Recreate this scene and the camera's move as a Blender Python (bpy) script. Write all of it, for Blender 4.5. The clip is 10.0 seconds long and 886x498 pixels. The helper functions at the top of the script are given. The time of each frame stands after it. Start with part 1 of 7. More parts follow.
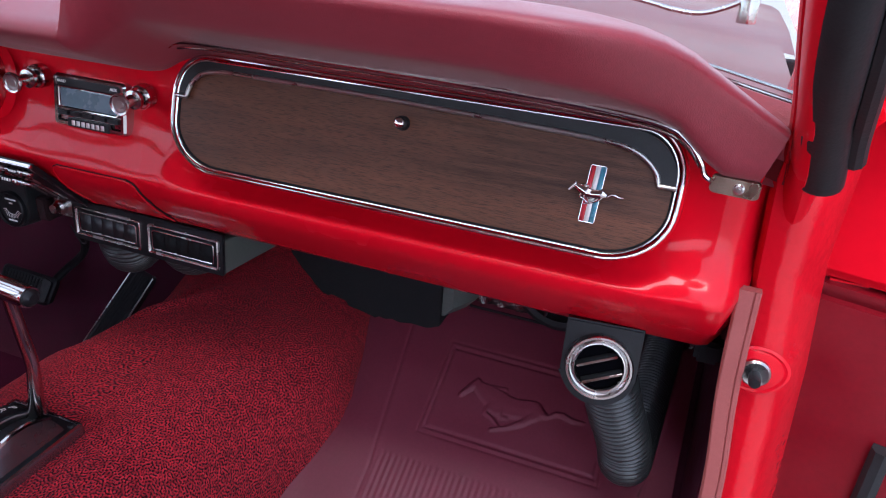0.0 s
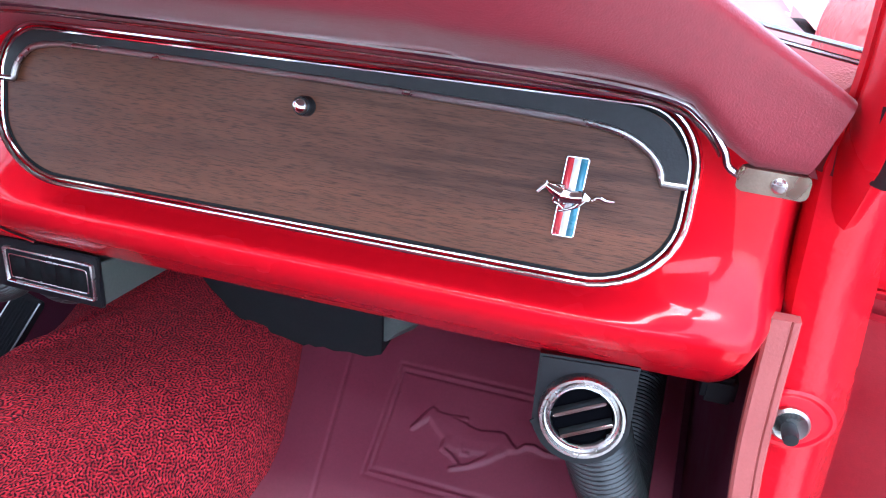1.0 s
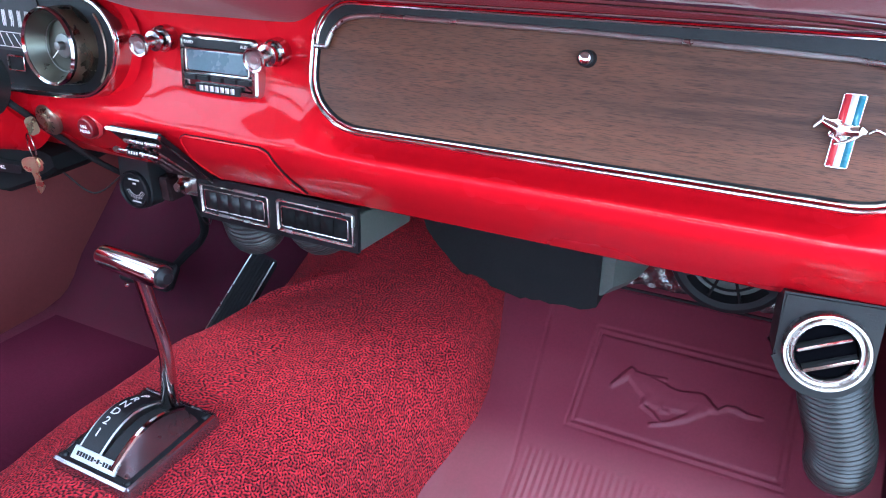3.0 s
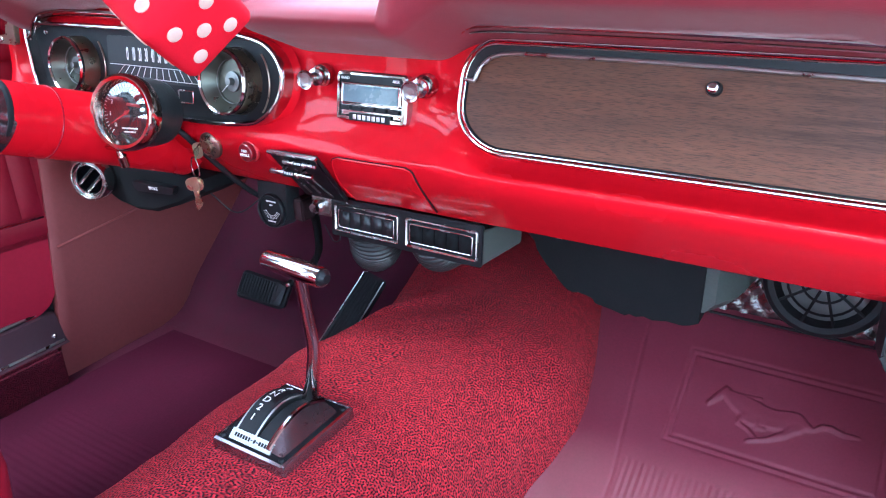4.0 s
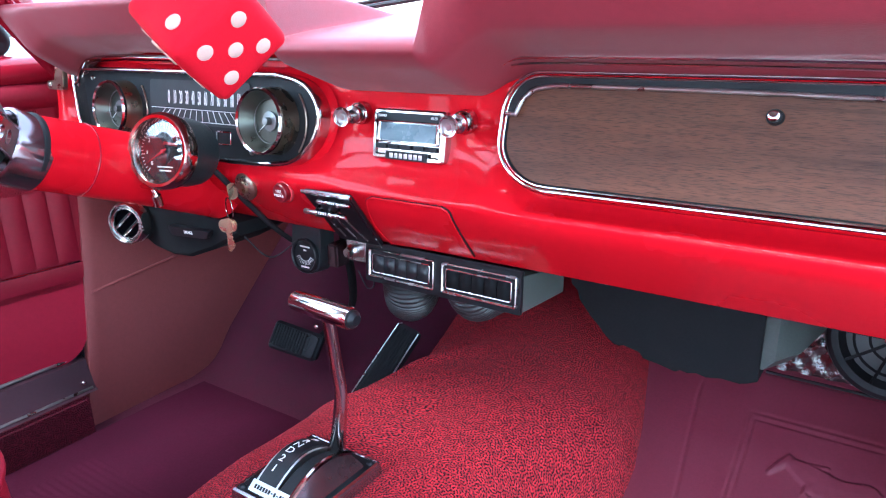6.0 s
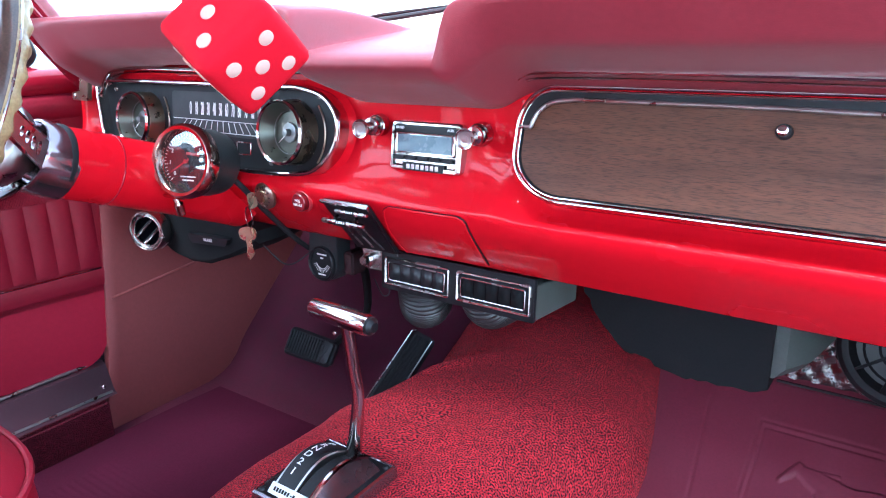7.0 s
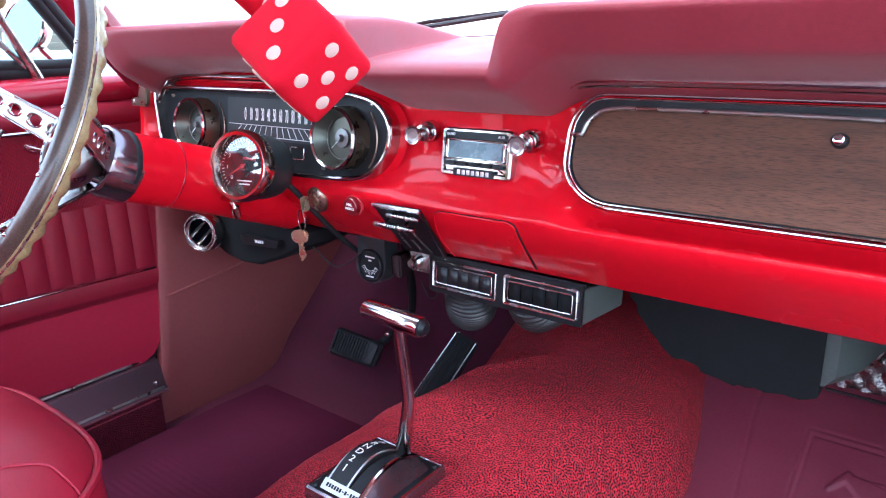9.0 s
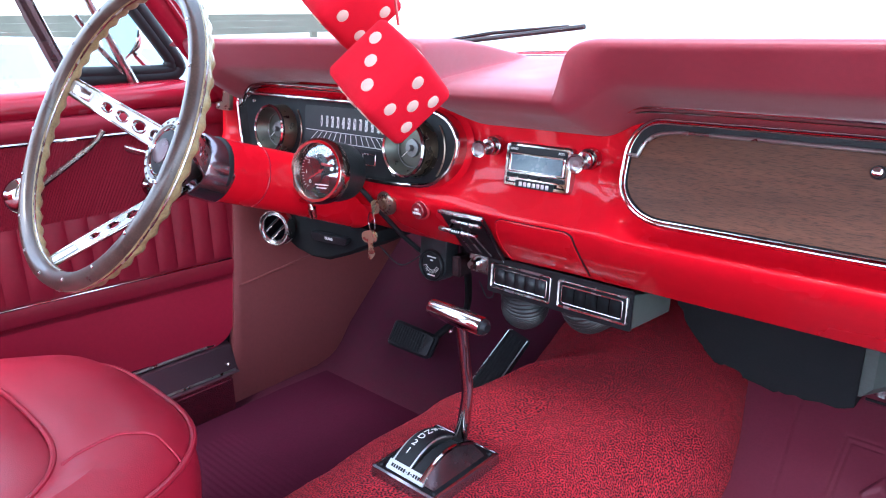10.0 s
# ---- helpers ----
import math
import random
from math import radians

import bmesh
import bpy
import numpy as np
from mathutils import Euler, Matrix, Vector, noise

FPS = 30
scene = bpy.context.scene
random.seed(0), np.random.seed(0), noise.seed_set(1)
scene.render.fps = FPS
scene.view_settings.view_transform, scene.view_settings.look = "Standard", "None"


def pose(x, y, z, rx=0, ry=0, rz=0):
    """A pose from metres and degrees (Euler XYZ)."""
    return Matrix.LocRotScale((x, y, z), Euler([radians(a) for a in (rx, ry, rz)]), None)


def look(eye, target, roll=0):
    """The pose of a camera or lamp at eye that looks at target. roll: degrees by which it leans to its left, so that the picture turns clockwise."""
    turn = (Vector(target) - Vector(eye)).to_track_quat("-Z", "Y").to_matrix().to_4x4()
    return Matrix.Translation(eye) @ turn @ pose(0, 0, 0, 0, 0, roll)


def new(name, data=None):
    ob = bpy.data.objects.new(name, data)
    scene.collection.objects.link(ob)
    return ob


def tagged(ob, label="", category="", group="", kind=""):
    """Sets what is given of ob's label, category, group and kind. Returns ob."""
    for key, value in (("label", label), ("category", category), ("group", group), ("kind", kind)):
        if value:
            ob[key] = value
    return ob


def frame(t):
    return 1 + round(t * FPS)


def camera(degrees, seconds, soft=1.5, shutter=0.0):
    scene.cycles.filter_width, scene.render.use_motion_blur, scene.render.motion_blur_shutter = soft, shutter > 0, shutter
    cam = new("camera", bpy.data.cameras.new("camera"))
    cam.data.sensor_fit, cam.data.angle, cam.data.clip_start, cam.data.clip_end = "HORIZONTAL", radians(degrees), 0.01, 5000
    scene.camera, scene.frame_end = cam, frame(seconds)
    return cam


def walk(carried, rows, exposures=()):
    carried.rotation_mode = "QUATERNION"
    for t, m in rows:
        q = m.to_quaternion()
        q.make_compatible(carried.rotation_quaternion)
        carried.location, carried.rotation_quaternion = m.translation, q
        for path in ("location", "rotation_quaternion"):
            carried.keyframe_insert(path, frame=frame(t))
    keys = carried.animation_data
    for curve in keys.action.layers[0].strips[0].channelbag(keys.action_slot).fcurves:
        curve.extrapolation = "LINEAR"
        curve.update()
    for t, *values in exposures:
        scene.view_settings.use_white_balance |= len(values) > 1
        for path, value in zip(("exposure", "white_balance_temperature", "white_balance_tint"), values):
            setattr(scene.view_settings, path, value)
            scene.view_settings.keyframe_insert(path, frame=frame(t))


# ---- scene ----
cam = camera(63.8, 10.0, soft=1.1)
ROWS = [  # seconds, place in metres, turn in degrees
    (0.0, 0.6275, 0.0024, 0.8257, 63.574, -3.286, 21.589),
    (0.5, 0.5843, 0.0677, 0.8016, 63.142, -3.031, 18.704),
    (1.0, 0.5914, 0.1643, 0.7764, 62.491, -2.691, 17.651),
    (1.5, 0.6063, 0.2002, 0.7421, 61.516, -1.894, 18.401),
    (2.0, 0.5841, 0.1859, 0.7056, 60.815, -0.943, 20.881),
    (2.5, 0.5133, 0.1170, 0.7233, 61.377, 0.053, 24.146),
    (3.0, 0.5259, 0.0456, 0.7600, 62.687, 0.761, 27.193),
    (4.5, 0.4830, -0.0983, 0.7625, 68.707, 1.217, 32.905),
    (5.0, 0.4735, -0.0712, 0.7328, 70.366, 1.175, 33.817),
    (5.5, 0.4798, -0.0499, 0.7202, 71.445, 1.273, 34.376),
    (7.0, 0.4919, -0.0679, 0.7304, 72.697, 1.395, 35.711),
    (7.5, 0.4717, -0.0913, 0.7331, 72.803, 1.273, 36.058),
    (8.0, 0.4745, -0.0945, 0.7404, 72.909, 1.220, 36.318),
    (8.5, 0.4789, -0.0879, 0.7327, 72.937, 1.411, 36.984),
    (9.0, 0.4868, -0.0911, 0.7379, 72.948, 1.678, 38.494),
    (9.5, 0.4913, -0.1146, 0.7526, 72.886, 1.604, 40.595),
    (10.0, 0.5143, -0.1547, 0.7770, 72.318, 1.019, 42.558),
]
EXPOSURES = [  # seconds, stops, kelvin, tint
    (0.0, 1.9, 5800, 16), (0.5, 2.5, 5600, 11), (1.0, 3.05, 5350, 7), (1.5, 3.2, 5200, 4), (2.0, 3.15, 5150, 3), (2.5, 3.4, 5100, 2), (3.0, 3.3, 5100, 2),
    (5.0, 3.4, 5100, 2), (5.5, 3.4, 5100, 2), (7.5, 3.25, 5250, 5), (10.0, 3.10, 5400, 8),
]
walk(cam, [(t, pose(*row)) for t, *row in ROWS], EXPOSURES)

# ---- world, sun ----
SUN_ELEV, SUN_AZ = 66.0, 190.0          # degrees; azimuth clockwise from straight ahead (+y)
world = bpy.data.worlds.new("sky")
world.use_nodes = True
scene.world = world
wn = world.node_tree.nodes
sky = wn.new("ShaderNodeTexSky")
sky.sky_type, sky.sun_disc = "NISHITA", False
sky.sun_elevation, sky.sun_rotation = radians(SUN_ELEV), radians(SUN_AZ)
veil = wn.new("ShaderNodeHueSaturation")      # thin white cloud over the blue
veil.inputs["Saturation"].default_value = 0.45
world.node_tree.links.new(sky.outputs[0], veil.inputs["Color"])
world.node_tree.links.new(veil.outputs[0], wn["Background"].inputs[0])
wn["Background"].inputs[1].default_value = 0.15
sun = new("sun", bpy.data.lights.new("sun", "SUN"))
sun.data.energy, sun.data.angle, sun.data.color = 0.8, radians(30), (1.0, 0.95, 0.88)
el, az = radians(SUN_ELEV), radians(SUN_AZ)
sun_way = Vector((math.sin(az) * math.cos(el), math.cos(az) * math.cos(el), math.sin(el)))
sun.matrix_world = look(sun_way * 20, (0, 0, 0))

# ---- materials ----


def material(name, color, rough=0.5, metal=0.0, coat=0.0, vary=0.12, scale=30.0, bump=0.0, bump_scale=400.0,
             stretch=(1, 1, 1), color2=None, spec=0.5, wear=0.08, sheen=0.0, random_tone=0.0):
    """Principled surface with two scales of colour variation, uneven gloss and a fine relief."""
    m = bpy.data.materials.new(name)
    m.use_nodes = True
    n, l = m.node_tree.nodes, m.node_tree.links
    b = n["Principled BSDF"]
    co = n.new("ShaderNodeTexCoord")
    mp = n.new("ShaderNodeMapping")
    mp.inputs["Scale"].default_value = stretch
    l.new(co.outputs["Object"], mp.inputs[0])
    big = n.new("ShaderNodeTexNoise")
    big.inputs["Scale"].default_value, big.inputs["Detail"].default_value = scale, 4
    fine = n.new("ShaderNodeTexNoise")
    fine.inputs["Scale"].default_value, fine.inputs["Detail"].default_value = scale * 14, 3
    for t in (big, fine):
        l.new(mp.outputs[0], t.inputs["Vector"])
    mix = n.new("ShaderNodeMath")
    mix.operation = "ADD"
    l.new(big.outputs["Fac"], mix.inputs[0])
    l.new(fine.outputs["Fac"], mix.inputs[1])
    ramp = n.new("ShaderNodeMapRange")
    ramp.inputs[1].default_value, ramp.inputs[2].default_value = 0.65, 1.35
    l.new(mix.outputs[0], ramp.inputs[0])
    cm = n.new("ShaderNodeMix")
    cm.data_type = "RGBA"
    c2 = color2 or tuple(c * (1 - 2 * vary) for c in color)
    cm.inputs[6].default_value, cm.inputs[7].default_value = (*c2, 1), (*color, 1)
    l.new(ramp.outputs[0], cm.inputs[0])
    l.new(cm.outputs[2], b.inputs["Base Color"])
    rr = n.new("ShaderNodeMapRange")
    rr.inputs[1].default_value, rr.inputs[2].default_value = 0.3, 0.7
    rr.inputs[3].default_value, rr.inputs[4].default_value = max(0.0, rough - wear), min(1.0, rough + wear)
    l.new(big.outputs["Fac"], rr.inputs[0])
    l.new(rr.outputs[0], b.inputs["Roughness"])
    b.inputs["Metallic"].default_value = metal
    b.inputs["Specular IOR Level"].default_value = spec
    b.inputs["Coat Weight"].default_value, b.inputs["Coat Roughness"].default_value = coat, 0.04
    b.inputs["Sheen Weight"].default_value = sheen
    if bump:
        bt = n.new("ShaderNodeTexNoise")
        bt.inputs["Scale"].default_value, bt.inputs["Detail"].default_value = bump_scale, 2
        l.new(mp.outputs[0], bt.inputs["Vector"])
        bn = n.new("ShaderNodeBump")
        bn.inputs["Strength"].default_value, bn.inputs["Distance"].default_value = bump, 0.001
        l.new(bt.outputs["Fac"], bn.inputs["Height"])
        l.new(bn.outputs[0], b.inputs["Normal"])
    return m


def veneer(name):
    """Walnut: soft broad figure, fine short pores along the grain and a satin varnish."""
    m = bpy.data.materials.new(name)
    m.use_nodes = True
    n, l = m.node_tree.nodes, m.node_tree.links
    b = n["Principled BSDF"]
    co = n.new("ShaderNodeTexCoord")

    def layer(scale, stretch, detail, lo, hi, warp=0.0):
        mp = n.new("ShaderNodeMapping")
        mp.inputs["Scale"].default_value = stretch
        l.new(co.outputs["Object"], mp.inputs[0])
        t = n.new("ShaderNodeTexNoise")
        t.inputs["Scale"].default_value, t.inputs["Detail"].default_value, t.inputs["Distortion"].default_value = scale, detail, warp
        l.new(mp.outputs[0], t.inputs["Vector"])
        r = n.new("ShaderNodeMapRange")
        r.inputs[1].default_value, r.inputs[2].default_value = lo, hi
        l.new(t.outputs["Fac"], r.inputs[0])
        return r.outputs[0]

    def blend(fac, a, c):
        x = n.new("ShaderNodeMix")
        x.data_type = "RGBA"
        l.new(fac, x.inputs[0])
        for k, v in ((6, a), (7, c)):
            if isinstance(v, tuple):
                x.inputs[k].default_value = (*v, 1)
            else:
                l.new(v, x.inputs[k])
        return x.outputs[2]

    figure = layer(7, (0.45, 3.0, 3.2), 3, 0.36, 0.64, 0.9)
    streak = layer(60, (0.16, 3.0, 3.4), 4, 0.35, 0.68, 0.3)
    pores = layer(520, (0.20, 2.0, 2.6), 3, 0.48, 0.78)
    warm = blend(figure, (0.040, 0.016, 0.010), (0.122, 0.046, 0.025))
    mid = blend(streak, warm, (0.092, 0.038, 0.021))
    col = blend(pores, mid, (0.027, 0.012, 0.009))
    l.new(col, b.inputs["Base Color"])
    b.inputs["Roughness"].default_value, b.inputs["Specular IOR Level"].default_value = 0.40, 0.24
    bn = n.new("ShaderNodeBump")
    bn.invert = True
    bn.inputs["Strength"].default_value, bn.inputs["Distance"].default_value = 0.35, 0.0004
    l.new(pores, bn.inputs["Height"])
    l.new(bn.outputs[0], b.inputs["Normal"])
    return m


def pane_glass(name, gloss=0.03):
    """Thin clear pane: lets light straight through, with a weak mirror on top."""
    m = bpy.data.materials.new(name)
    m.use_nodes = True
    n, l = m.node_tree.nodes, m.node_tree.links
    mix, clear, shine = n.new("ShaderNodeMixShader"), n.new("ShaderNodeBsdfTransparent"), n.new("ShaderNodeBsdfGlossy")
    clear.inputs[0].default_value = (0.93, 0.96, 0.95, 1)
    shine.inputs["Roughness"].default_value = 0.02
    angle = n.new("ShaderNodeLayerWeight")
    angle.inputs["Blend"].default_value = 0.5
    power = n.new("ShaderNodeMath")
    power.operation = "POWER"
    power.inputs[1].default_value = 5.0
    l.new(angle.outputs["Facing"], power.inputs[0])
    gain = n.new("ShaderNodeMath")
    gain.operation, gain.use_clamp = "MULTIPLY_ADD", True
    gain.inputs[1].default_value, gain.inputs[2].default_value = 0.35, gloss
    l.new(power.outputs[0], gain.inputs[0])
    l.new(gain.outputs[0], mix.inputs[0])
    l.new(clear.outputs[0], mix.inputs[1])
    l.new(shine.outputs[0], mix.inputs[2])
    l.new(mix.outputs[0], n["Material Output"].inputs[0])
    return m


PAINT = material("red_paint", (0.62, 0.003, 0.013), 0.28, coat=0.4, spec=0.06, vary=0.03, scale=6, bump=0.03, bump_scale=700, wear=0.04)
CRINKLED_PAINT = material("crinkled_red_paint", (0.58, 0.004, 0.013), 0.22, spec=0.35, vary=0.05, scale=10, bump=0.9, bump_scale=120, wear=0.06)
PAD = material("pad_vinyl", (0.225, 0.018, 0.031), 0.45, spec=0.5, vary=0.08, scale=14, bump=0.30, bump_scale=900, wear=0.07, sheen=0.12)
VINYL = material("red_vinyl", (0.35, 0.009, 0.028), 0.40, vary=0.07, scale=12, bump=0.25, bump_scale=700, wear=0.08)


def loop_pile(name, bright, dark, size=0.0027, uv=True, nap=0.0):
    """Looped yarn: short winding worms of pile in relief, the shade of the gaps between them put into the colour; uv
    holds metres along the cloth.
    """
    m = bpy.data.materials.new(name)
    m.use_nodes = True
    n, l = m.node_tree.nodes, m.node_tree.links
    b = n["Principled BSDF"]
    co = n.new("ShaderNodeTexCoord")
    place = co.outputs["UV" if uv else "Object"]
    worm = n.new("ShaderNodeTexGabor")
    worm.gabor_type = "2D" if uv else "3D"
    worm.inputs["Scale"].default_value, worm.inputs["Frequency"].default_value, worm.inputs["Anisotropy"].default_value = 1 / (1.6 * size), 1.6, 0.0
    l.new(place, worm.inputs["Vector"])
    ridge = n.new("ShaderNodeMapRange")
    ridge.interpolation_type = "SMOOTHSTEP"
    ridge.inputs[1].default_value, ridge.inputs[2].default_value = 0.41, 0.68
    clump = n.new("ShaderNodeTexNoise")           # worms swell and break up in patches
    clump.inputs["Scale"].default_value, clump.inputs["Detail"].default_value = 0.34 / size, 1.0
    l.new(place, clump.inputs["Vector"])
    swell = n.new("ShaderNodeMath")
    swell.operation = "MULTIPLY_ADD"
    swell.inputs[1].default_value = 0.12
    l.new(clump.outputs["Fac"], swell.inputs[0])
    l.new(worm.outputs["Value"], swell.inputs[2])
    l.new(swell.outputs[0], ridge.inputs[0])
    tuft = n.new("ShaderNodeTexNoise")
    tuft.inputs["Scale"].default_value, tuft.inputs["Detail"].default_value = 0.5 / size, 2.0
    l.new(place, tuft.inputs["Vector"])
    broad = n.new("ShaderNodeTexNoise")
    broad.inputs["Scale"].default_value, broad.inputs["Detail"].default_value = 9, 3.0
    l.new(co.outputs["Object"], broad.inputs["Vector"])
    tone = n.new("ShaderNodeMath")
    tone.operation = "MULTIPLY_ADD"
    spread = n.new("ShaderNodeMapRange")
    spread.inputs[1].default_value, spread.inputs[2].default_value, spread.inputs[3].default_value, spread.inputs[4].default_value = 0.3, 0.7, 0.40, 1.10
    l.new(tuft.outputs["Fac"], spread.inputs[0])
    l.new(spread.outputs[0], tone.inputs[0])
    tone.inputs[1].default_value = 1.0
    soft = n.new("ShaderNodeMapRange")
    soft.inputs[1].default_value, soft.inputs[2].default_value, soft.inputs[3].default_value, soft.inputs[4].default_value = 0.3, 0.7, -0.08, 0.08
    l.new(broad.outputs["Fac"], soft.inputs[0])
    l.new(soft.outputs[0], tone.inputs[2])
    fac = n.new("ShaderNodeMath")
    fac.operation = "MULTIPLY"
    fac.use_clamp = True
    l.new(ridge.outputs[0], fac.inputs[0])
    l.new(tone.outputs[0], fac.inputs[1])
    # low parts of the relief take the dark tone, as shade between loops
    cm = n.new("ShaderNodeMix")
    cm.data_type = "RGBA"
    cm.inputs[6].default_value, cm.inputs[7].default_value = (*dark, 1), (*bright, 1)
    l.new(fac.outputs[0], cm.inputs[0])
    l.new(cm.outputs[2], b.inputs["Base Color"])
    b.inputs["Roughness"].default_value, b.inputs["Specular IOR Level"].default_value = 0.8, 0.2
    b.inputs["Sheen Weight"].default_value, b.inputs["Sheen Roughness"].default_value, b.inputs["Sheen Tint"].default_value = nap, 0.4, (1.0, 0.35, 0.38, 1)
    bn = n.new("ShaderNodeBump")
    bn.inputs["Strength"].default_value, bn.inputs["Distance"].default_value = 1.0, 0.0022
    l.new(ridge.outputs[0], bn.inputs["Height"])
    l.new(bn.outputs[0], b.inputs["Normal"])
    return m


CARPET = loop_pile("red_loop_carpet", (0.72, 0.028, 0.048), (0.040, 0.0018, 0.006), 0.0040, nap=0.12)
SILL_CARPET = loop_pile("dark_red_loop_carpet", (0.15, 0.008, 0.026), (0.045, 0.002, 0.009), 0.0036, uv=False)
HOSE = material("black_hose", (0.024, 0.027, 0.027), 0.36, vary=0.15, scale=30)
MAT_RUBBER = material("maroon_rubber", (0.168, 0.021, 0.041), 0.5, vary=0.1, scale=20, bump=0.25, bump_scale=1100, wear=0.1)
FLOOR_RED = material("maroon_floor", (0.080, 0.010, 0.028), 0.8, spec=0.25, vary=0.2, scale=30, bump=0.6, bump_scale=600)
KICK = material("kick_panel_vinyl", (0.23, 0.052, 0.052), 0.6, vary=0.07, scale=10, bump=0.3, bump_scale=500)
CHROME = material("chrome", (0.53, 0.50, 0.485), 0.10, metal=1.0, vary=0.03, scale=30, wear=0.04)
DULL_CHROME = material("brushed_chrome", (0.52, 0.495, 0.48), 0.24, metal=1.0, vary=0.08, scale=40, wear=0.1)
ROSE_CHROME = material("warm_chrome", (0.60, 0.45, 0.40), 0.12, metal=1.0, vary=0.05, scale=30, wear=0.05)
DARK_METAL = material("dark_bronze_metal", (0.10, 0.06, 0.065), 0.25, metal=0.7, vary=0.1, scale=30)
# near-black for shallow faces that stand in for shaded vent depth
DEPTH_SHADE = material("depth_shade", (0.003, 0.003, 0.004), 0.9, spec=0.0)
BLACK = material("black_plastic", (0.010, 0.011, 0.013), 0.45, spec=0.3, vary=0.2, scale=25, bump=0.15, bump_scale=600)
MATTE_BLACK = material("matte_black", (0.008, 0.009, 0.010), 0.8, spec=0.2, vary=0.2, scale=25)
RUBBER = material("black_rubber", (0.013, 0.014, 0.016), 0.6, spec=0.35, vary=0.2, scale=30, bump=0.2)
CAMERA_CASE = material("black_crackle", (0.022, 0.026, 0.028), 0.35, vary=0.15, scale=25, bump=0.3, bump_scale=900)
DUCT = material("dark_green_grey", (0.065, 0.078, 0.070), 0.5, vary=0.12, scale=25, bump=0.25, bump_scale=500)
GREY = material("grey_plastic", (0.085, 0.096, 0.084), 0.55, vary=0.12, scale=25, bump=0.25, bump_scale=500)
WOOD = veneer("walnut_veneer")
RIM_WOOD = material("rim_wood", (0.095, 0.058, 0.042), 0.32, color2=(0.034, 0.021, 0.017), scale=40, stretch=(1, 1, 1), coat=0.35, wear=0.05)
# pale yellow wood: sunlight on the finger grips put into their colour
SUNLIT_GRIP = material("sunlit_grip", (0.44, 0.35, 0.16), 0.35, color2=(0.22, 0.14, 0.07), scale=25, coat=0.2, wear=0.05)
# interior paint, also a shaded copy of the body red on the driver pillar
INTERIOR_AND_SHADE_RED = material("interior_and_shade_red", (0.25, 0.005, 0.018), 0.24, coat=0.25, spec=0.3, vary=0.05, scale=8, wear=0.05)
LOWER_CARD = material("crimson_lower_card", (0.34, 0.005, 0.030), 0.6, spec=0.3, vary=0.08, scale=10, bump=0.2, bump_scale=500)
WHITE = material("white_paint", (0.8, 0.79, 0.76), 0.5, vary=0.03)
DICE = material("red_plush", (0.62, 0.004, 0.020), 0.85, vary=0.05, scale=40, bump=0.3, bump_scale=1500, spec=0.15, sheen=0.0)
PIP = material("cream_felt", (0.66, 0.45, 0.37), 0.8, vary=0.04, scale=40, bump=0.3, bump_scale=1200)
BADGE_RED = material("badge_red", (0.45, 0.03, 0.04), 0.25, coat=0.5, vary=0.03)
BADGE_WHITE = material("badge_white", (0.75, 0.72, 0.70), 0.25, coat=0.5, vary=0.02)
BADGE_BLUE = material("badge_blue", (0.06, 0.22, 0.30), 0.25, coat=0.5, vary=0.03)
DIAL = material("dial_face", (0.012, 0.014, 0.016), 0.6, spec=0.25, vary=0.1, scale=40)
GREY_DIAL = material("grey_dial_face", (0.040, 0.043, 0.044), 0.6, spec=0.25, vary=0.08, scale=40)
GOLD_CAN = material("bronze_can", (0.42, 0.34, 0.26), 0.3, metal=1.0, vary=0.08, scale=40)
# blue sky mirrored in the display is put into this base colour
LCD = material("sky_tinted_display", (0.13, 0.20, 0.235), 0.25, vary=0.08, scale=30, coat=0.35)
BRONZE = material("aged_bronze_chrome", (0.42, 0.35, 0.27), 0.3, metal=1.0, vary=0.1, scale=60)
BRASS = material("key_brass", (0.62, 0.52, 0.34), 0.3, metal=1.0, vary=0.1, scale=80)
FOIL = material("foil_insulation", (0.15, 0.145, 0.14), 0.20, metal=1.0, vary=0.15, scale=60, bump=0.8, bump_scale=260)
WINDLACE = material("windlace_vinyl", (0.32, 0.080, 0.072), 0.55, vary=0.06, scale=30, bump=0.3)
CONCRETE = material("pale_concrete", (0.40, 0.385, 0.36), 0.9, vary=0.1, scale=1.2, bump=0.3, bump_scale=40)
# blue of the reflected sky is put into the mirror's own tint
SKY_MIRROR = material("sky_blue_mirror", (0.17, 0.27, 0.33), 0.03, metal=1.0, vary=0.02)
SPOKE_METAL = material("satin_spoke_metal", (0.42, 0.415, 0.40), 0.32, metal=1.0, vary=0.08, scale=40, wear=0.1)
WALL_GREY = material("weathered_boards", (0.15, 0.145, 0.112), 0.85, vary=0.2, scale=2, stretch=(1, 1, 6))
CAR_BLUE = material("pale_blue_paint", (0.28, 0.36, 0.39), 0.3, coat=0.6, vary=0.03, scale=3)
HEADLINER = material("headliner", (0.38, 0.30, 0.28), 0.9, vary=0.05, scale=20, bump=0.3)
# body red darkened for the open door's shaded face, also the button cap
DOOR_SHADE_CAP_RED = material("door_shade_and_cap_red", (0.17, 0.002, 0.008), 0.35, coat=0.3, vary=0.1, scale=12, bump=0.2, bump_scale=500)
# mat rubber with the driver footwell's shade put into its colour
SHADED_MAT = material("shaded_maroon_rubber", (0.056, 0.007, 0.021), 0.85, spec=0.06, vary=0.15, scale=20, bump=0.25, bump_scale=1100, wear=0.08)
DOOR_ROLL = material("door_roll_vinyl", (0.23, 0.005, 0.021), 0.5, spec=0.3, vary=0.08, scale=12, bump=0.2, bump_scale=600)
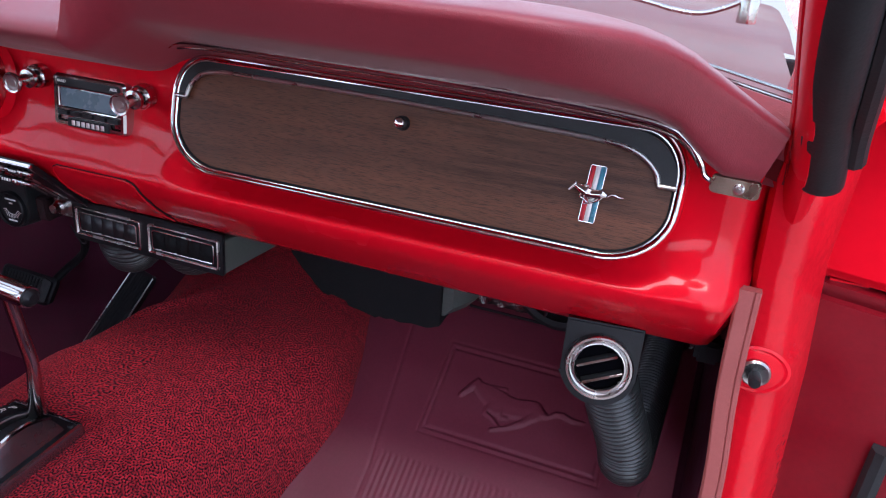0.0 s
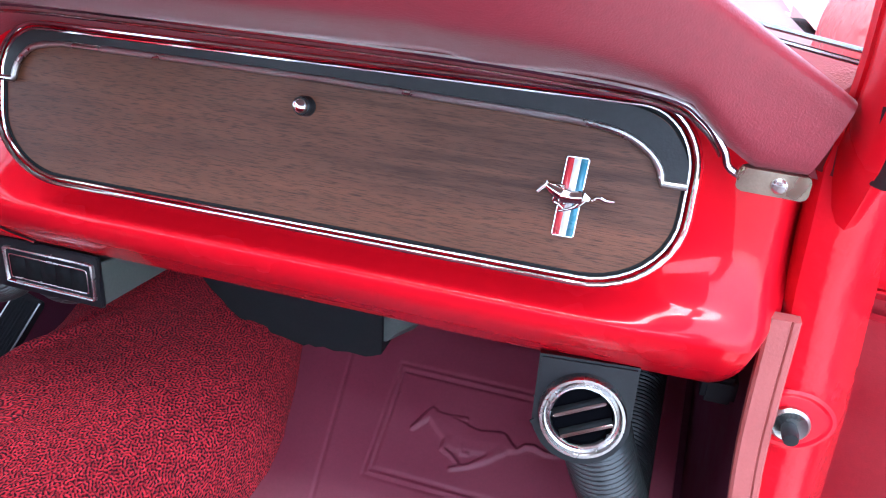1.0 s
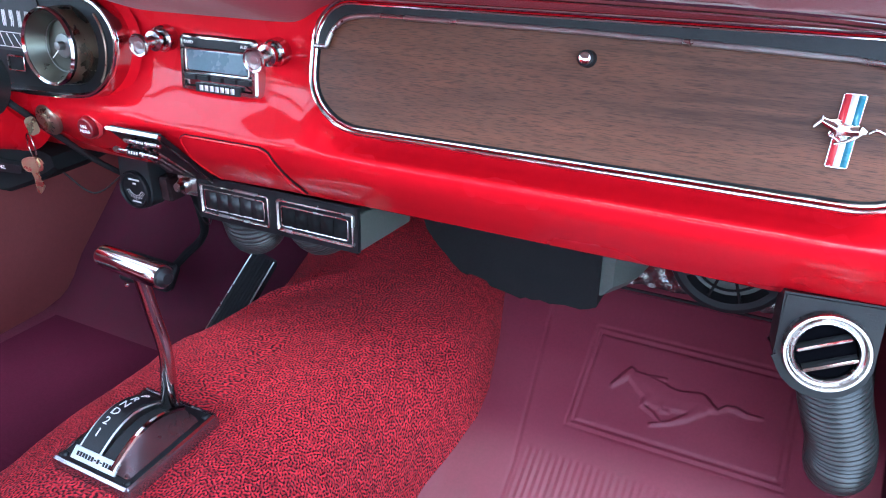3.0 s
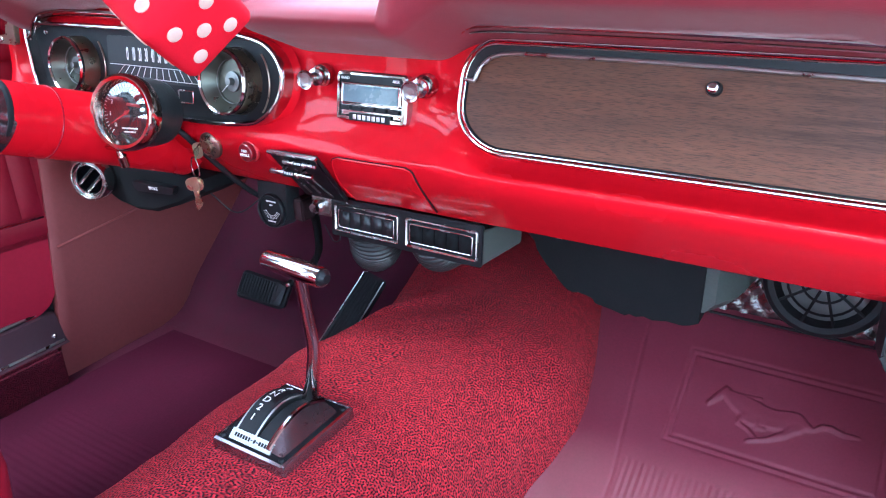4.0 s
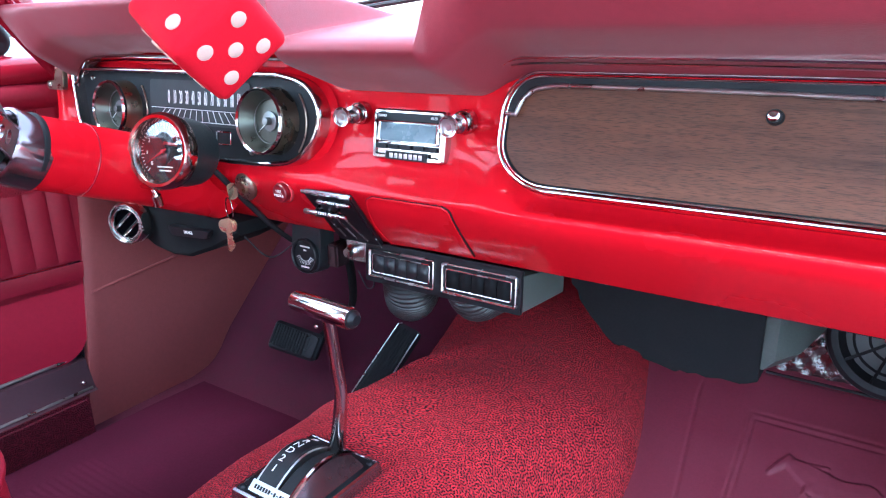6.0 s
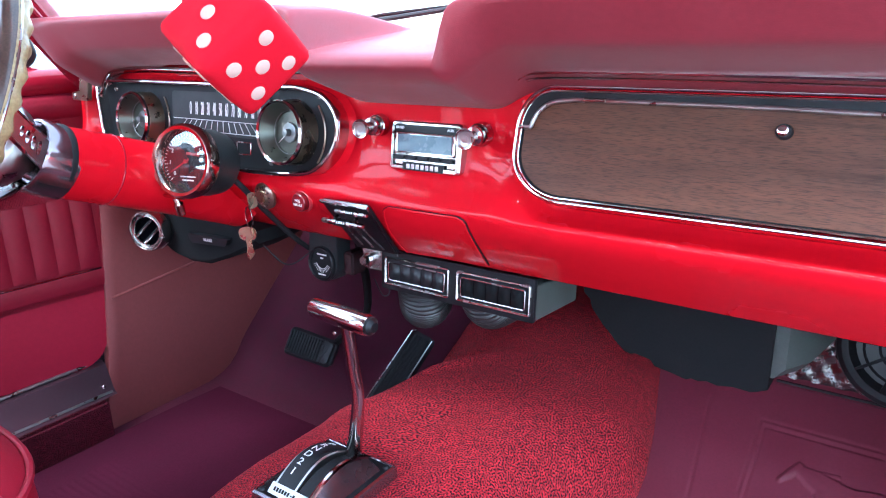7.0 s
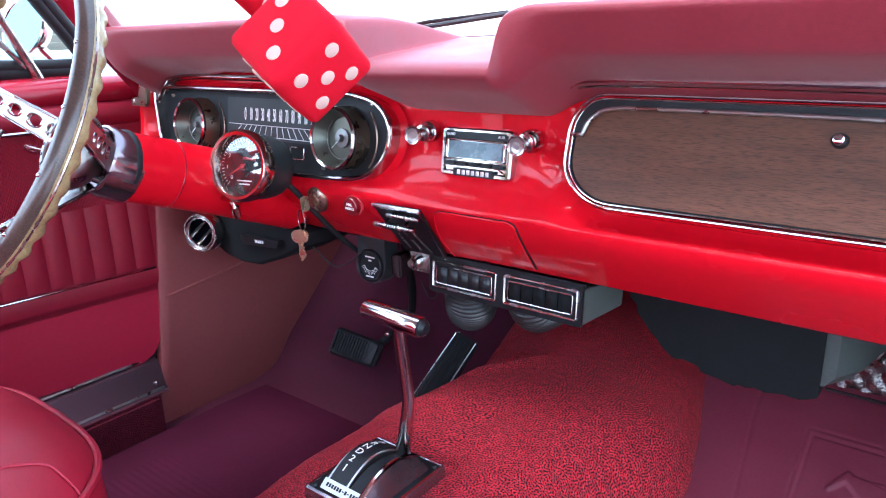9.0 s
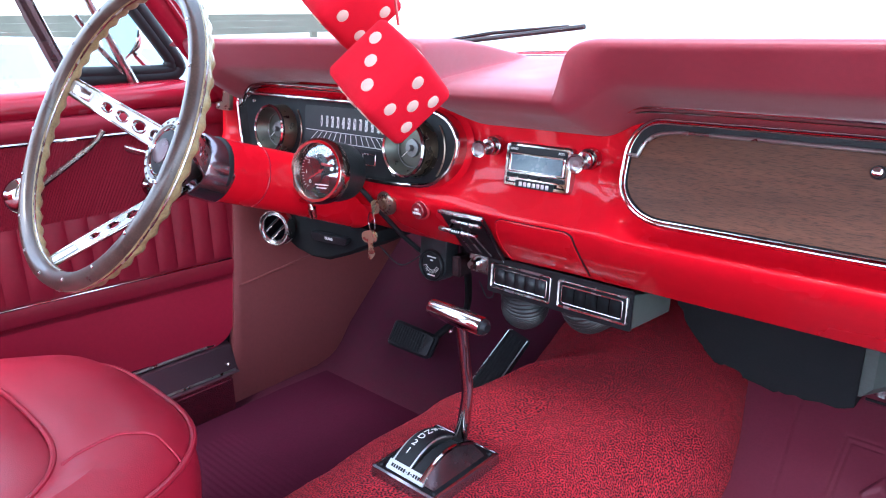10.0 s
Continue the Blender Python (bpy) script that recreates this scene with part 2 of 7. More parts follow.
SCUFF = material("dark_purple_metal", (0.13, 0.075, 0.095), 0.30, metal=0.75, vary=0.04, scale=12, wear=0.03)
GAUGE_CONE = material("olive_silver_cone", (0.115, 0.120, 0.100), 0.34, metal=0.85, vary=0.06, scale=60)
GAUGE_HUB = material("grey_hub_metal", (0.22, 0.225, 0.22), 0.4, metal=0.8, vary=0.06, scale=40)
COLLAR = material("dark_polished_metal", (0.32, 0.27, 0.295), 0.14, metal=0.95, vary=0.05, scale=30, wear=0.03)
WINDSHIELD = pane_glass("windshield_glass")
TACH_GLASS = pane_glass("tachometer_glass", 0.20)
# body red dulled and darkened so the bonnet mirrors less bright sky
DULL_RED = material("dull_red_paint", (0.13, 0.012, 0.015), 0.5, coat=0.1, spec=0.2, vary=0.12, scale=3, bump=0.1, bump_scale=300)
SEAM = material("seam_thread", (0.45, 0.02, 0.05), 0.6, vary=0.05)

# ---- mesh helpers ----


def thing(name, loc, label, category, group="", kind=""):
    e = new(name)
    e.empty_display_size = 0.03
    e.location = loc
    e["base"] = [float(c) for c in loc]
    return tagged(e, label, category, group, kind)


def hang(ob, parent):
    """Make ob a part of parent; meshes are drawn in the place's own axes."""
    top = parent
    while top.parent:
        top = top.parent
    ob.parent = parent
    if parent is top and "base" in top:
        ob.matrix_parent_inverse = Matrix.Translation(-Vector(top["base"]))
    return ob


def finish(me, mat, sharp=0.6):
    me.materials.append(mat)
    me.polygons.foreach_set("use_smooth", [True] * len(me.polygons))
    me.update()


def part(name, bm, mat, parent=None, label="", sharp=0.6):
    bmesh.ops.recalc_face_normals(bm, faces=bm.faces[:])
    for e in bm.edges:
        if len(e.link_faces) == 2 and e.calc_face_angle(0) > sharp:
            e.smooth = False
    me = bpy.data.meshes.new(name)
    bm.to_mesh(me)
    bm.free()
    finish(me, mat)
    ob = new(name, me)
    if parent:
        hang(ob, parent)
    if label:
        ob["label"] = label
    return ob


def sheet(name, verts, faces, mat, parent=None, label=""):
    me = bpy.data.meshes.new(name)
    me.from_pydata([tuple(v) for v in verts], [], faces)
    finish(me, mat)
    ob = new(name, me)
    if parent:
        hang(ob, parent)
    if label:
        ob["label"] = label
    return ob


def structure(ob, label, category):
    return tagged(ob, label, category, kind="structure")


def face(x, y, z, tilt=7.4, yaw=0.0, roll=0.0):
    """Axes of a panel that looks back at the cabin: x to the right, y up along it, z out of it; tilt: degrees it looks upward."""
    return pose(x, y, z, 90 - tilt, 0, yaw) @ pose(0, 0, 0, 0, 0, roll)


def along(a, b):
    """Axes at a with z towards b."""
    d = Vector(b) - Vector(a)
    return Matrix.Translation(a) @ d.to_track_quat("Z", "Y").to_matrix().to_4x4()


I4 = Matrix.Identity(4)


def add_prism(bm, outline, h0, h1, m=I4, bevel=0.0, seg=2):
    n = len(outline)
    lo = [bm.verts.new(m @ Vector((x, y, h0))) for x, y in outline]
    hi = [bm.verts.new(m @ Vector((x, y, h1))) for x, y in outline]
    fs = [bm.faces.new(lo[::-1]), bm.faces.new(hi)]
    fs += [bm.faces.new((lo[i], lo[(i + 1) % n], hi[(i + 1) % n], hi[i])) for i in range(n)]
    if bevel:
        edges = list({e for e in fs[1].edges} | ({e for e in fs[0].edges} if bevel > 0 else set()))
        if n <= 6:
            edges = list({e for f in fs for e in f.edges})
        bmesh.ops.bevel(bm, geom=edges, offset=abs(bevel), segments=seg, affect="EDGES", clamp_overlap=True)


def add_box(bm, sx, sy, sz, m=I4, bevel=0.0, seg=2):
    """Box centred on m's origin."""
    x, y = sx / 2, sy / 2
    add_prism(bm, [(-x, -y), (x, -y), (x, y), (-x, y)], -sz / 2, sz / 2, m, bevel, seg)


def add_span(bm, x0, x1, y0, y1, z0, z1, bevel=0.0, m=I4):
    add_box(bm, x1 - x0, y1 - y0, z1 - z0, m @ Matrix.Translation(((x0 + x1) / 2, (y0 + y1) / 2, (z0 + z1) / 2)), bevel)


def add_lathe(bm, prof, m=I4, seg=32):
    """Turned body: prof is a list of (radius, height) along m's z."""
    rings = []
    for r, h in prof:
        if r < 1e-6:
            rings.append([bm.verts.new(m @ Vector((0, 0, h)))])
        else:
            rings.append([bm.verts.new(m @ Vector((r * math.cos(2 * math.pi * k / seg), r * math.sin(2 * math.pi * k / seg), h))) for k in range(seg)])
    for a, b in zip(rings, rings[1:]):
        for k in range(seg):
            j = (k + 1) % seg
            if len(a) == 1 and len(b) > 1:
                bm.faces.new((a[0], b[k], b[j]))
            elif len(b) == 1 and len(a) > 1:
                bm.faces.new((a[k], a[j], b[0]))
            elif len(a) > 1:
                bm.faces.new((a[k], a[j], b[j], b[k]))


def add_loft(bm, loops, closed=True, cap=False):
    """Skin between loops of equal length."""
    rows = [[bm.verts.new(Vector(p)) for p in lp] for lp in loops]
    n = len(rows[0])
    for a, b in zip(rows, rows[1:]):
        for k in range(n if closed else n - 1):
            j = (k + 1) % n
            bm.faces.new((a[k], a[j], b[j], b[k]))
    if cap:
        bm.faces.new(rows[0][::-1])
        bm.faces.new(rows[-1])


def add_tube(bm, pts, rad, seg=10, closed=False, flat=1.0, up=None):
    """Round bar along pts; rad a number or one per point; flat squeezes it along its own second axis."""
    pts = [Vector(p) for p in pts]
    n = len(pts)
    rads = rad if isinstance(rad, (list, tuple)) else [rad] * n
    loops, side = [], None
    for i, p in enumerate(pts):
        a = pts[i - 1] if (i or closed) else p
        b = pts[(i + 1) % n] if (i < n - 1 or closed) else p
        d = (b - a).normalized()
        if side is None:
            side = Vector(up) if up else (Vector((0, 0, 1)) if abs(d.z) < 0.9 else Vector((1, 0, 0)))
        side = (side - d * side.dot(d)).normalized()
        other = d.cross(side)
        loops.append([p + rads[i] * (other * math.cos(2 * math.pi * k / seg) + flat * side * math.sin(2 * math.pi * k / seg)) for k in range(seg)])
    if closed:
        loops.append(loops[0])
        rows = [[bm.verts.new(q) for q in lp] for lp in loops[:-1]]
        rows.append(rows[0])
        for a, b in zip(rows, rows[1:]):
            for k in range(seg):
                bm.faces.new((a[k], a[(k + 1) % seg], b[(k + 1) % seg], b[k]))
    else:
        add_loft(bm, loops, True, True)


def add_ball(bm, r, m=I4, u=12, v=8, sz=1.0):
    add_lathe(bm, [(r * math.sin(math.pi * k / v), -r * sz * math.cos(math.pi * k / v)) for k in range(v + 1)], m, u)


def smooth_path(pts, n=8, closed=False):
    """Points on a Catmull-Rom curve through pts."""
    pts = [Vector(p) for p in pts]
    k = len(pts)
    out = []
    for i in range(k if closed else k - 1):
        p0 = pts[i - 1] if (i or closed) else pts[0] * 2 - pts[1]
        p1, p2 = pts[i], pts[(i + 1) % k]
        p3 = pts[(i + 2) % k] if (i + 2 < k or closed) else pts[-1] * 2 - pts[-2]
        for j in range(n):
            t = j / n
            out.append(0.5 * (2 * p1 + (p2 - p0) * t + (2 * p0 - 5 * p1 + 4 * p2 - p3) * t * t + (3 * p1 - p0 - 3 * p2 + p3) * t ** 3))
    if not closed:
        out.append(pts[-1])
    return out


def outline(x0, x1, z0, z1, top=(0.03, 0.03), bot=None, n=8):
    """Rounded panel outline, anticlockwise; corner radii (across, up)."""
    bot = bot or top
    pts = []
    for cx, cz, (rx, rz), a0 in ((x1 - bot[0], z0 + bot[1], bot, -90), (x1 - top[0], z1 - top[1], top, 0),
                                 (x0 + top[0], z1 - top[1], top, 90), (x0 + bot[0], z0 + bot[1], bot, 180)):
        for k in range(n + 1):
            a = radians(a0 + 90 * k / n)
            pts.append((cx + rx * math.cos(a), cz + rz * math.sin(a)))
    return pts


def rounded(pts, r, n=5):
    out, k = [], len(pts)
    for i in range(k):
        p, a, b = Vector(pts[i]), Vector(pts[i - 1]), Vector(pts[(i + 1) % k])
        u, v = p + (a - p).normalized() * r, p + (b - p).normalized() * r
        for j in range(n + 1):
            t = j / n
            q = u * (1 - t) ** 2 + p * 2 * t * (1 - t) + v * t * t
            out.append((q.x, q.y))
    return out


def grown(pts, d):
    """An outline moved outwards by d."""
    out, n = [], len(pts)
    for i in range(n):
        a, b = Vector(pts[i - 1]), Vector(pts[(i + 1) % n])
        t = (b - a).normalized()
        out.append((pts[i][0] + d * t.y, pts[i][1] - d * t.x))
    return out


def on(m, pts, h=0.0):
    return [m @ Vector((x, y, h)) for x, y in pts]


def letters(text, size, m, mat, parent, name="lettering", depth=0.0003, stretch=1.0):
    cu = bpy.data.curves.new("lettering", "FONT")
    cu.body, cu.size, cu.extrude, cu.align_x, cu.align_y = text, size, depth, "CENTER", "CENTER"
    tmp = bpy.data.objects.new("lettering", cu)
    scene.collection.objects.link(tmp)
    bpy.context.view_layer.update()
    me = bpy.data.meshes.new_from_object(tmp)
    bpy.data.objects.remove(tmp)
    me.transform(m @ Matrix.Diagonal((stretch, 1, 1, 1)))
    bm = bmesh.new()
    bm.from_mesh(me)
    bmesh.ops.remove_doubles(bm, verts=bm.verts, dist=1e-6)
    bm.to_mesh(me)
    bm.free()
    me.materials.clear()
    me.materials.append(mat)
    return hang(new(name, me), parent)


# running shape of the badge and the mat: limbs as (x, y, half width)
RUNNER = [((-0.485, -0.005, 0.0203), (-0.427, 0.076, 0.0325), (-0.386, 0.134, 0.0365)),
          ((-0.391, 0.123, 0.0243), (-0.393, 0.173, 0.0081)),
          ((-0.378, 0.108, 0.046), (-0.277, 0.066, 0.080), (-0.174, 0.022, 0.100)),
          ((-0.178, 0.008, 0.103), (-0.040, 0.006, 0.084), (0.090, 0.026, 0.090)),
          ((0.103, 0.036, 0.078), (0.191, 0.019, 0.0298)),
          ((0.212, 0.009, 0.0148), (0.266, 0.056, 0.0222), (0.322, 0.062, 0.0257), (0.396, 0.040, 0.0217), (0.491, 0.051, 0.0107)),
          ((-0.227, -0.025, 0.0470), (-0.256, -0.091, 0.0196), (-0.187, -0.120, 0.0155), (-0.114, -0.172, 0.0115)),
          ((-0.140, -0.036, 0.0387), (-0.133, -0.094, 0.0193), (-0.075, -0.087, 0.0115)),
          ((0.110, 0.010, 0.0563), (0.044, -0.087, 0.0339), (-0.051, -0.155, 0.0190), (-0.173, -0.207, 0.0154)),
          ((-0.353, 0.130, 0.0081), (-0.152, 0.139, 0.0157))]

# ---- the setting: ground, car shell ----
FLOOR_Z, TOE_Y, TOE_SLOPE = 0.02, 0.596, 0.577


def floor_z(y):
    return FLOOR_Z + max(0.0, y - TOE_Y) * TOE_SLOPE


def driver_floor_z(y):
    """The driver side stays flat longer, turns up in a cove and goes on as the toe board."""
    return FLOOR_Z + float(np.interp(y, (0.74, 0.78, 0.80, 0.82, 0.835, 0.85, 0.92, 1.08), (0.0, 0.008, 0.018, 0.036, 0.056, 0.074, 0.138, 0.285)))


bm = bmesh.new()
add_span(bm, -300, 300, -300, 300, -0.34, -0.30)
structure(part("ground", bm, CONCRETE), "pale sunlit concrete parking ground", "ground")

# cabin floor with the toe board rising to the firewall
bm = bmesh.new()
ys = [-1.6, 0.0, 0.45, 0.57, 0.596, 0.63, 0.70, 0.74, 0.76, 0.78, 0.79, 0.80, 0.81, 0.82, 0.8275, 0.835, 0.8425, 0.85, 0.87, 0.92, 1.02, 1.08]
FX = (-0.76, -0.4, -0.05, 0.05, 0.4, 0.76)
add_loft(bm, [[(x, y, driver_floor_z(y) if x < 0 else floor_z(y) - (0.004 if 0.57 < y < 0.6 else 0)) for x in FX] for y in ys]
         + [[(x, 1.08, -0.05) for x in FX], [(x, -1.6, -0.05) for x in FX]], closed=False)
structure(part("floor", bm, FLOOR_RED), "dark maroon carpeted car floor", "floor")

bm = bmesh.new()
add_span(bm, -0.78, 0.78, 1.05, 1.085, -0.05, 0.655)
structure(part("wall_firewall", bm, MATTE_BLACK), "black painted metal firewall under the dashboard", "wall")

# driver side kick panel with a moulded edge and a pressed line
bm = bmesh.new()
prof = [(-0.722, 0.512, 0.02), (-0.722, 0.535, 0.15), (-0.722, 0.553, 0.30), (-0.722, 0.570, 0.46), (-0.722, 0.575, 0.62)]
rows = []
for dx, dy in ((-0.03, 0.0), (0.0, 0.0), (0.003, 0.006), (0.003, 0.02), (-0.002, 0.16), (-0.006, 0.34), (-0.010, 0.50)):
    rows.append([(x + dx, y + dy, z) for x, y, z in smooth_path(prof, 6)])
add_loft(bm, rows, closed=False)
add_tube(bm, [(-0.7195, 0.56, 0.272), (-0.722, 0.70, 0.285), (-0.726, 0.90, 0.305)], 0.003, 6)
structure(part("kick_panel", bm, KICK), "brownish red vinyl kick panel beside the pedals", "panel")

bm = bmesh.new()
add_span(bm, 0.70, 0.715, 0.62, 1.06, 0.0, 0.64, 0.004)
structure(part("kick_panel", bm, FLOOR_RED), "dark maroon kick panel in the passenger footwell", "panel")

# door sills
for side in (-1, 1):
    bm = bmesh.new()
    add_prism(bm, [(-0.70, 0.0), (-0.70, 0.085), (-0.715, 0.10), (-0.745, 0.108), (-0.80, 0.11), (-0.80, -0.1), (-0.76, -0.1)], -1.2, 0.545,
              Matrix(((side * -1 * -1, 0, 0, 0), (0, 0, 1, 0), (0, 1, 0, 0), (0, 0, 0, 1))) if side == -1 else Matrix(((-1, 0, 0, 0), (0, 0, 1, 0), (0, 1, 0, 0), (0, 0, 0, 1))), 0)
    # sill given the darker red so the gap below the door is dark
    structure(part("door_sill", bm, INTERIOR_AND_SHADE_RED), "door sill of the car in darkened red", "sill")

# roof, windscreen header, rear wall
bm = bmesh.new()
rows = []
for y, z, w in ((0.215, 1.13, 0.56), (0.08, 1.165, 0.60), (-0.3, 1.20, 0.62), (-0.9, 1.17, 0.60), (-1.25, 1.10, 0.56)):
    rows.append([(w * s, y, z - 0.035 * abs(s) ** 2.5) for s in (-1, -.85, -.6, -.3, 0, .3, .6, .85, 1)])
rows += [[(x, y, z + 0.03) for x, y, z in r] for r in rows[::-1]]
add_loft(bm, rows + [rows[0]], closed=False)
structure(part("ceiling", bm, HEADLINER), "pale headliner and roof of the car", "ceiling")
bm = bmesh.new()
add_tube(bm, [(-0.60, 0.20, 1.11), (-0.3, 0.225, 1.135), (0, 0.232, 1.143), (0.3, 0.225, 1.135), (0.60, 0.20, 1.11)], 0.03, 10, flat=0.6)
structure(part("windscreen_header", bm, PAINT), "red painted windscreen header", "trim")
bm = bmesh.new()
add_span(bm, -0.76, 0.76, -1.66, -1.60, -0.05, 0.80)
structure(part("wall_rear", bm, VINYL), "red vinyl rear bulkhead of the cabin", "wall")
for side in (-1, 1):
    bm = bmesh.new()
    add_span(bm, side * 0.76 - 0.02, side * 0.76 + 0.02, -1.6, -0.62, -0.05, 0.78)
    add_tube(bm, [(side * 0.75, -0.62, 0.70), (side * 0.68, -0.75, 0.98), (side * 0.60, -0.95, 1.14)], 0.05, 8)
    structure(part("wall_quarter", bm, PAINT), "red quarter panel behind the door", "wall")

# windscreen pillars
for side in (-1, 1):
    bm = bmesh.new()
    path = smooth_path([(side * 0.722, 0.655, 0.56), (side * 0.720, 0.600, 0.63), (side * 0.712, 0.548, 0.69), (side * 0.697, 0.492, 0.755), (side * 0.681, 0.437, 0.825), (side * 0.645, 0.33, 0.96), (side * 0.59, 0.20, 1.13)], 6)
    path = [p + Vector((-side * 0.012, 0.010, 0.004)) for p in path]
    add_tube(bm, path, 0.032, 16, flat=0.42, up=(1, 0, 0))
    add_tube(bm, [p + Vector((-side * 0.010, 0.006, 0.004)) for p in path], 0.007, 8)
    if side < 0:                             # pressed ribs of the inner trim
        for dx, dy in ((0.006, -0.010), (0.016, -0.004)):
            add_tube(bm, [p + Vector((dx, dy, 0)) for p in path[6:]], 0.005, 8)
    # shade on the driver pillar is put into its darker red
    structure(part("windscreen_pillar", bm, INTERIOR_AND_SHADE_RED if side < 0 else PAINT), "red painted windscreen pillar", "pillar")

# cowl, bonnet and wings in front of the glass
bm = bmesh.new()
rows = []
for y, z in ((0.0, 0.716), (0.03, 0.714), (0.10, 0.706), (0.22, 0.700)):
    rows.append([(x, (0.86 - 0.27 * (x / 0.7) ** 2) * (1 - y / 0.22) + (y / 0.22) * 1.088 + y * 0.2 * (1 - y / 0.22), z - 0.03 * (x / 0.7) ** 2) for x in [k * 0.07 for k in range(-10, 11)]])
rows += [[(x, y, z - 0.05) for x, y, z in rows[-1]], [(x, y, z - 0.05) for x, y, z in rows[0]], rows[0]]
add_loft(bm, rows, closed=False)
structure(part("cowl", bm, DULL_RED), "red painted windscreen cowl panel", "panel")
bm = bmesh.new()
rows = []
for y, z in ((1.09, 0.694), (1.3, 0.698), (1.7, 0.685), (2.1, 0.655), (2.35, 0.60), (2.37, 0.40)):
    rows.append([(x, y, z + 0.012 * math.exp(-(x / 0.12) ** 2) - 0.035 * abs(x / 0.72) ** 3) for x in [k * 0.072 for k in range(-10, 11)]])
add_loft(bm, rows, closed=False)
structure(part("bonnet", bm, DULL_RED), "dull red painted bonnet outside the windscreen", "bonnet")
for side in (-1, 1):
    bm = bmesh.new()
    rows = []
    for y in (0.64, 0.9, 1.5, 2.1, 2.4):
        rows.append([(side * x, y, z) for x, z in ((0.735, 0.655), (0.76, 0.69), (0.82, 0.695), (0.88, 0.66), (0.90, 0.5), (0.88, 0.0), (0.80, -0.1))])
    add_loft(bm, rows, closed=False)
    structure(part("front_wing", bm, PAINT), "red painted front wing of the car", "wing")

# windscreen and its seal
NG = [k * 0.0695 for k in range(-10, 11)]


def screen(x, v):
    """Point of the windscreen: x across, v 0 at the foot to 1 at the header."""
    y0, z0 = 0.855 - 0.27 * (x / 0.7) ** 2, 0.728 - 0.026 * (x / 0.7) ** 2
    x1 = x * 0.86
    y1, z1 = 0.235 - 0.04 * (x / 0.7) ** 2, 1.135 - 0.03 * (x / 0.7) ** 2
    return Vector((x + (x1 - x) * v, y0 + (y1 - y0) * v, z0 + (z1 - z0) * v))


bm = bmesh.new()
add_loft(bm, [[screen(x, v) for x in NG] for v in (0, 0.25, 0.5, 0.75, 1)], closed=False)
add_loft(bm, [[screen(x, v) + Vector((0, 0.004, 0.003)) for x in NG] for v in (0, 0.25, 0.5, 0.75, 1)], closed=False)
w = part("window_windscreen", bm, WINDSHIELD)
w.visible_shadow = False
structure(w, "clear curved windscreen glass", "window")
bm = bmesh.new()
for dy, dz, r_ in ((0.002, -0.009, 0.0018), (0.005, -0.003, 0.0016), (0.008, 0.003, 0.0016)):
    add_tube(bm, [screen(x, 0) + Vector((0, dy, dz)) for x in NG], r_, 8)
structure(part("windscreen_trim", bm, CHROME), "bright chrome trim along the windscreen foot", "trim")
bm = bmesh.new()
add_loft(bm, [[(x, 0.60, 0.700 - 0.03 * abs(x / 0.7) ** 3) for x in NG], [screen(x, 0) + Vector((0, 0, -0.004)) for x in NG],
              [screen(x, 0) + Vector((0, 0.0, -0.03)) for x in NG], [(x, 0.60, 0.66 - 0.03 * abs(x / 0.7) ** 3) for x in NG]], closed=False)
structure(part("defroster_shelf", bm, PAD), "dark red painted shelf behind the dashboard pad", "trim")

# passenger side door pillar, with button, windlace and rubber seal
jamb = thing("door_jamb", (0.735, 0.62, -0.05), "glossy red painted passenger door jamb", "door jamb", kind="structure")
bm = bmesh.new()
rows = []
for z, x0, x1 in ((-0.10, 0.715, 0.80), (0.10, 0.715, 0.77), (0.335, 0.712, 0.751), (0.45, 0.705, 0.744), (0.56, 0.695, 0.733), (0.64, 0.690, 0.735), (0.70, 0.694, 0.735), (0.73, 0.70, 0.73)):
    rows.append([(x0, 0.66, z), (x0 - 0.004, 0.606, z), (x0, 0.596, z), (x0 + 0.012, 0.592, z), (x1 - 0.022, 0.592, z), (x1 - 0.010, 0.597, z),
                 (x1 - 0.004, 0.604, z), (x1 + 0.018, 0.640, z), (x1 + 0.026, 0.70, z), (x1 + 0.026, 0.76, z), (x0, 0.76, z)])
dense = []
for a, b in zip(rows, rows[1:]):
    for k in range(10):
        dense.append([tuple(Vector(p).lerp(Vector(q), k / 10)) for p, q in zip(a, b)])
dense.append(rows[-1])
for r_ in dense:
    for i_ in range(2, 8):
        x_, y_, z_ = r_[i_]
        r_[i_] = (x_, y_ + 0.0022 * noise.noise(Vector((x_ * 60, 0, z_ * 34))) * math.exp(-((z_ - 0.56) / 0.07) ** 2), z_)
add_loft(bm, dense, True, True)
part("pillar", bm, CRINKLED_PAINT, jamb, "red paint over crinkled seam sealer")
bm = bmesh.new()
m = face(0.719, 0.5915, 0.462, 0)
add_loft(bm, [[m @ Vector((-0.004 + r * math.cos(a) * (1 + 0.07 * math.sin(3 * a + 1)), 0.004 + r * math.sin(a) * (1 + 0.06 * math.cos(2 * a)), h)) for a in [2 * math.pi * k / 40 for k in range(40)]]
              for r, h in ((0.026, 0.0), (0.0235, 0.0010), (0.021, 0.0003), (0.019, 0.0010), (0.002, 0.0010))], True)
part("button_recess", bm, PAINT, jamb, "pressed red recess round the light switch")
bm = bmesh.new()
m = face(0.714, 0.588, 0.466, 5)
add_lathe(bm, [(0, 0.002), (0.006, 0.003), (0.0110, 0.0045), (0.0128, 0.0025), (0.0128, -0.003)], m, 28)
sw = part("courtesy_switch", bm, SPOKE_METAL, jamb, "chrome courtesy light switch")
bm = bmesh.new()
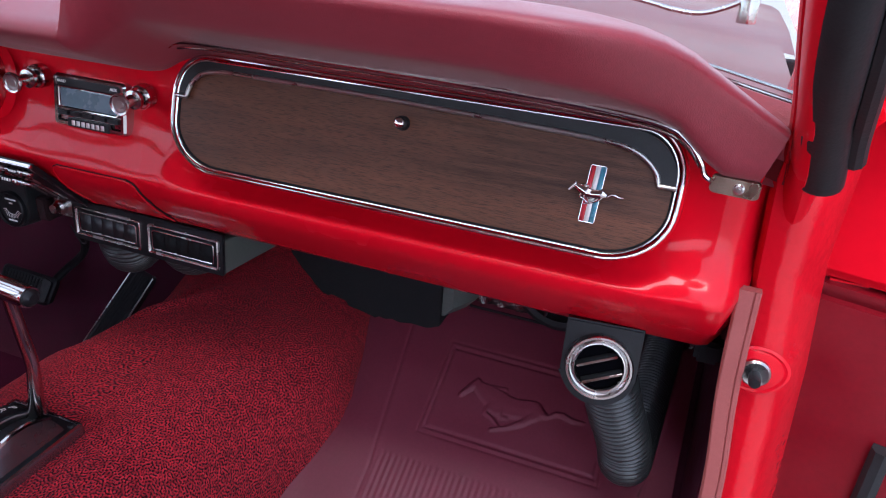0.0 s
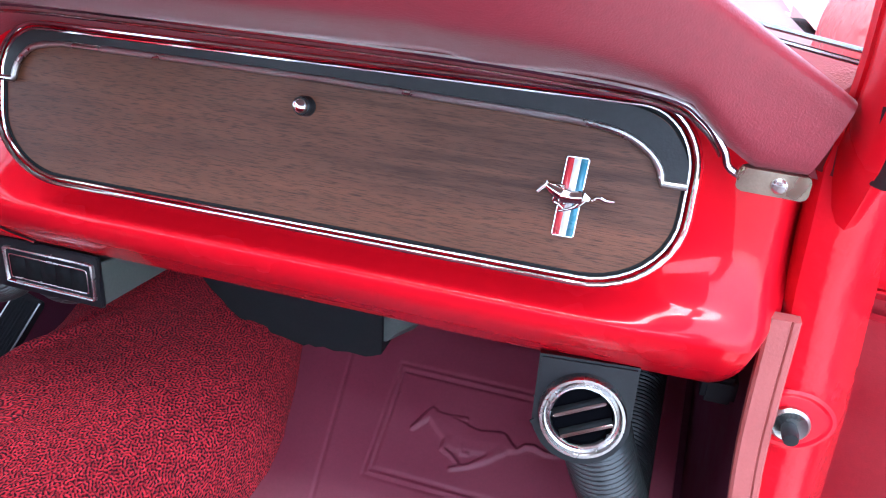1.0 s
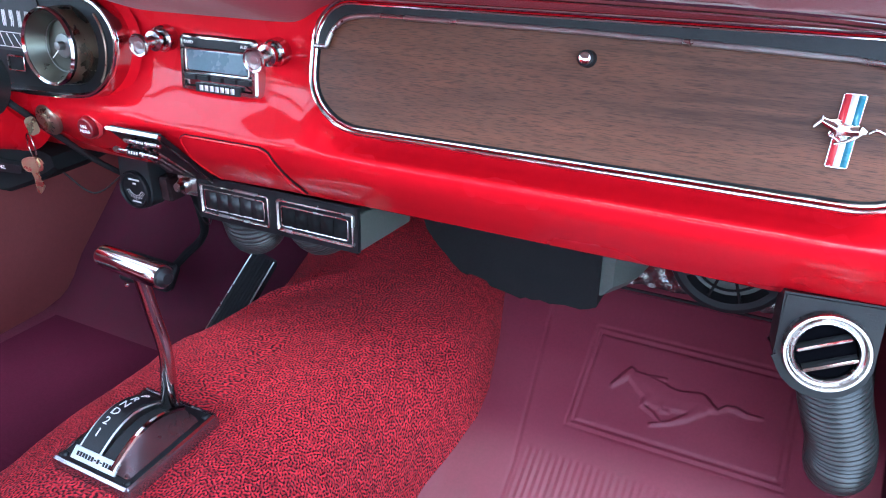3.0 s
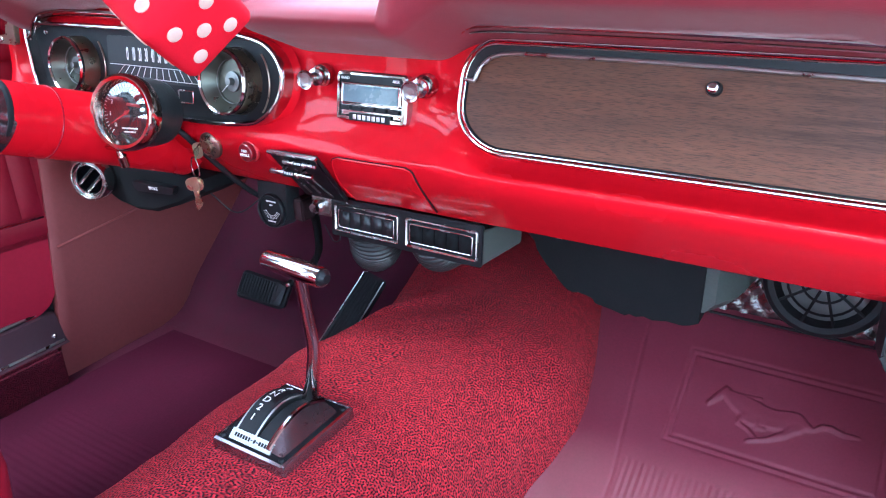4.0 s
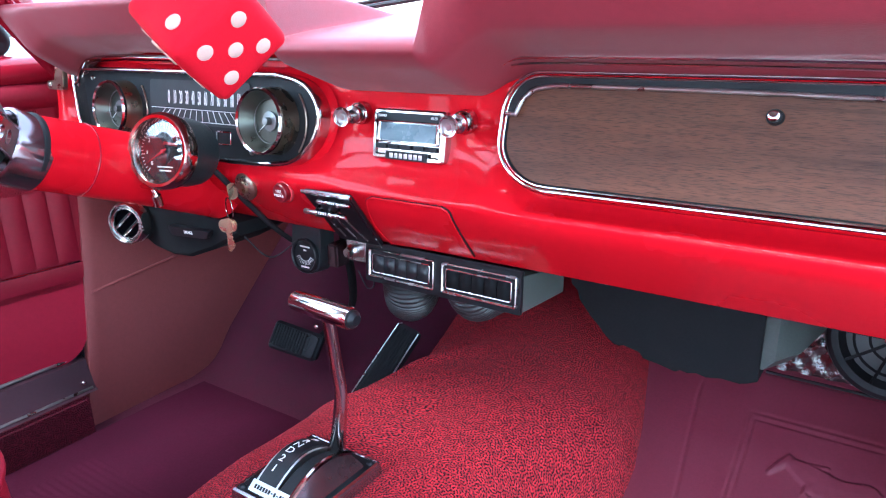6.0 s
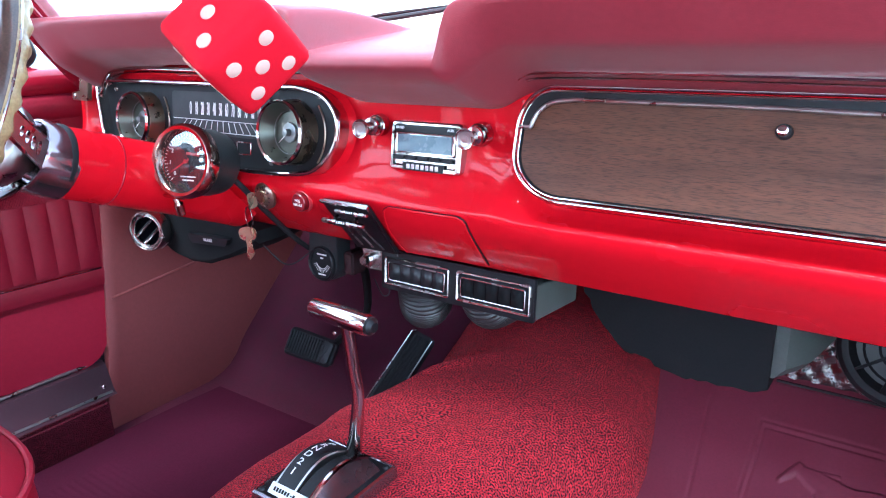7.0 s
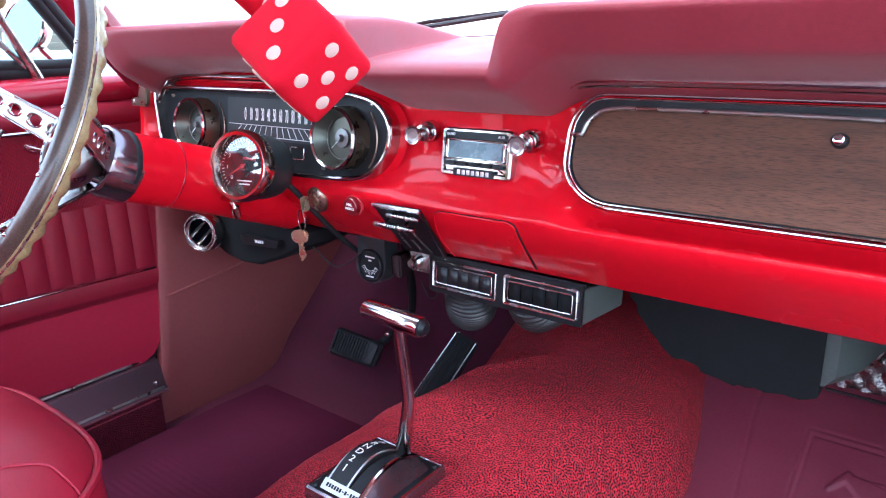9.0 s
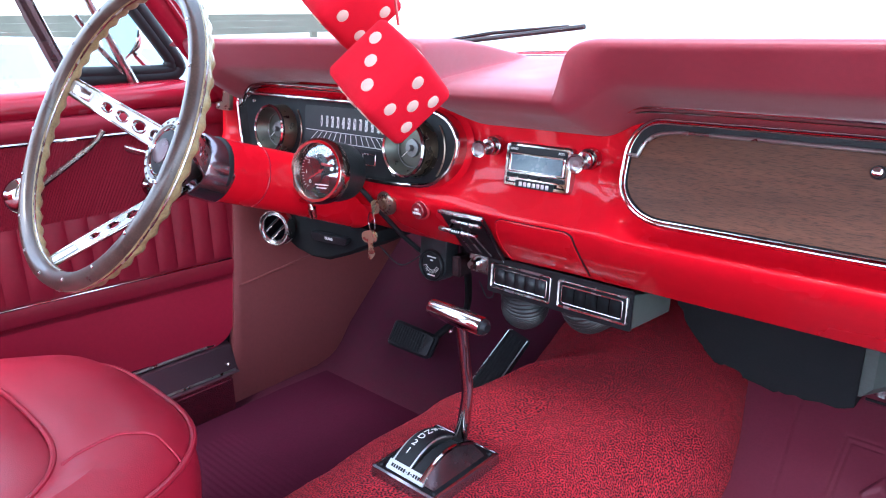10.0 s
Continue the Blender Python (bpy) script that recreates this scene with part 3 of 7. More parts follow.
add_lathe(bm, [(0.0052, 0.0), (0.0054, 0.009), (0.0048, 0.013), (0, 0.0135)], m @ pose(0, -0.002, 0.002, 8), 16)
part("plunger", bm, BLACK, sw, "black plunger")
bm = bmesh.new()
path = smooth_path([(0.690, 0.586, 0.545), (0.695, 0.586, 0.44), (0.7065, 0.586, 0.32), (0.712, 0.586, 0.12), (0.715, 0.57, 0.02)], 6)
add_loft(bm, [[(p.x + dx, p.y + dy, p.z) for dx, dy in ((-0.0085, 0.006), (-0.0085, -0.002), (-0.0065, -0.004), (0.0045, -0.004), (0.0055, -0.0025), (0.0065, -0.004), (0.0095, -0.004), (0.011, -0.002), (0.011, 0.006))] for p in path], True, True)
part("windlace", bm, WINDLACE, jamb, "faded pink windlace strip")
bm = bmesh.new()
path = smooth_path([(0.7145, 0.566, 0.650), (0.7135, 0.562, 0.656), (0.711, 0.553, 0.668), (0.703, 0.525, 0.70), (0.692, 0.472, 0.755), (0.682, 0.425, 0.815), (0.662, 0.32, 0.95), (0.62, 0.19, 1.12)], 6)
add_tube(bm, path, [0.0105, 0.0135, 0.0152, 0.0160, 0.0164] + [0.0165] * 14 + [0.0150] * (len(path) - 19), 18, flat=0.8)
add_tube(bm, [p + Vector((0.020, 0.004, 0)) for p in path[14:]], 0.008, 10)
part("door_seal", bm, RUBBER, jamb, "thick black rubber door seal")
bm = bmesh.new()
add_lathe(bm, [(0, 0.002), (0.002, 0.0015), (0.0025, 0)], face(0.694, 0.585, 0.668), 12)
part("screw", bm, CHROME, jamb, "small chrome screw")

# driver side hinge pillar behind the closed door, matt black so the gap is dark
bm = bmesh.new()
add_span(bm, -0.80, -0.738, 0.47, 0.64, -0.05, 0.66, 0.006)
structure(part("door_pillar", bm, MATTE_BLACK), "matt black driver door pillar in the gap beside the door", "pillar")

# opened passenger door
pdoor = thing("door_passenger", (0.83, 0.72, -0.05), "opened red passenger door at its hinge side", "door", kind="structure")
bm = bmesh.new()
m = pose(0.768, 0.705, 0, 0, 0, -14)
add_span(bm, -0.05, 0.98, -0.03, 0.10, -0.05, 0.520, 0.012, m)
# lower half of the door has its shade put into the red
part("shell", bm, DOOR_SHADE_CAP_RED, pdoor, "inner face in red darkened for shade")
bm = bmesh.new()
add_span(bm, -0.05, 0.98, -0.018, 0.10, 0.523, 0.70, 0.012, m)
part("upper_shell", bm, PAINT, pdoor, "glossy red upper part")
bm = bmesh.new()
add_tube(bm, [m @ Vector((0.092, -0.036, z)) for z in (0.06, 0.2, 0.30, 0.38)], 0.010, 8)
part("edge_seal", bm, RUBBER, pdoor, "black rubber edge seal")
bm = bmesh.new()
for z in (0.22, 0.5):
    add_box(bm, 0.05, 0.05, 0.06, pose(0.785, 0.72, z), 0.008)
part("hinge", bm, PAINT, pdoor)

# ---- dashboard ----
dash = thing("dashboard", (0, 0.66, 0.44), "glossy red painted dashboard with a padded vinyl top", "dashboard")
CENTER = [(0.600, 0.690), (0.590, 0.655), (0.588, 0.612), (0.584, 0.584), (0.572, 0.562), (0.5572, 0.5425), (0.5532, 0.5360), (0.5540, 0.5300), (0.565, 0.512), (0.590, 0.485), (0.622, 0.458), (0.637, 0.446), (0.643, 0.4435), (0.650, 0.4435), (0.652, 0.452), (0.640, 0.49)]
POD = [(0.596, 0.690), (0.588, 0.675), (0.584, 0.640), (0.579, 0.590), (0.568, 0.560), (0.557, 0.546), (0.5525, 0.536), (0.5545, 0.526), (0.565, 0.510), (0.590, 0.485), (0.622, 0.458), (0.637, 0.446), (0.643, 0.4435), (0.650, 0.4435), (0.652, 0.452), (0.640, 0.49)]


def ease(a, b, x):
    t = min(1.0, max(0.0, (x - a) / (b - a)))
    return t * t * (3 - 2 * t)


LEDGE = {3: (0.586, 0.562), 4: (0.582, 0.5440), 5: (0.567, 0.5390), 6: (0.5550, 0.5372), 7: (0.5520, 0.5305), 8: (0.5600, 0.5140)}   # flat shelf below the glove box


def dash_section(x):
    s = abs(x)
    shelf = ease(0.120, 0.160, x) * (1 - ease(0.56, 0.64, x))
    w = ease(0.085, 0.125, s)
    end = ease(0.662, 0.694, x) if x > 0 else ease(0.695, 0.716, s) * 0.8
    out = []
    for i, ((yc, zc), (yp, zp)) in enumerate(zip(CENTER, POD)):
        if i in LEDGE:
            yp, zp = yp + (LEDGE[i][0] - yp) * shelf, zp + (LEDGE[i][1] - zp) * shelf
        y, z = yc + (yp - yc) * w, zc + (zp - zc) * w
        y += end * end * 0.05
        if x < 0 and z > 0.53:               # the driver end swings back to meet the door
            y -= 0.028 * ease(0.655, 0.70, s) * ease(0.53, 0.56, z)
        if z < 0.53:
            z += 0.004 * ease(0.5, 0.69, s)
        out.append(Vector((x, y, z)))
    return smooth_path(out, 4)


bm = bmesh.new()
xs = [k * 0.02 for k in range(-32, 33)]
xs = [-0.716, -0.712, -0.707, -0.70, -0.69, -0.675, -0.66] + xs + [0.655, 0.665, 0.674, 0.682, 0.688, 0.692]
add_loft(bm, [dash_section(x) for x in xs], closed=False)
part("panel", bm, PAINT, dash, "glossy red painted steel panel", sharp=1.2)

# padded top: brows over the dials and the glove box, a dip between them
BROW = [(0.592, 0.6900), (0.574, 0.6875), (0.556, 0.6900), (0.530, 0.7010), (0.509, 0.7105), (0.4995, 0.7175), (0.490, 0.7310), (0.4815, 0.7445), (0.4785, 0.7525), (0.4815, 0.7575), (0.490, 0.7592), (0.512, 0.7590), (0.56, 0.757), (0.62, 0.747), (0.68, 0.728), (0.70, 0.70)]
DIP = [(0.594, 0.645), (0.575, 0.648), (0.556, 0.654), (0.530, 0.6640), (0.508, 0.6725), (0.490, 0.6795), (0.479, 0.6860), (0.4720, 0.6925), (0.4705, 0.6985), (0.4740, 0.7045), (0.485, 0.7090), (0.515, 0.7135), (0.56, 0.718), (0.62, 0.7235), (0.70, 0.728), (0.72, 0.70)]
END = [(0.590, -0.02), (0.574, -0.02), (0.561, 0.0), (0.5545, 0.06), (0.5515, 0.15), (0.5495, 0.28), (0.548, 0.48), (0.547, 0.70), (0.5465, 0.86), (0.5475, 0.95), (0.552, 1.0), (0.566, 0.985), (0.585, 0.90), (0.61, 0.76), (0.64, 0.60), (0.66, 0.5)]
LOW_BROW, TOP_BROW = 0.6875, 0.7592


def pad_section(x):
    s = abs(x)
    w = float(np.interp(s, (0.0895, 0.0915, 0.0945, 0.0975, 0.1005, 0.1045, 0.110, 0.118, 0.127, 0.136), (0.0, 0.05, 0.26, 0.56, 0.76, 0.86, 0.915, 0.962, 0.99, 1.0)))
    wide = ease(0.084, 0.152, s)             # the face below the lip changes slowly, the lip itself steps
    low = float(np.interp(s, (0.56, 0.60, 0.617, 0.630, 0.640), (0.6845, 0.680, 0.673, 0.657, 0.646)))
    if x > 0:                                # passenger end: the brow runs down to the pillar
        top = float(np.interp(s, (0.48, 0.52, 0.5625, 0.580, 0.599, 0.611, 0.626, 0.641, 0.663, 0.680, 0.70), (0.7592, 0.7575, 0.7525, 0.7482, 0.7415, 0.735, 0.7255, 0.715, 0.7015, 0.690, 0.678)))
        end = ease(0.50, 0.66, s)
    else:                                    # driver end: the brow keeps its height and overhangs the door as a nose
        top = float(np.interp(s, (0.48, 0.69, 0.706, 0.716, 0.722), (0.7592, 0.7588, 0.757, 0.752, 0.747)))
        low = float(np.interp(s, (0.640, 0.655, 0.675, 0.70, 0.716, 0.722), (0.646, 0.652, 0.676, 0.708, 0.728, 0.738))) if s > 0.64 else low
        end = 0.0
    out = []
    for i, ((yd, zd), (yb, zb), (ye, fe)) in enumerate(zip(DIP, BROW, END)):
        cut = x
        if x > 0 and i < 2:                  # the vinyl is carried down behind the strip to darken the gap there
            yb, zb = ((0.586, 0.668), (0.572, 0.681))[i]
        if s > 0.48:
            zb = low + (zb - LOW_BROW) / (TOP_BROW - LOW_BROW) * (top - low)
            yb, zb = yb + (ye - yb) * end, zb + (low + fe * (top - low) - zb) * end
        if x > 0.64:
            cut = 0.64 + (x - 0.64) * (0.78 + 0.30 * min(1.0, max(0.0, (zb - 0.645) / 0.045)))
        f = wide + (w - wide) * (0.0, 0.0, 0.0, 0.0, 0.0, 0.0, 0.15, 0.6)[i] if i < 8 else w
        out.append(Vector((cut, yd + (yb - yd) * f, zd + (zb - zd) * f)))
    return smooth_path(out, 4)


bm = bmesh.new()
xs = [k * 0.0125 for k in range(-7, 8)] + [s * v for s in (-1, 1) for v in (0.0895, 0.0905, 0.0915, 0.093, 0.0945, 0.096, 0.0975, 0.099, 0.1005, 0.1025, 0.1045, 0.107, 0.110, 0.114, 0.118, 0.1225, 0.127, 0.1315, 0.136)]
xs += [s * (0.15 + k * 0.02) for k in range(26) for s in (-1, 1)] + [0.676, 0.682, -0.66, -0.675, -0.69, -0.70, -0.708, -0.714, -0.719, -0.722]
xs = sorted(set(round(v, 4) for v in xs))
rows = [pad_section(x) for x in xs]
rows = [[Vector((-0.7235, 0.50, 0.7435))] * len(rows[0])] + rows + [[Vector((0.684, 0.61, 0.665))] * len(rows[0])]
add_loft(bm, rows, closed=False)
bmesh.ops.remove_doubles(bm, verts=bm.verts[:], dist=1e-5)
part("dash_pad", bm, PAD, dash, "dark red grained vinyl pad", sharp=1.2)

# chrome strip under the brow, ending in a flat screwed tongue
for side in (-1, 1):
    bm = bmesh.new()
    path = [(0.126, 0.679), (0.150, 0.6865), (0.25, 0.6875), (0.40, 0.6865), (0.52, 0.6838), (0.595, 0.6782), (0.617, 0.669), (0.630, 0.655), (0.635, 0.645), (0.645, 0.640)]
    pts = [(side * x, 0.562 - 0.004 * ease(0.58, 0.65, x), z - (0.0055 * (1 - ease(0.30, 0.58, x)) if side < 0 else 0)) for x, z in (path if side > 0 else path[1:])]
    sm = smooth_path(pts, 6)
    add_tube(bm, sm, 0.0022, 8)
    add_tube(bm, [p + Vector((0, 0.004, -0.006)) for p in sm[4:-12]], 0.0012, 6)
    strip = part("chrome_strip", bm, CHROME, dash, "thin chrome strip under the pad")
    bm = bmesh.new()
    m = face(0.658 if side > 0 else -0.667, 0.5535 if side > 0 else 0.5460, 0.6415 if side > 0 else 0.6380, 4, -6 * side)
    if side > 0:
        add_prism(bm, outline(-0.018, 0.018, -0.0065, 0.0065, (0.003, 0.003)), -0.006, 0.003, m, 0.0015)
    else:                                    # here the strip turns down as a broad plate before the tongue
        add_prism(bm, rounded([(-0.030, -0.0065), (0.010, -0.0075), (0.014, 0.031), (-0.006, 0.031), (-0.0085, 0.0065), (-0.030, 0.0065)], 0.004, 3), -0.006, 0.003, m, 0.0012)
    part("tongue", bm, BRONZE, strip)
    bm = bmesh.new()
    add_lathe(bm, [(0, 0.0045), (0.003, 0.0042), (0.0042, 0.003), (0.0042, 0)], m @ pose(0.003 if side > 0 else -0.020, 0, 0.0015), 14)
    add_box(bm, 0.005, 0.0008, 0.0006, m @ pose(0.003 if side > 0 else -0.020, 0, 0.0062))
    add_box(bm, 0.0008, 0.005, 0.0006, m @ pose(0.003 if side > 0 else -0.020, 0, 0.0062))
    part("screw", bm, DULL_CHROME, dash, "cross-head screw")


# ashtray door set in the slope under the radio
slope = (Vector((0, 0.622, 0.458)) - Vector((0, 0.565, 0.510))).normalized()
tilt_down = -math.degrees(math.atan2(slope.y, -slope.z))
ms = face(0, 0.5920, 0.4831, tilt_down)
ash = [(-0.046, 0.064), (0.067, 0.065), (0.052, -0.045), (-0.080, -0.058)]


SKIN = dash_section(0.0)


def on_panel(x, v, lift):
    """Point of the dash skin under a spot of the slope plane, lifted off it."""
    q = ms @ Vector((x, v, 0))
    best = min(range(1, len(SKIN) - 12), key=lambda i: (SKIN[i] - Vector((0, q.y, q.z))).length)
    a, b = SKIN[best - 1], SKIN[best + 1]
    d = (b - a).normalized()
    p = a + d * (Vector((0, q.y, q.z)) - a).dot(d)
    return Vector((x, p.y + d.z * lift, p.z - d.y * lift))


def ash_edge(side, t):
    lo, hi = (ash[3], ash[0]) if side < 0 else (ash[2], ash[1])
    bow = 0.004 * math.sin(math.pi * t) * side
    return lo[0] + (hi[0] - lo[0]) * t + bow - side * 0.008 * max(0.0, (t - 0.93) / 0.07) ** 2, lo[1] + (hi[1] - lo[1]) * t


bm = bmesh.new()
rows = []
for j in range(29):
    (x0, v0), (x1, v1) = ash_edge(-1, j / 28), ash_edge(1, j / 28)
    rows.append([on_panel(x0 + (x1 - x0) * i / 12, v0 + (v1 - v0) * i / 12, 0.0022) for i in range(13)])
add_loft(bm, rows, closed=False)
adoor = part("ashtray_door", bm, PAINT, dash, "red ashtray door set in the panel", sharp=1.5)
bm = bmesh.new()
rim = [r[0] for r in rows] + rows[-1][1:] + [r[-1] for r in rows[::-1]][1:]
add_tube(bm, rim, 0.0011, 6)
part("rolled_edge", bm, PAINT, adoor)
bm = bmesh.new()
add_tube(bm, [p + Vector((0, 0.0012, 0.0006)) + (p - Vector((0, p.y, p.z))).normalized() * 0.0012 for p in rim], 0.0012, 6)
part("shut_line", bm, MATTE_BLACK, adoor)

# ---- glove box door ----
MG = face(-0.0090, 0.5700, 0.6171) @ Matrix.Scale(1.0143, 4) @ pose(0, 0.045, 0, -9) @ Matrix.Diagonal((1, 0.955, 1, 1)) @ pose(0, -0.045, 0)
glove = thing("glove_box_door", (0.375, 0.57, 0.56), "walnut veneered glove box door with chrome surround", "glove box")
g_out = outline(0.1350, 0.6208, -0.061, 0.0548, (0.036, 0.042), (0.056, 0.050), 10)
bm = bmesh.new()
add_loft(bm, [on(MG, grown(g_out, 0.0045), -0.030), on(MG, grown(g_out, 0.0036), -0.006), on(MG, grown(g_out, 0.0024), -0.001), on(MG, grown(g_out, 0.001), 0.001),
              on(MG, grown(g_out, -0.002), -0.001), on(MG, grown(g_out, -0.004), -0.008)], True)
part("surround", bm, PAINT, glove, "red edge of the door shell")
bm = bmesh.new()
add_tube(bm, on(MG, g_out, 0.003), 0.0017, 10, closed=True)
add_tube(bm, on(MG, grown(g_out, -0.004), 0.002), 0.0012, 8, closed=True)
part("bezel", bm, CHROME, glove, "chrome bezel")
bm = bmesh.new()
add_tube(bm, on(MG, grown(g_out, -0.0056), 0.0002), 0.0012, 6, closed=True)
part("shut_gap", bm, MATTE_BLACK, glove, "dark gap round the veneer")
wood_o = grown(g_out, -0.0045)
bm = bmesh.new()
add_prism(bm, wood_o, -0.006, 0.0, MG)
part("veneer_panel", bm, WOOD, glove, "dark walnut veneer panel")
g_in = [(0.150, 0.012), (0.153, 0.022), (0.159, 0.031), (0.169, 0.038), (0.189, 0.0415), (0.215, 0.042), (0.37, 0.0415), (0.52, 0.0380), (0.56, 0.0360), (0.58, 0.032), (0.593, 0.0245), (0.6005, 0.016), (0.603, 0.0075)]
inner = [(p.x, p.y) for p in smooth_path([(x, v, 0) for x, v in g_in], 5)]
outer = [(0.1385, 0.012), (0.140, 0.024), (0.1443, 0.035), (0.152, 0.0445), (0.170, 0.0502), (0.215, 0.0508), (0.37, 0.0508), (0.52, 0.0508), (0.575, 0.0500), (0.597, 0.0440), (0.6095, 0.032), (0.6155, 0.019), (0.617, 0.0075)]
outer = [(p.x, p.y) for p in smooth_path([(x, v, 0) for x, v in outer], 5)]
bm = bmesh.new()
add_loft(bm, [on(MG, outer, 0.0008), on(MG, outer, 0.0026), on(MG, inner, 0.0026), on(MG, inner, 0.0004)], closed=False)
part("black_band", bm, BLACK, glove, "gloss black band along the top")
bm = bmesh.new()
path = [outer[0]] + inner + [outer[-1]]
add_tube(bm, on(MG, path, 0.0036), 0.0022, 10)
part("inner_moulding", bm, SPOKE_METAL, glove, "thin chrome inner moulding")
bm = bmesh.new()
ml = MG @ pose(0.3795, 0.0225, 0)
add_lathe(bm, [(0.0068, 0), (0.0068, 0.002), (0.0060, 0.004), (0.0061, 0.0070), (0.0054, 0.0078), (0.003, 0.0075), (0.0, 0.0075)], ml, 24)
part("lock_collar", bm, BLACK, glove, "dark collar round the lock")
bm = bmesh.new()
add_lathe(bm, [(0.0049, 0.004), (0.0049, 0.0088), (0.0043, 0.0098), (0.0030, 0.0103), (0.0, 0.0104)], ml, 20)
part("lock_button", bm, CHROME, glove, "round chrome lock button")
bm = bmesh.new()
mb = MG @ pose(0.5535, -0.009, 0.0008)
add_prism(bm, [(-0.0070, -0.0247), (0.0062, -0.0247), (0.0083, 0.0247), (-0.0050, 0.0247)], -0.001, 0.0022, mb, 0.0008)
emblem = part("badge_plate", bm, CHROME, glove, "chrome badge with tricolour bars")
for k, mt in enumerate((BADGE_RED, BADGE_WHITE, BADGE_BLUE)):
    bm = bmesh.new()
    x0, x1 = -0.0064 + 0.0040 * k, -0.0064 + 0.0040 * (k + 1)
    add_prism(bm, [(x0, -0.0240), (x1, -0.0240), (x1 + 0.0020, 0.0240), (x0 + 0.0020, 0.0240)], 0.0015, 0.0028, mb)
    part("stripe", bm, mt, emblem)
bm = bmesh.new()
mh = mb @ pose(0.0035, 0.0, 0.005) @ pose(0, 0, 0, 0, 0, -2)
for chain in RUNNER:
    pts = smooth_path([(x, y, 0) for x, y, r in chain], 5)
    rad = [max(0.004, v.z) for v in smooth_path([(0, 0, r) for x, y, r in chain], 5)]
    add_tube(bm, [mh @ (p * 0.0455) for p in pts], [r * 0.046 for r in rad], 10, flat=0.55, up=mh.to_3x3() @ Vector((0, 0, 1)))
part("badge_relief", bm, CHROME, glove, "chrome running figure badge")

# ---- instrument cluster ----
MC = face(0, 0.562, 0.61)
cluster = thing("instrument_cluster", (-0.375, 0.57, 0.55), "black faced instrument cluster with chrome bezel", "instrument panel")
c_pts = [(-0.181, 0.0515), (-0.22, 0.0525), (-0.40, 0.0527), (-0.58, 0.0527), (-0.618, 0.0523), (-0.640, 0.050), (-0.651, 0.042), (-0.645, 0.008), (-0.634, -0.033), (-0.615, -0.053), (-0.575, -0.0615), (-0.510, -0.0625), (-0.371, -0.062), (-0.245, -0.0590), (-0.200, -0.0565), (-0.164, -0.051), (-0.138, -0.036), (-0.120, -0.012), (-0.1185, 0.018), (-0.141, 0.042)]
c_out = [(p.x, p.y) for p in smooth_path([(x, v, 0) for x, v in c_pts], 6, True)]
bm = bmesh.new()
add_loft(bm, [on(MC, grown(c_out, 0.011), -0.016), on(MC, grown(c_out, 0.006), -0.0125), on(MC, grown(c_out, 0.004), -0.009), on(MC, grown(c_out, 0.001), -0.008)], True)
part("surround", bm, PAINT, cluster, "raised red lip")
bm = bmesh.new()
add_tube(bm, on(MC, c_out, 0.007), 0.0030, 10, closed=True)
add_loft(bm, [on(MC, grown(c_out, 0.0042), -0.011), on(MC, grown(c_out, 0.0030), 0.006), on(MC, grown(c_out, 0.0010), 0.0085), on(MC, grown(c_out, -0.002), 0.008), on(MC, grown(c_out, -0.004), -0.009)], True)
part("bezel", bm, CHROME, cluster, "chrome bezel")
bm = bmesh.new()
add_prism(bm, grown(c_out, -0.0035), -0.012, -0.008, MC)
part("face_plate", bm, DIAL, cluster, "matt black face plate")
for gx, gr in ((-0.533, 0.0395), (-0.206, 0.0395)):
    mg = MC @ pose(gx, -0.004, -0.008)
    bm = bmesh.new()
    add_lathe(bm, [(gr + 0.003, 0.0), (gr + 0.001, 0.024), (gr, 0.027)], mg, 40)
    can = part("gauge_can", bm, GOLD_CAN, cluster, "bronze tinted gauge can")
    bm = bmesh.new()
    add_lathe(bm, [(gr + 0.0012, 0.024), (gr + 0.0018, 0.028), (gr, 0.031), (gr - 0.0022, 0.029), (gr - 0.0022, 0.025)], mg, 40)
    part("ring", bm, CHROME, can, "chrome ring")
    bm = bmesh.new()
    add_lathe(bm, [(gr - 0.002, 0.028), (gr - 0.012, 0.010), (gr - 0.013, 0.008), (0, 0.008)], mg, 40)
    part("cone", bm, GAUGE_CONE, can, "dull silver conical dial")
    bm = bmesh.new()
    add_tube(bm, [mg @ Vector(((gr - 0.012) * math.cos(a), (gr - 0.012) * math.sin(a), 0.0105)) for a in [2 * math.pi * k / 32 for k in range(32)]], 0.0006, 6, closed=True)
    add_lathe(bm, [(0.013, 0.008), (0.0125, 0.0105), (0.005, 0.011), (0.0045, 0.018), (0, 0.0185)], mg, 24)
    part("hub", bm, GAUGE_HUB, can, "silver centre hub")
    bm = bmesh.new()
    add_prism(bm, [(-0.0008, 0), (0.0008, 0), (0.0004, 0.022), (-0.0004, 0.022)], 0.012, 0.0126, mg @ pose(0, 0, 0, 0, 0, 130))
    part("needle", bm, WHITE, can)
    bm = bmesh.new()
    arc = [mg @ Vector(((gr + 0.016) * math.cos(a), (gr + 0.016) * math.sin(a), 0.001)) for a in [radians(-40 + 5 * k) for k in range(17)]]
    add_tube(bm, arc, 0.0012, 6)
    part("scale_arc", bm, GOLD_CAN, cluster)
# speedometer strip
bm = bmesh.new()
add_prism(bm, rounded([(-0.468, -0.018), (-0.252, -0.018), (-0.252, 0.042), (-0.468, 0.042)], 0.006), -0.008, -0.006, MC)
speedo = part("speedometer", bm, GREY_DIAL, cluster, "grey strip speedometer with white numbers")
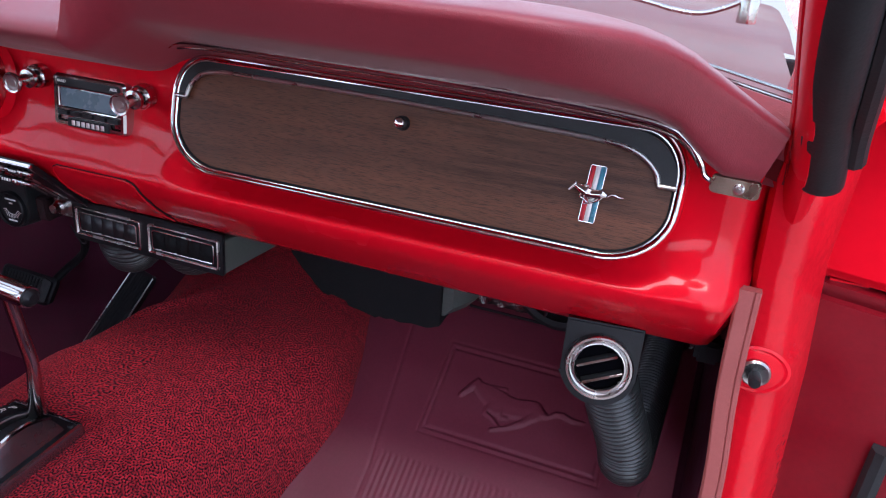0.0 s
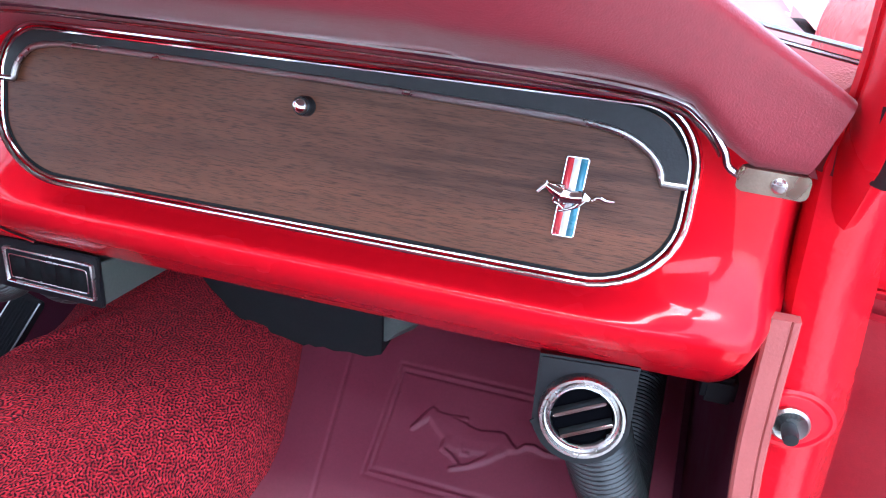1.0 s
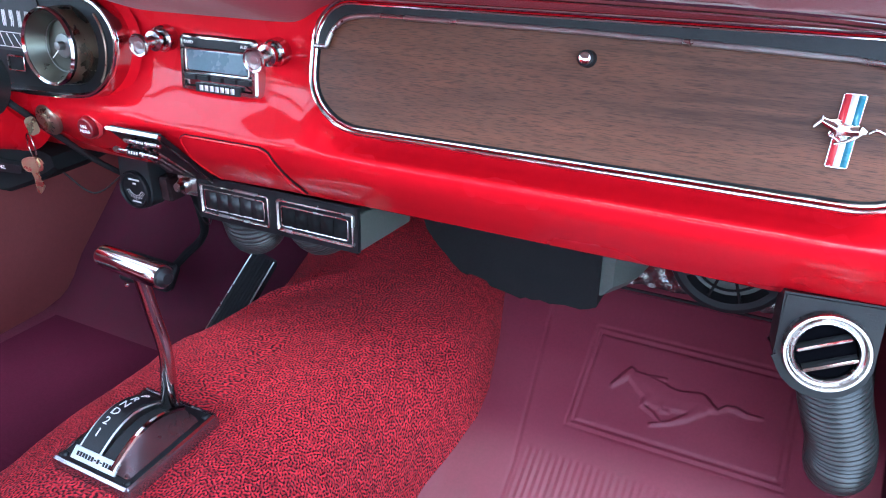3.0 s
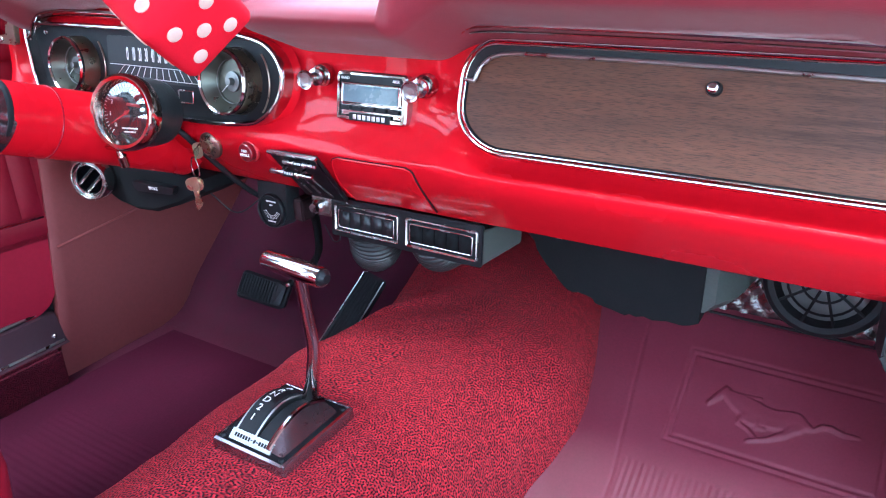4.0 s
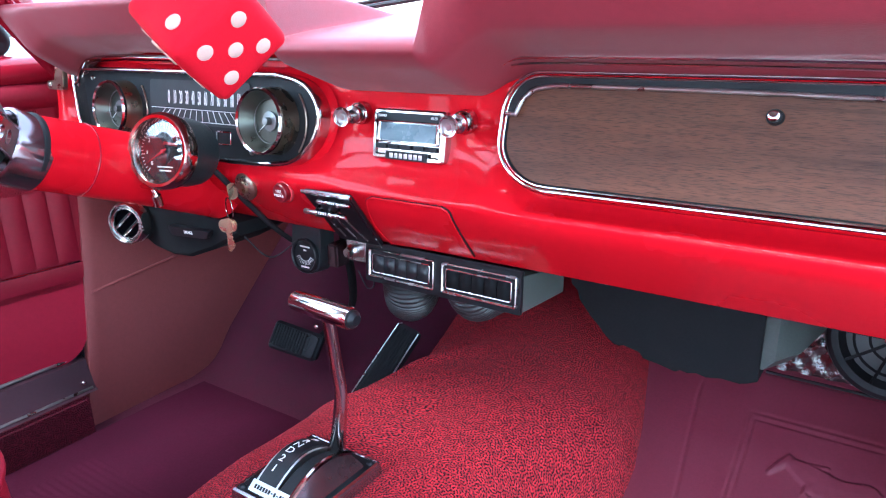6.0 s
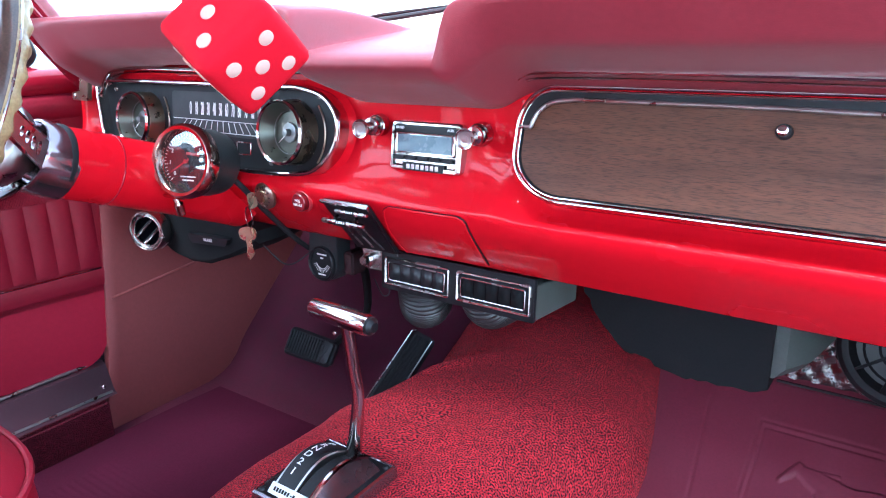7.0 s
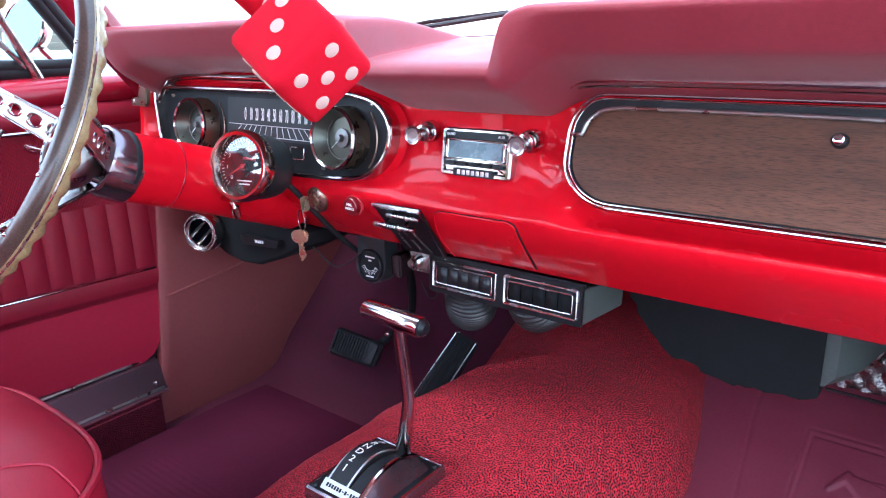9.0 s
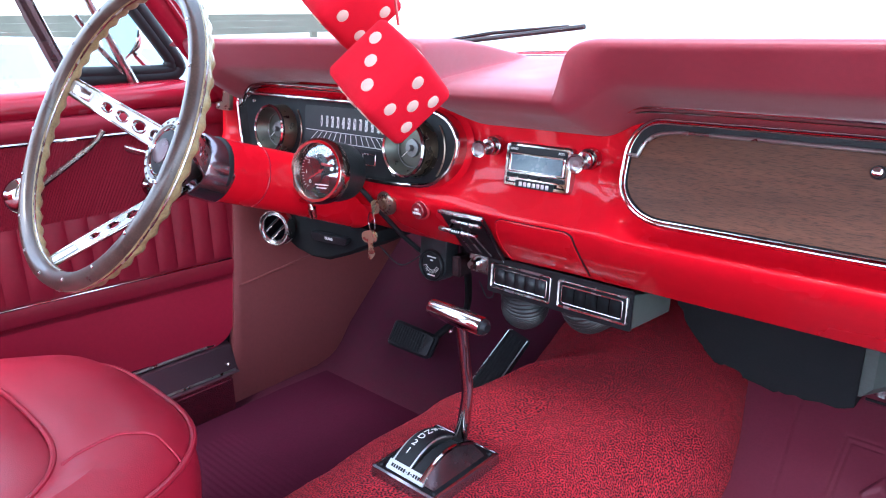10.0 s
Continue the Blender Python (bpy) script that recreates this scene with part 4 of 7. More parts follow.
for k in range(12):
    letters(str(k * 10), 0.026, MC @ pose(-0.4225 + 0.0136 * k, 0.0175, -0.0055), WHITE, speedo, "numeral", stretch=0.36 if k == 0 else 0.26 if k < 10 else 0.18)
bm = bmesh.new()
add_prism(bm, [(-0.464, 0.0022), (-0.258, 0.0022), (-0.258, 0.0031), (-0.464, 0.0031)], -0.006, -0.0052, MC)
for k in range(14):
    x = -0.432 + 0.0118 * k
    dx = (x + 0.355) * 0.22
    add_prism(bm, [(x + dx - 0.0005, -0.0125), (x + dx + 0.0005, -0.0125), (x + 0.0005, 0.0015), (x - 0.0005, 0.0015)], -0.006, -0.0054, MC)
add_prism(bm, [(-0.450, -0.0140), (-0.268, -0.0140), (-0.268, -0.0130), (-0.450, -0.0130)], -0.006, -0.0052, MC)
part("graduations", bm, WHITE, speedo, "white graduation lines")
for x in (-0.306, -0.463):
    bm = bmesh.new()
    add_tube(bm, on(MC @ pose(x, -0.032, -0.007), outline(-0.0145, 0.0145, -0.0082, 0.0082, (0.001, 0.001), n=2), 0), 0.0010, 6, closed=True)
    part("window_frame", bm, DULL_CHROME, cluster, "small chrome indicator frame")
for x, v in ((-0.62, 0.040), (-0.16, 0.043), (-0.50, -0.051), (-0.25, -0.047)):
    bm = bmesh.new()
    add_lathe(bm, [(0, 0.003), (0.003, 0.0026), (0.004, 0)], MC @ pose(x, v, -0.008), 10)
    part("screw", bm, DULL_CHROME, cluster)

# ---- radio with its two knobs ----
MR = face(0, 0.586, 0.598, 9)
radio = thing("radio", (0, 0.59, 0.57), "chrome framed car radio with display and buttons", "radio")
bm = bmesh.new()
r_out = rounded([(-0.050, -0.028), (0.050, -0.028), (0.0505, 0.029), (-0.050, 0.029)], 0.006)
add_loft(bm, [on(MR, r_out, -0.014), on(MR, r_out, 0.010), on(MR, grown(r_out, -0.002), 0.0125), on(MR, grown(r_out, -0.0055), 0.0125), on(MR, grown(r_out, -0.007), 0.009)], True, True)
part("faceplate", bm, CHROME, radio, "chrome faceplate")
bm = bmesh.new()
add_prism(bm, [(-0.0435, 0.0165), (0.0435, 0.0165), (0.0435, 0.0255), (-0.0435, 0.0255)], 0.008, 0.0127, MR, 0.0006)
part("tape_slot", bm, BLACK, radio, "black slot panel")
for tx, x in (("BAND", -0.036), ("AUX", 0.036)):
    letters(tx, 0.0045, MR @ pose(x, 0.021, 0.0130), WHITE, radio, "lettering")
bm = bmesh.new()
add_prism(bm, [(-0.040, -0.006), (0.038, -0.006), (0.038, 0.0135), (-0.040, 0.0135)], 0.008, 0.0120, MR, 0.0008)
part("display", bm, LCD, radio, "display window with reflected sky in its colour")
bm = bmesh.new()
add_tube(bm, on(MR, outline(-0.042, 0.040, -0.008, 0.0155, (0.002, 0.002), n=3), 0.0118), 0.0011, 6, closed=True)
part("display_frame", bm, CHROME, radio)
for k in range(5):
    bm = bmesh.new()
    x = -0.0355 + 0.0175 * k
    add_prism(bm, [(x - 0.0078, -0.0155), (x + 0.0078, -0.0155), (x + 0.0078, -0.0100), (x - 0.0078, -0.0100)], 0.008, 0.0142, MR, 0.001)
    part("preset_button", bm, BLACK, radio, "black push button")
bm = bmesh.new()
add_prism(bm, [(-0.029, -0.0270), (0.029, -0.0270), (0.029, -0.0178), (-0.029, -0.0178)], 0.010, 0.0138, MR, 0.0006)
plate = part("name_plate", bm, BLACK, radio, "black name plate with plain silver bars")
for k in range(7):
    bm = bmesh.new()
    x = -0.0204 + 0.0068 * k
    add_prism(bm, [(x - 0.0023, -0.0252), (x + 0.0023, -0.0252), (x + 0.0023, -0.0198), (x - 0.0023, -0.0198)], 0.0138, 0.0142, MR)
    part("name_bar", bm, BADGE_WHITE, plate)


def radio_knob(x, z, y):
    m = face(x, y + 0.046, z, 0, 6)
    bm = bmesh.new()
    add_lathe(bm, [(0.0122, 0.0), (0.0122, 0.012), (0.011, 0.0135)], m, 28)
    star = [((0.0131 if j % 2 else 0.0121) * math.cos(math.pi * j / 24), (0.0131 if j % 2 else 0.0121) * math.sin(math.pi * j / 24)) for j in range(48)]
    add_prism(bm, star, 0.0005, 0.012, m)
    k = part("knob", bm, CHROME, radio, "ribbed chrome radio knob")
    bm = bmesh.new()
    add_lathe(bm, [(0.0080, 0.012), (0.0075, 0.018), (0.0100, 0.0195), (0.0100, 0.0235), (0.0062, 0.0250), (0.0054, 0.0360), (0.0070, 0.0395), (0.0108, 0.0420), (0.0112, 0.0440), (0.0104, 0.0456), (0.0084, 0.0448)], m, 32)
    part("stem", bm, DULL_CHROME, k)
    bm = bmesh.new()
    add_lathe(bm, [(0.0086, 0.0446), (0.0078, 0.0436), (0.0040, 0.0430), (0.0036, 0.0436), (0, 0.0437)], m, 28)
    part("cap", bm, SPOKE_METAL, k, "flat satin metal cap")


radio_knob(-0.070, 0.6215, 0.538)
radio_knob(0.074, 0.6195, 0.538)

# ---- heater control lever plate on the slope ----
heater = thing("heater_control", (-0.11, 0.60, 0.45), "black heater lever plate with chrome edge and levers", "heater control")
h_o = [(-0.166, -0.056), (-0.092, -0.056), (-0.053, 0.077), (-0.1290, 0.076)]
bm = bmesh.new()
add_prism(bm, h_o, 0.0, 0.006, ms, 0.001)
part("plate", bm, BLACK, heater)
bm = bmesh.new()
add_tube(bm, on(ms, [h_o[1], h_o[2]], 0.0065), 0.0012, 6)
add_box(bm, 0.079, 0.006, 0.004, ms @ pose(-0.0910, 0.0775, 0.005, 0, 0, 0.7), 0.001)
part("edge_strip", bm, CHROME, heater, "bright chrome edge strip")
for k in range(3):
    bm = bmesh.new()
    a, b = ms @ Vector((-0.128 + 0.0135 * k, 0.038, 0.006)), ms @ Vector((-0.146 + 0.0185 * k, -0.044, 0.006))
    add_tube(bm, smooth_path([a, (a + b) / 2 + Vector((0, -0.003, 0.002)), b], 5), 0.0017, 6)
    part("slot_bar", bm, DULL_CHROME, heater, "satin slot bar")
for x, v, h, w, r in ((-0.083, 0.068, 0.011, 0.052, 0.0028), (-0.106, 0.050, 0.018, 0.068, 0.0036)):
    bm = bmesh.new()
    c = ms @ Vector((x, v, h))
    ax = Vector((1, 0, 0))
    add_tube(bm, [c - ax * w * 0.5, c - ax * w * 0.47, c - ax * w * 0.20, c - ax * w * 0.19, c + ax * w * 0.19, c + ax * w * 0.20, c + ax * w * 0.47, c + ax * w * 0.5],
             [r * 0.7, r, r * 0.9, r * 1.25, r * 1.25, r * 0.9, r, r * 0.7], 12)
    lever = part("lever", bm, DULL_CHROME, heater, "chrome lever bar")
    bm = bmesh.new()
    add_tube(bm, [c - ax * w * 0.13, c + ax * w * 0.13], r * 1.30, 12)
    sleeve = part("sleeve", bm, BLACK, lever, "black lever sleeve with plain pale bars")
    bm = bmesh.new()
    for k in range(4):
        add_box(bm, w * 0.035, r * 0.9, 0.0004, Matrix.Translation(c + ax * w * (-0.085 + 0.056 * k)) @ face(0, 0, 0, 20) @ pose(0, 0, r * 1.30))
    part("bar", bm, WHITE, sleeve)
    for dx in (-0.24, 0.24):
        bm = bmesh.new()
        add_tube(bm, [c + ax * dx * w, ms @ Vector((x + dx * w - 0.003, v - 0.006, 0.004))], 0.0018, 6)
        part("stem", bm, DARK_METAL, lever)

# ---- ignition switch with keys, and the joke button ----
ign = thing("ignition_switch", (-0.259, 0.565, 0.515), "chrome ignition switch with keys hanging from it", "ignition")
mi = face(-0.260, 0.5575, 0.518, -8)
bm = bmesh.new()
add_lathe(bm, [(0.0190, 0), (0.0187, 0.004), (0.0155, 0.0068), (0.0100, 0.0075), (0.0095, 0.011), (0, 0.011)], mi, 32)
part("escutcheon", bm, BRONZE, ign, "worn bronze escutcheon")
bm = bmesh.new()
for k in range(8):
    a = radians(-60 + 30 * k)
    add_box(bm, 0.0012, 0.0035, 0.0004, mi @ pose(0.0128 * math.cos(a), 0.0128 * math.sin(a), 0.0074, 0, 0, math.degrees(a) - 90))
part("mark", bm, BLACK, ign, "black position marks")
bm = bmesh.new()
add_prism(bm, outline(-0.0065, 0.0065, -0.011, 0.011, (0.005, 0.005), n=4), -0.001, 0.001, mi @ pose(-0.004, 0, 0.022, 0, 80, 0), 0.0004)
part("key_head", bm, BRASS, ign, "brass key in the lock")
bm = bmesh.new()
rc = mi @ Vector((-0.007, -0.016, 0.030))
add_tube(bm, [rc + Vector((0.012 * math.cos(a), -0.004 * math.cos(a), 0.015 * math.sin(a) - 0.006)) for a in [2 * math.pi * k / 24 for k in range(24)]], 0.0009, 6, closed=True)
part("key_ring", bm, DULL_CHROME, ign, "steel key ring")
for dx, rot, ln in ((0.0, -4, 0.034), (-0.006, 12, 0.029)):
    bm = bmesh.new()
    mk = Matrix.Translation(rc + Vector((dx * 0.5 - 0.001, dx * 0.4 - 0.002, -0.028))) @ pose(0, 0, 0, 90, 0, 25) @ pose(0, 0, 0, 0, 0, rot)
    add_prism(bm, outline(-0.0105, 0.0105, -0.009, 0.009, (0.007, 0.007), n=5), -0.001, 0.001, mk, 0.0004)
    add_prism(bm, [(-0.0035, -0.007), (-0.0035, -ln), (0.0, -ln - 0.004), (0.0035, -ln), (0.0035, -ln * 0.8), (0.0020, -ln * 0.7), (0.0038, -ln * 0.6), (0.0022, -ln * 0.45), (0.0038, -ln * 0.3), (0.0038, -0.007)][::-1], -0.0009, 0.0009, mk)
    part("key", bm, BRASS, ign, "worn brass key")
fire = thing("push_button", (-0.179, 0.565, 0.515), "red push button with white lettering", "button")
mf = face(-0.186, 0.557, 0.5195, -4) @ Matrix.Scale(0.82, 4)
bm = bmesh.new()
add_lathe(bm, [(0.0185, 0), (0.0180, 0.004), (0.0160, 0.005)], mf, 32)
part("collar", bm, BADGE_RED, fire, "dark red collar")
bm = bmesh.new()
add_lathe(bm, [(0.0150, 0.003), (0.0148, 0.012), (0.0135, 0.0138), (0, 0.0142)], mf, 32)
part("cap", bm, DOOR_SHADE_CAP_RED, fire)
letters("FIRE", 0.0068, mf @ pose(0, 0.0033, 0.0145), WHITE, fire, "lettering")
letters("MISSILE", 0.0062, mf @ pose(0, -0.0033, 0.0145), WHITE, fire, "lettering")

# ---- carpet over the transmission tunnel ----
def tunnel_height(y):
    return 0.239 + 0.008 * ease(0.50, 0.75, y) + 0.045 * ease(0.80, 1.08, y)


def foot_x(y):
    """Where the passenger side of the carpet meets the mat."""
    return float(np.interp(y, (0.0, 0.58, 0.64, 0.69, 0.74, 0.78, 0.83, 0.90, 1.05), (0.168, 0.170, 0.181, 0.196, 0.213, 0.214, 0.203, 0.182, 0.15)))


def tunnel_point(a, y):
    """a: 0 at the passenger foot to 1 at the driver foot of the hump."""
    th = math.pi * a
    c, s = math.cos(th), math.sin(th)
    zf = (floor_z(y) if c > 0 else driver_floor_z(y)) - 0.008
    left = float(np.interp(y, (0.0, 0.35, 0.45, 0.58, 0.64, 0.72, 0.85, 1.05), (0.212, 0.214, 0.224, 0.224, 0.212, 0.203, 0.200, 0.19)))
    w, p = (foot_x(y), 2.8) if c > 0 else (left, float(np.interp(y, (0.60, 0.66, 0.74), (3.2, 2.75, 2.4))))
    x = w * math.copysign(abs(c) ** (2 / p), c)
    z = zf + (tunnel_height(y) - zf) * s ** (2 / p)
    return Vector((x, y, z))


carpet = thing("tunnel_carpet", (0, 0.5, 0.02), "bright red loop pile carpet over the transmission tunnel", "carpet")
NU, NV = 440, 640
lens = [0.0]
steps = [tunnel_point(k / 2000, 0.7) for k in range(2001)]
for a, b in zip(steps, steps[1:]):
    lens.append(lens[-1] + (b - a).length)
params = np.interp(np.linspace(0, lens[-1], NU), lens, np.linspace(0, 1, 2001))
verts = []
for j in range(NV):
    y = 0.12 + 0.93 * j / (NV - 1)
    for a in params:
        verts.append(tunnel_point(a, y))
P = np.array([tuple(v) for v in verts]).reshape(NV, NU, 3)
du, dv = np.gradient(P, axis=1), np.gradient(P, axis=0)
nrm = np.cross(du, dv)
nrm /= np.linalg.norm(nrm, axis=2, keepdims=True) + 1e-12
nrm *= np.sign(nrm[NV // 2, NU // 2, 2])
H = np.empty((NV, NU))
arc = np.linspace(0, lens[-1], NU)
for j in range(NV):
    y = P[j, 0, 1]
    for i in range(NU):
        u, v = arc[i] / 0.0066, y / 0.0066
        q = noise.noise(Vector((u, v, 0.0)))
        r = noise.noise(Vector((u * 0.12, v * 0.12, 7.0)))
        fold = (P[j, i, 0] + 0.095) * 0.80 + (y - 0.730) * -0.60          # a loose fold beside the accelerator
        run = (P[j, i, 0] + 0.095) * 0.60 + (y - 0.730) * 0.80
        H[j, i] = 0.0005 * min(1.0, abs(q) * 4.5) + 0.0030 * r + math.exp(-(run / 0.07) ** 2) * (0.009 * math.exp(-((fold - 0.012) / 0.012) ** 2) - 0.008 * math.exp(-((fold + 0.010) / 0.011) ** 2))
P = P + nrm * H[..., None]
idx = np.arange(NU * NV).reshape(NV, NU)
faces = np.stack([idx[:-1, :-1], idx[:-1, 1:], idx[1:, 1:], idx[1:, :-1]], -1).reshape(-1, 4)
pile = sheet("carpet_surface", P.reshape(-1, 3), faces.tolist(), CARPET, carpet)
cloth = np.stack(np.broadcast_arrays(arc[None, :], P[:, :1, 1]), -1).reshape(-1, 2)
loops_ = np.empty(len(pile.data.loops), dtype=np.int32)
pile.data.loops.foreach_get("vertex_index", loops_)
pile.data.uv_layers.new(name="cloth").data.foreach_set("uv", cloth[loops_].astype(np.float32).ravel())

# ---- rubber floor mats ----


def floor_mat(name, x0, x1, y0, y1, label, relief, lift=0.006, curl=0.010, rubber=MAT_RUBBER, taper=1e-4):
    """Moulded mat that follows floor and toe board; relief(x, s) gives its height."""
    mat = thing(name, ((x0 + x1) / 2, y0, FLOOR_Z), label, "floor mat", group="rubber floor mats")
    nx, ns = 300, 400
    X = np.linspace(x0, x1, nx)
    Y = np.linspace(y0, y1, ns)
    GX, GY = np.meshgrid(X, Y)
    base = np.vectorize(lambda y: FLOOR_Z + (0.577 * (y - TOE_Y) if y > TOE_Y + 0.04 else 0.577 * max(0, y - TOE_Y + 0.04) ** 2 / 0.16) if x0 > 0 else FLOOR_Z)(GY)
    edge = np.minimum.reduce([GX - x0, x1 - GX])
    lip = curl * np.clip(1 - edge / 0.045, 0, 1) ** 1.6
    h = base + lift * np.clip((y1 - GY) / taper, 0, 1) + lip + relief(GX, GY)
    low = base - 0.004 + lip
    top = np.stack([GX, GY, h], -1).reshape(-1, 3)
    idx = np.arange(nx * ns).reshape(ns, nx)
    q = np.stack([idx[:-1, :-1], idx[:-1, 1:], idx[1:, 1:], idx[1:, :-1]], -1).reshape(-1, 4).tolist()
    rim = list(idx[0, :]) + list(idx[1:, -1]) + list(idx[-1, -2::-1]) + list(idx[-2:0:-1, 0])
    bot = np.stack([GX, GY, low], -1).reshape(-1, 3)[rim]
    n0, k = nx * ns, len(rim)
    for i in range(k):
        q.append((int(rim[i]), n0 + i, n0 + (i + 1) % k, int(rim[(i + 1) % k])))
    sheet("moulding", np.vstack([top, bot]), q, rubber, mat)
    return mat


def groove(d, w):
    return np.clip(1 - np.abs(d) / w, 0, 1)


def plateau(x, y):
    """Flat-topped embossed running shape with crisp edges (arrays)."""
    best = np.zeros_like(x)
    for chain in RUNNER:
        for (x0, y0, r0), (x1, y1, r1) in zip(chain, chain[1:]):
            dx, dy = x1 - x0, y1 - y0
            t = np.clip(((x - x0) * dx + (y - y0) * dy) / (dx * dx + dy * dy), 0, 1)
            r = r0 + (r1 - r0) * t
            d = np.hypot(x - x0 - t * dx, y - y0 - t * dy)
            best = np.maximum(best, np.clip((r - d) / 0.016, 0, 1) * (0.75 + 0.25 * np.clip(1 - d / r, 0, 1)))
    return best


def passenger_relief(x, y):
    h = 0.0034 * plateau((x - 0.464) / 0.19, (y - 0.825) / 0.19 * 1.155)
    dx, dy = np.abs(x - 0.462) - 0.125, np.abs(y - 0.829) - 0.058
    box = np.maximum(dx, dy)
    h -= 0.0020 * groove(box, 0.0030) + 0.0014 * groove(box - 0.008, 0.0025)
    rect = np.maximum(np.abs(x - 0.462 - 0.0) - 0.205 - 0.12 * np.clip(0.9 - y, 0, 0.2) * -1, y - 0.955)
    h -= 0.0016 * groove(rect, 0.0035)
    rib = (y < 0.726) & (np.abs(x - 0.462) < 0.175)
    h += np.where(rib, 0.0007 * np.sin(2 * np.pi * x / 0.009), 0)
    return h


def driver_relief(x, y):
    rib = (y < 0.46) & (y > 0.2) & (np.abs(x + 0.43) < 0.19)
    return np.where(rib, 0.00030 * np.sin(2 * np.pi * y / 0.012), 0)


floor_mat("floor_mat", 0.160, 0.690, 0.22, 0.968, "maroon rubber floor mat with an embossed panel", passenger_relief)
floor_mat("floor_mat", -0.690, -0.180, 0.16, 0.745, "maroon ribbed rubber mat under the pedals, darkened for shade", driver_relief, lift=0.004, curl=0.0, rubber=SHADED_MAT, taper=0.12)

# ---- gear selector ----
gear = thing("gear_selector", (-0.024, 0.404, 0.245), "chrome T-handle automatic gear selector in a black plate", "gear lever")
MS = pose(-0.024, 0.404, 0.2515, 1.0)
bm = bmesh.new()
bx = rounded([(-0.0535, -0.061), (0.0535, -0.061), (0.0535, 0.061), (-0.0535, 0.061)], 0.004, 3)
add_loft(bm, [on(MS, grown(bx, 0.0028), -0.035), on(MS, grown(bx, 0.0015), -0.006), on(MS, bx, 0.0), on(MS, grown(bx, -0.003), 0.0015), on(MS, grown(bx, -0.005), -0.001)], True, True)
# darker metal carries the carpet reflection of the chrome skirt
part("bezel", bm, COLLAR, gear, "chrome surround with dark reflections in its colour")
bm = bmesh.new()
add_prism(bm, grown(bx, -0.0045), -0.004, 0.0005, MS)
part("base_plate", bm, BLACK, gear, "black base plate")
bm = bmesh.new()
for x, y in ((-0.045, -0.052), (0.045, -0.052), (-0.045, 0.052), (0.045, 0.052)):
    bm = bmesh.new()
    add_lathe(bm, [(0, 0.0035), (0.003, 0.003), (0.0042, 0.0005)], MS @ pose(x, y, 0.0), 10)
    part("screw", bm, BLACK, gear)


def arch(t):
    return math.sin(math.pi * (0.06 + 0.80 * t))


def hump(x0, x1, r0, lo, m, y0=-0.050, y1=0.044, hgt=0.0236, n=16):
    """Curved quadrant shell from front to back."""
    loops = []
    for k in range(n + 1):
        t = k / n
        y = y0 + (y1 - y0) * t
        z = lo + hgt * arch(t)
        loops.append([m @ Vector((x0, y, lo - 0.004)), m @ Vector((x0, y, z - r0)), m @ Vector((x0 + r0, y, z)), m @ Vector((x1 - r0, y, z)), m @ Vector((x1, y, z - r0)), m @ Vector((x1, y, lo - 0.004))])
    return loops


bm = bmesh.new()
add_loft(bm, hump(-0.036, -0.004, 0.002, 0.0, MS, -0.045), True, True)
part("quadrant", bm, SPOKE_METAL, gear, "chrome quadrant housing")
bm = bmesh.new()
lp = hump(-0.0325, -0.0055, 0.0012, 0.0012, MS, -0.0440, 0.044, 0.0240)
add_loft(bm, lp, True, True)
scale = part("indicator_scale", bm, BLACK, gear, "black gear scale with white letters")
for k, ch in enumerate("12DNRP"):
    t = 0.20 + 0.140 * k
    y = -0.0440 + 0.0880 * t
    z = 0.0012 + 0.0240 * arch(t)
    dz = 0.0240 * (arch(t + 0.01) - arch(t - 0.01)) / 0.02 / 0.0880
    letters(ch, 0.0125, MS @ pose(-0.0215, y, z + 0.0007, math.degrees(math.atan(dz))), WHITE, scale, "letter", stretch=1.1)
bm = bmesh.new()
add_loft(bm, hump(-0.004, 0.019, 0.003, -0.002, MS, -0.046, 0.044, 0.0185), True, True)
part("slot_shutter", bm, RUBBER, gear, "black rubber slot cover")
bm = bmesh.new()
loops = []
for k in range(17):
    y, z = -0.050 + 0.094 * k / 16, 0.0236 * arch(k / 16)
    loops.append([MS @ Vector(v) for v in ((0.019, y, -0.004), (0.019, y, z - 0.001), (0.0205, y, z + 0.0005), (0.0255, y, z + 0.0005), (0.027, y, z - 0.0015), (0.033 + 0.010 * (1 - z / 0.0236), y, z * 0.45), (0.045, y, -0.002))])
add_loft(bm, loops, True, True)
# dark metal in place of chrome that mirrors the red carpet
part("side_housing", bm, DARK_METAL, gear, "chrome side housing with carpet reflection in its dark colour")
bm = bmesh.new()
add_tube(bm, [MS @ Vector((0.0230, -0.050 + 0.094 * k / 16, 0.0236 * arch(k / 16))) for k in range(17)], 0.0034, 8)
part("side_rim", bm, CHROME, gear, "chrome rim of the side housing")
bm = bmesh.new()
MN = MS @ pose(-0.0035, -0.0475, 0.0048, 38)
add_prism(bm, [(-0.0325, -0.0065), (0.031, -0.0065), (0.031, 0.0065), (-0.0325, 0.0065)], -0.002, 0.001, MN, 0.0006)
np_ = part("name_plate", bm, SPOKE_METAL, gear, "pale name plate with plain dark bars")
for k in range(13):
    bm = bmesh.new()
    x = -0.0246 + 0.0041 * k
    hb_ = 0.0022 if k not in (6, 8) else 0.0006
    add_prism(bm, [(x - 0.0013, -hb_), (x + 0.0013, -hb_), (x + 0.0013, hb_), (x - 0.0013, hb_)], 0.001, 0.0014, MN)
    part("name_bar", bm, BLACK, np_)
bm = bmesh.new()
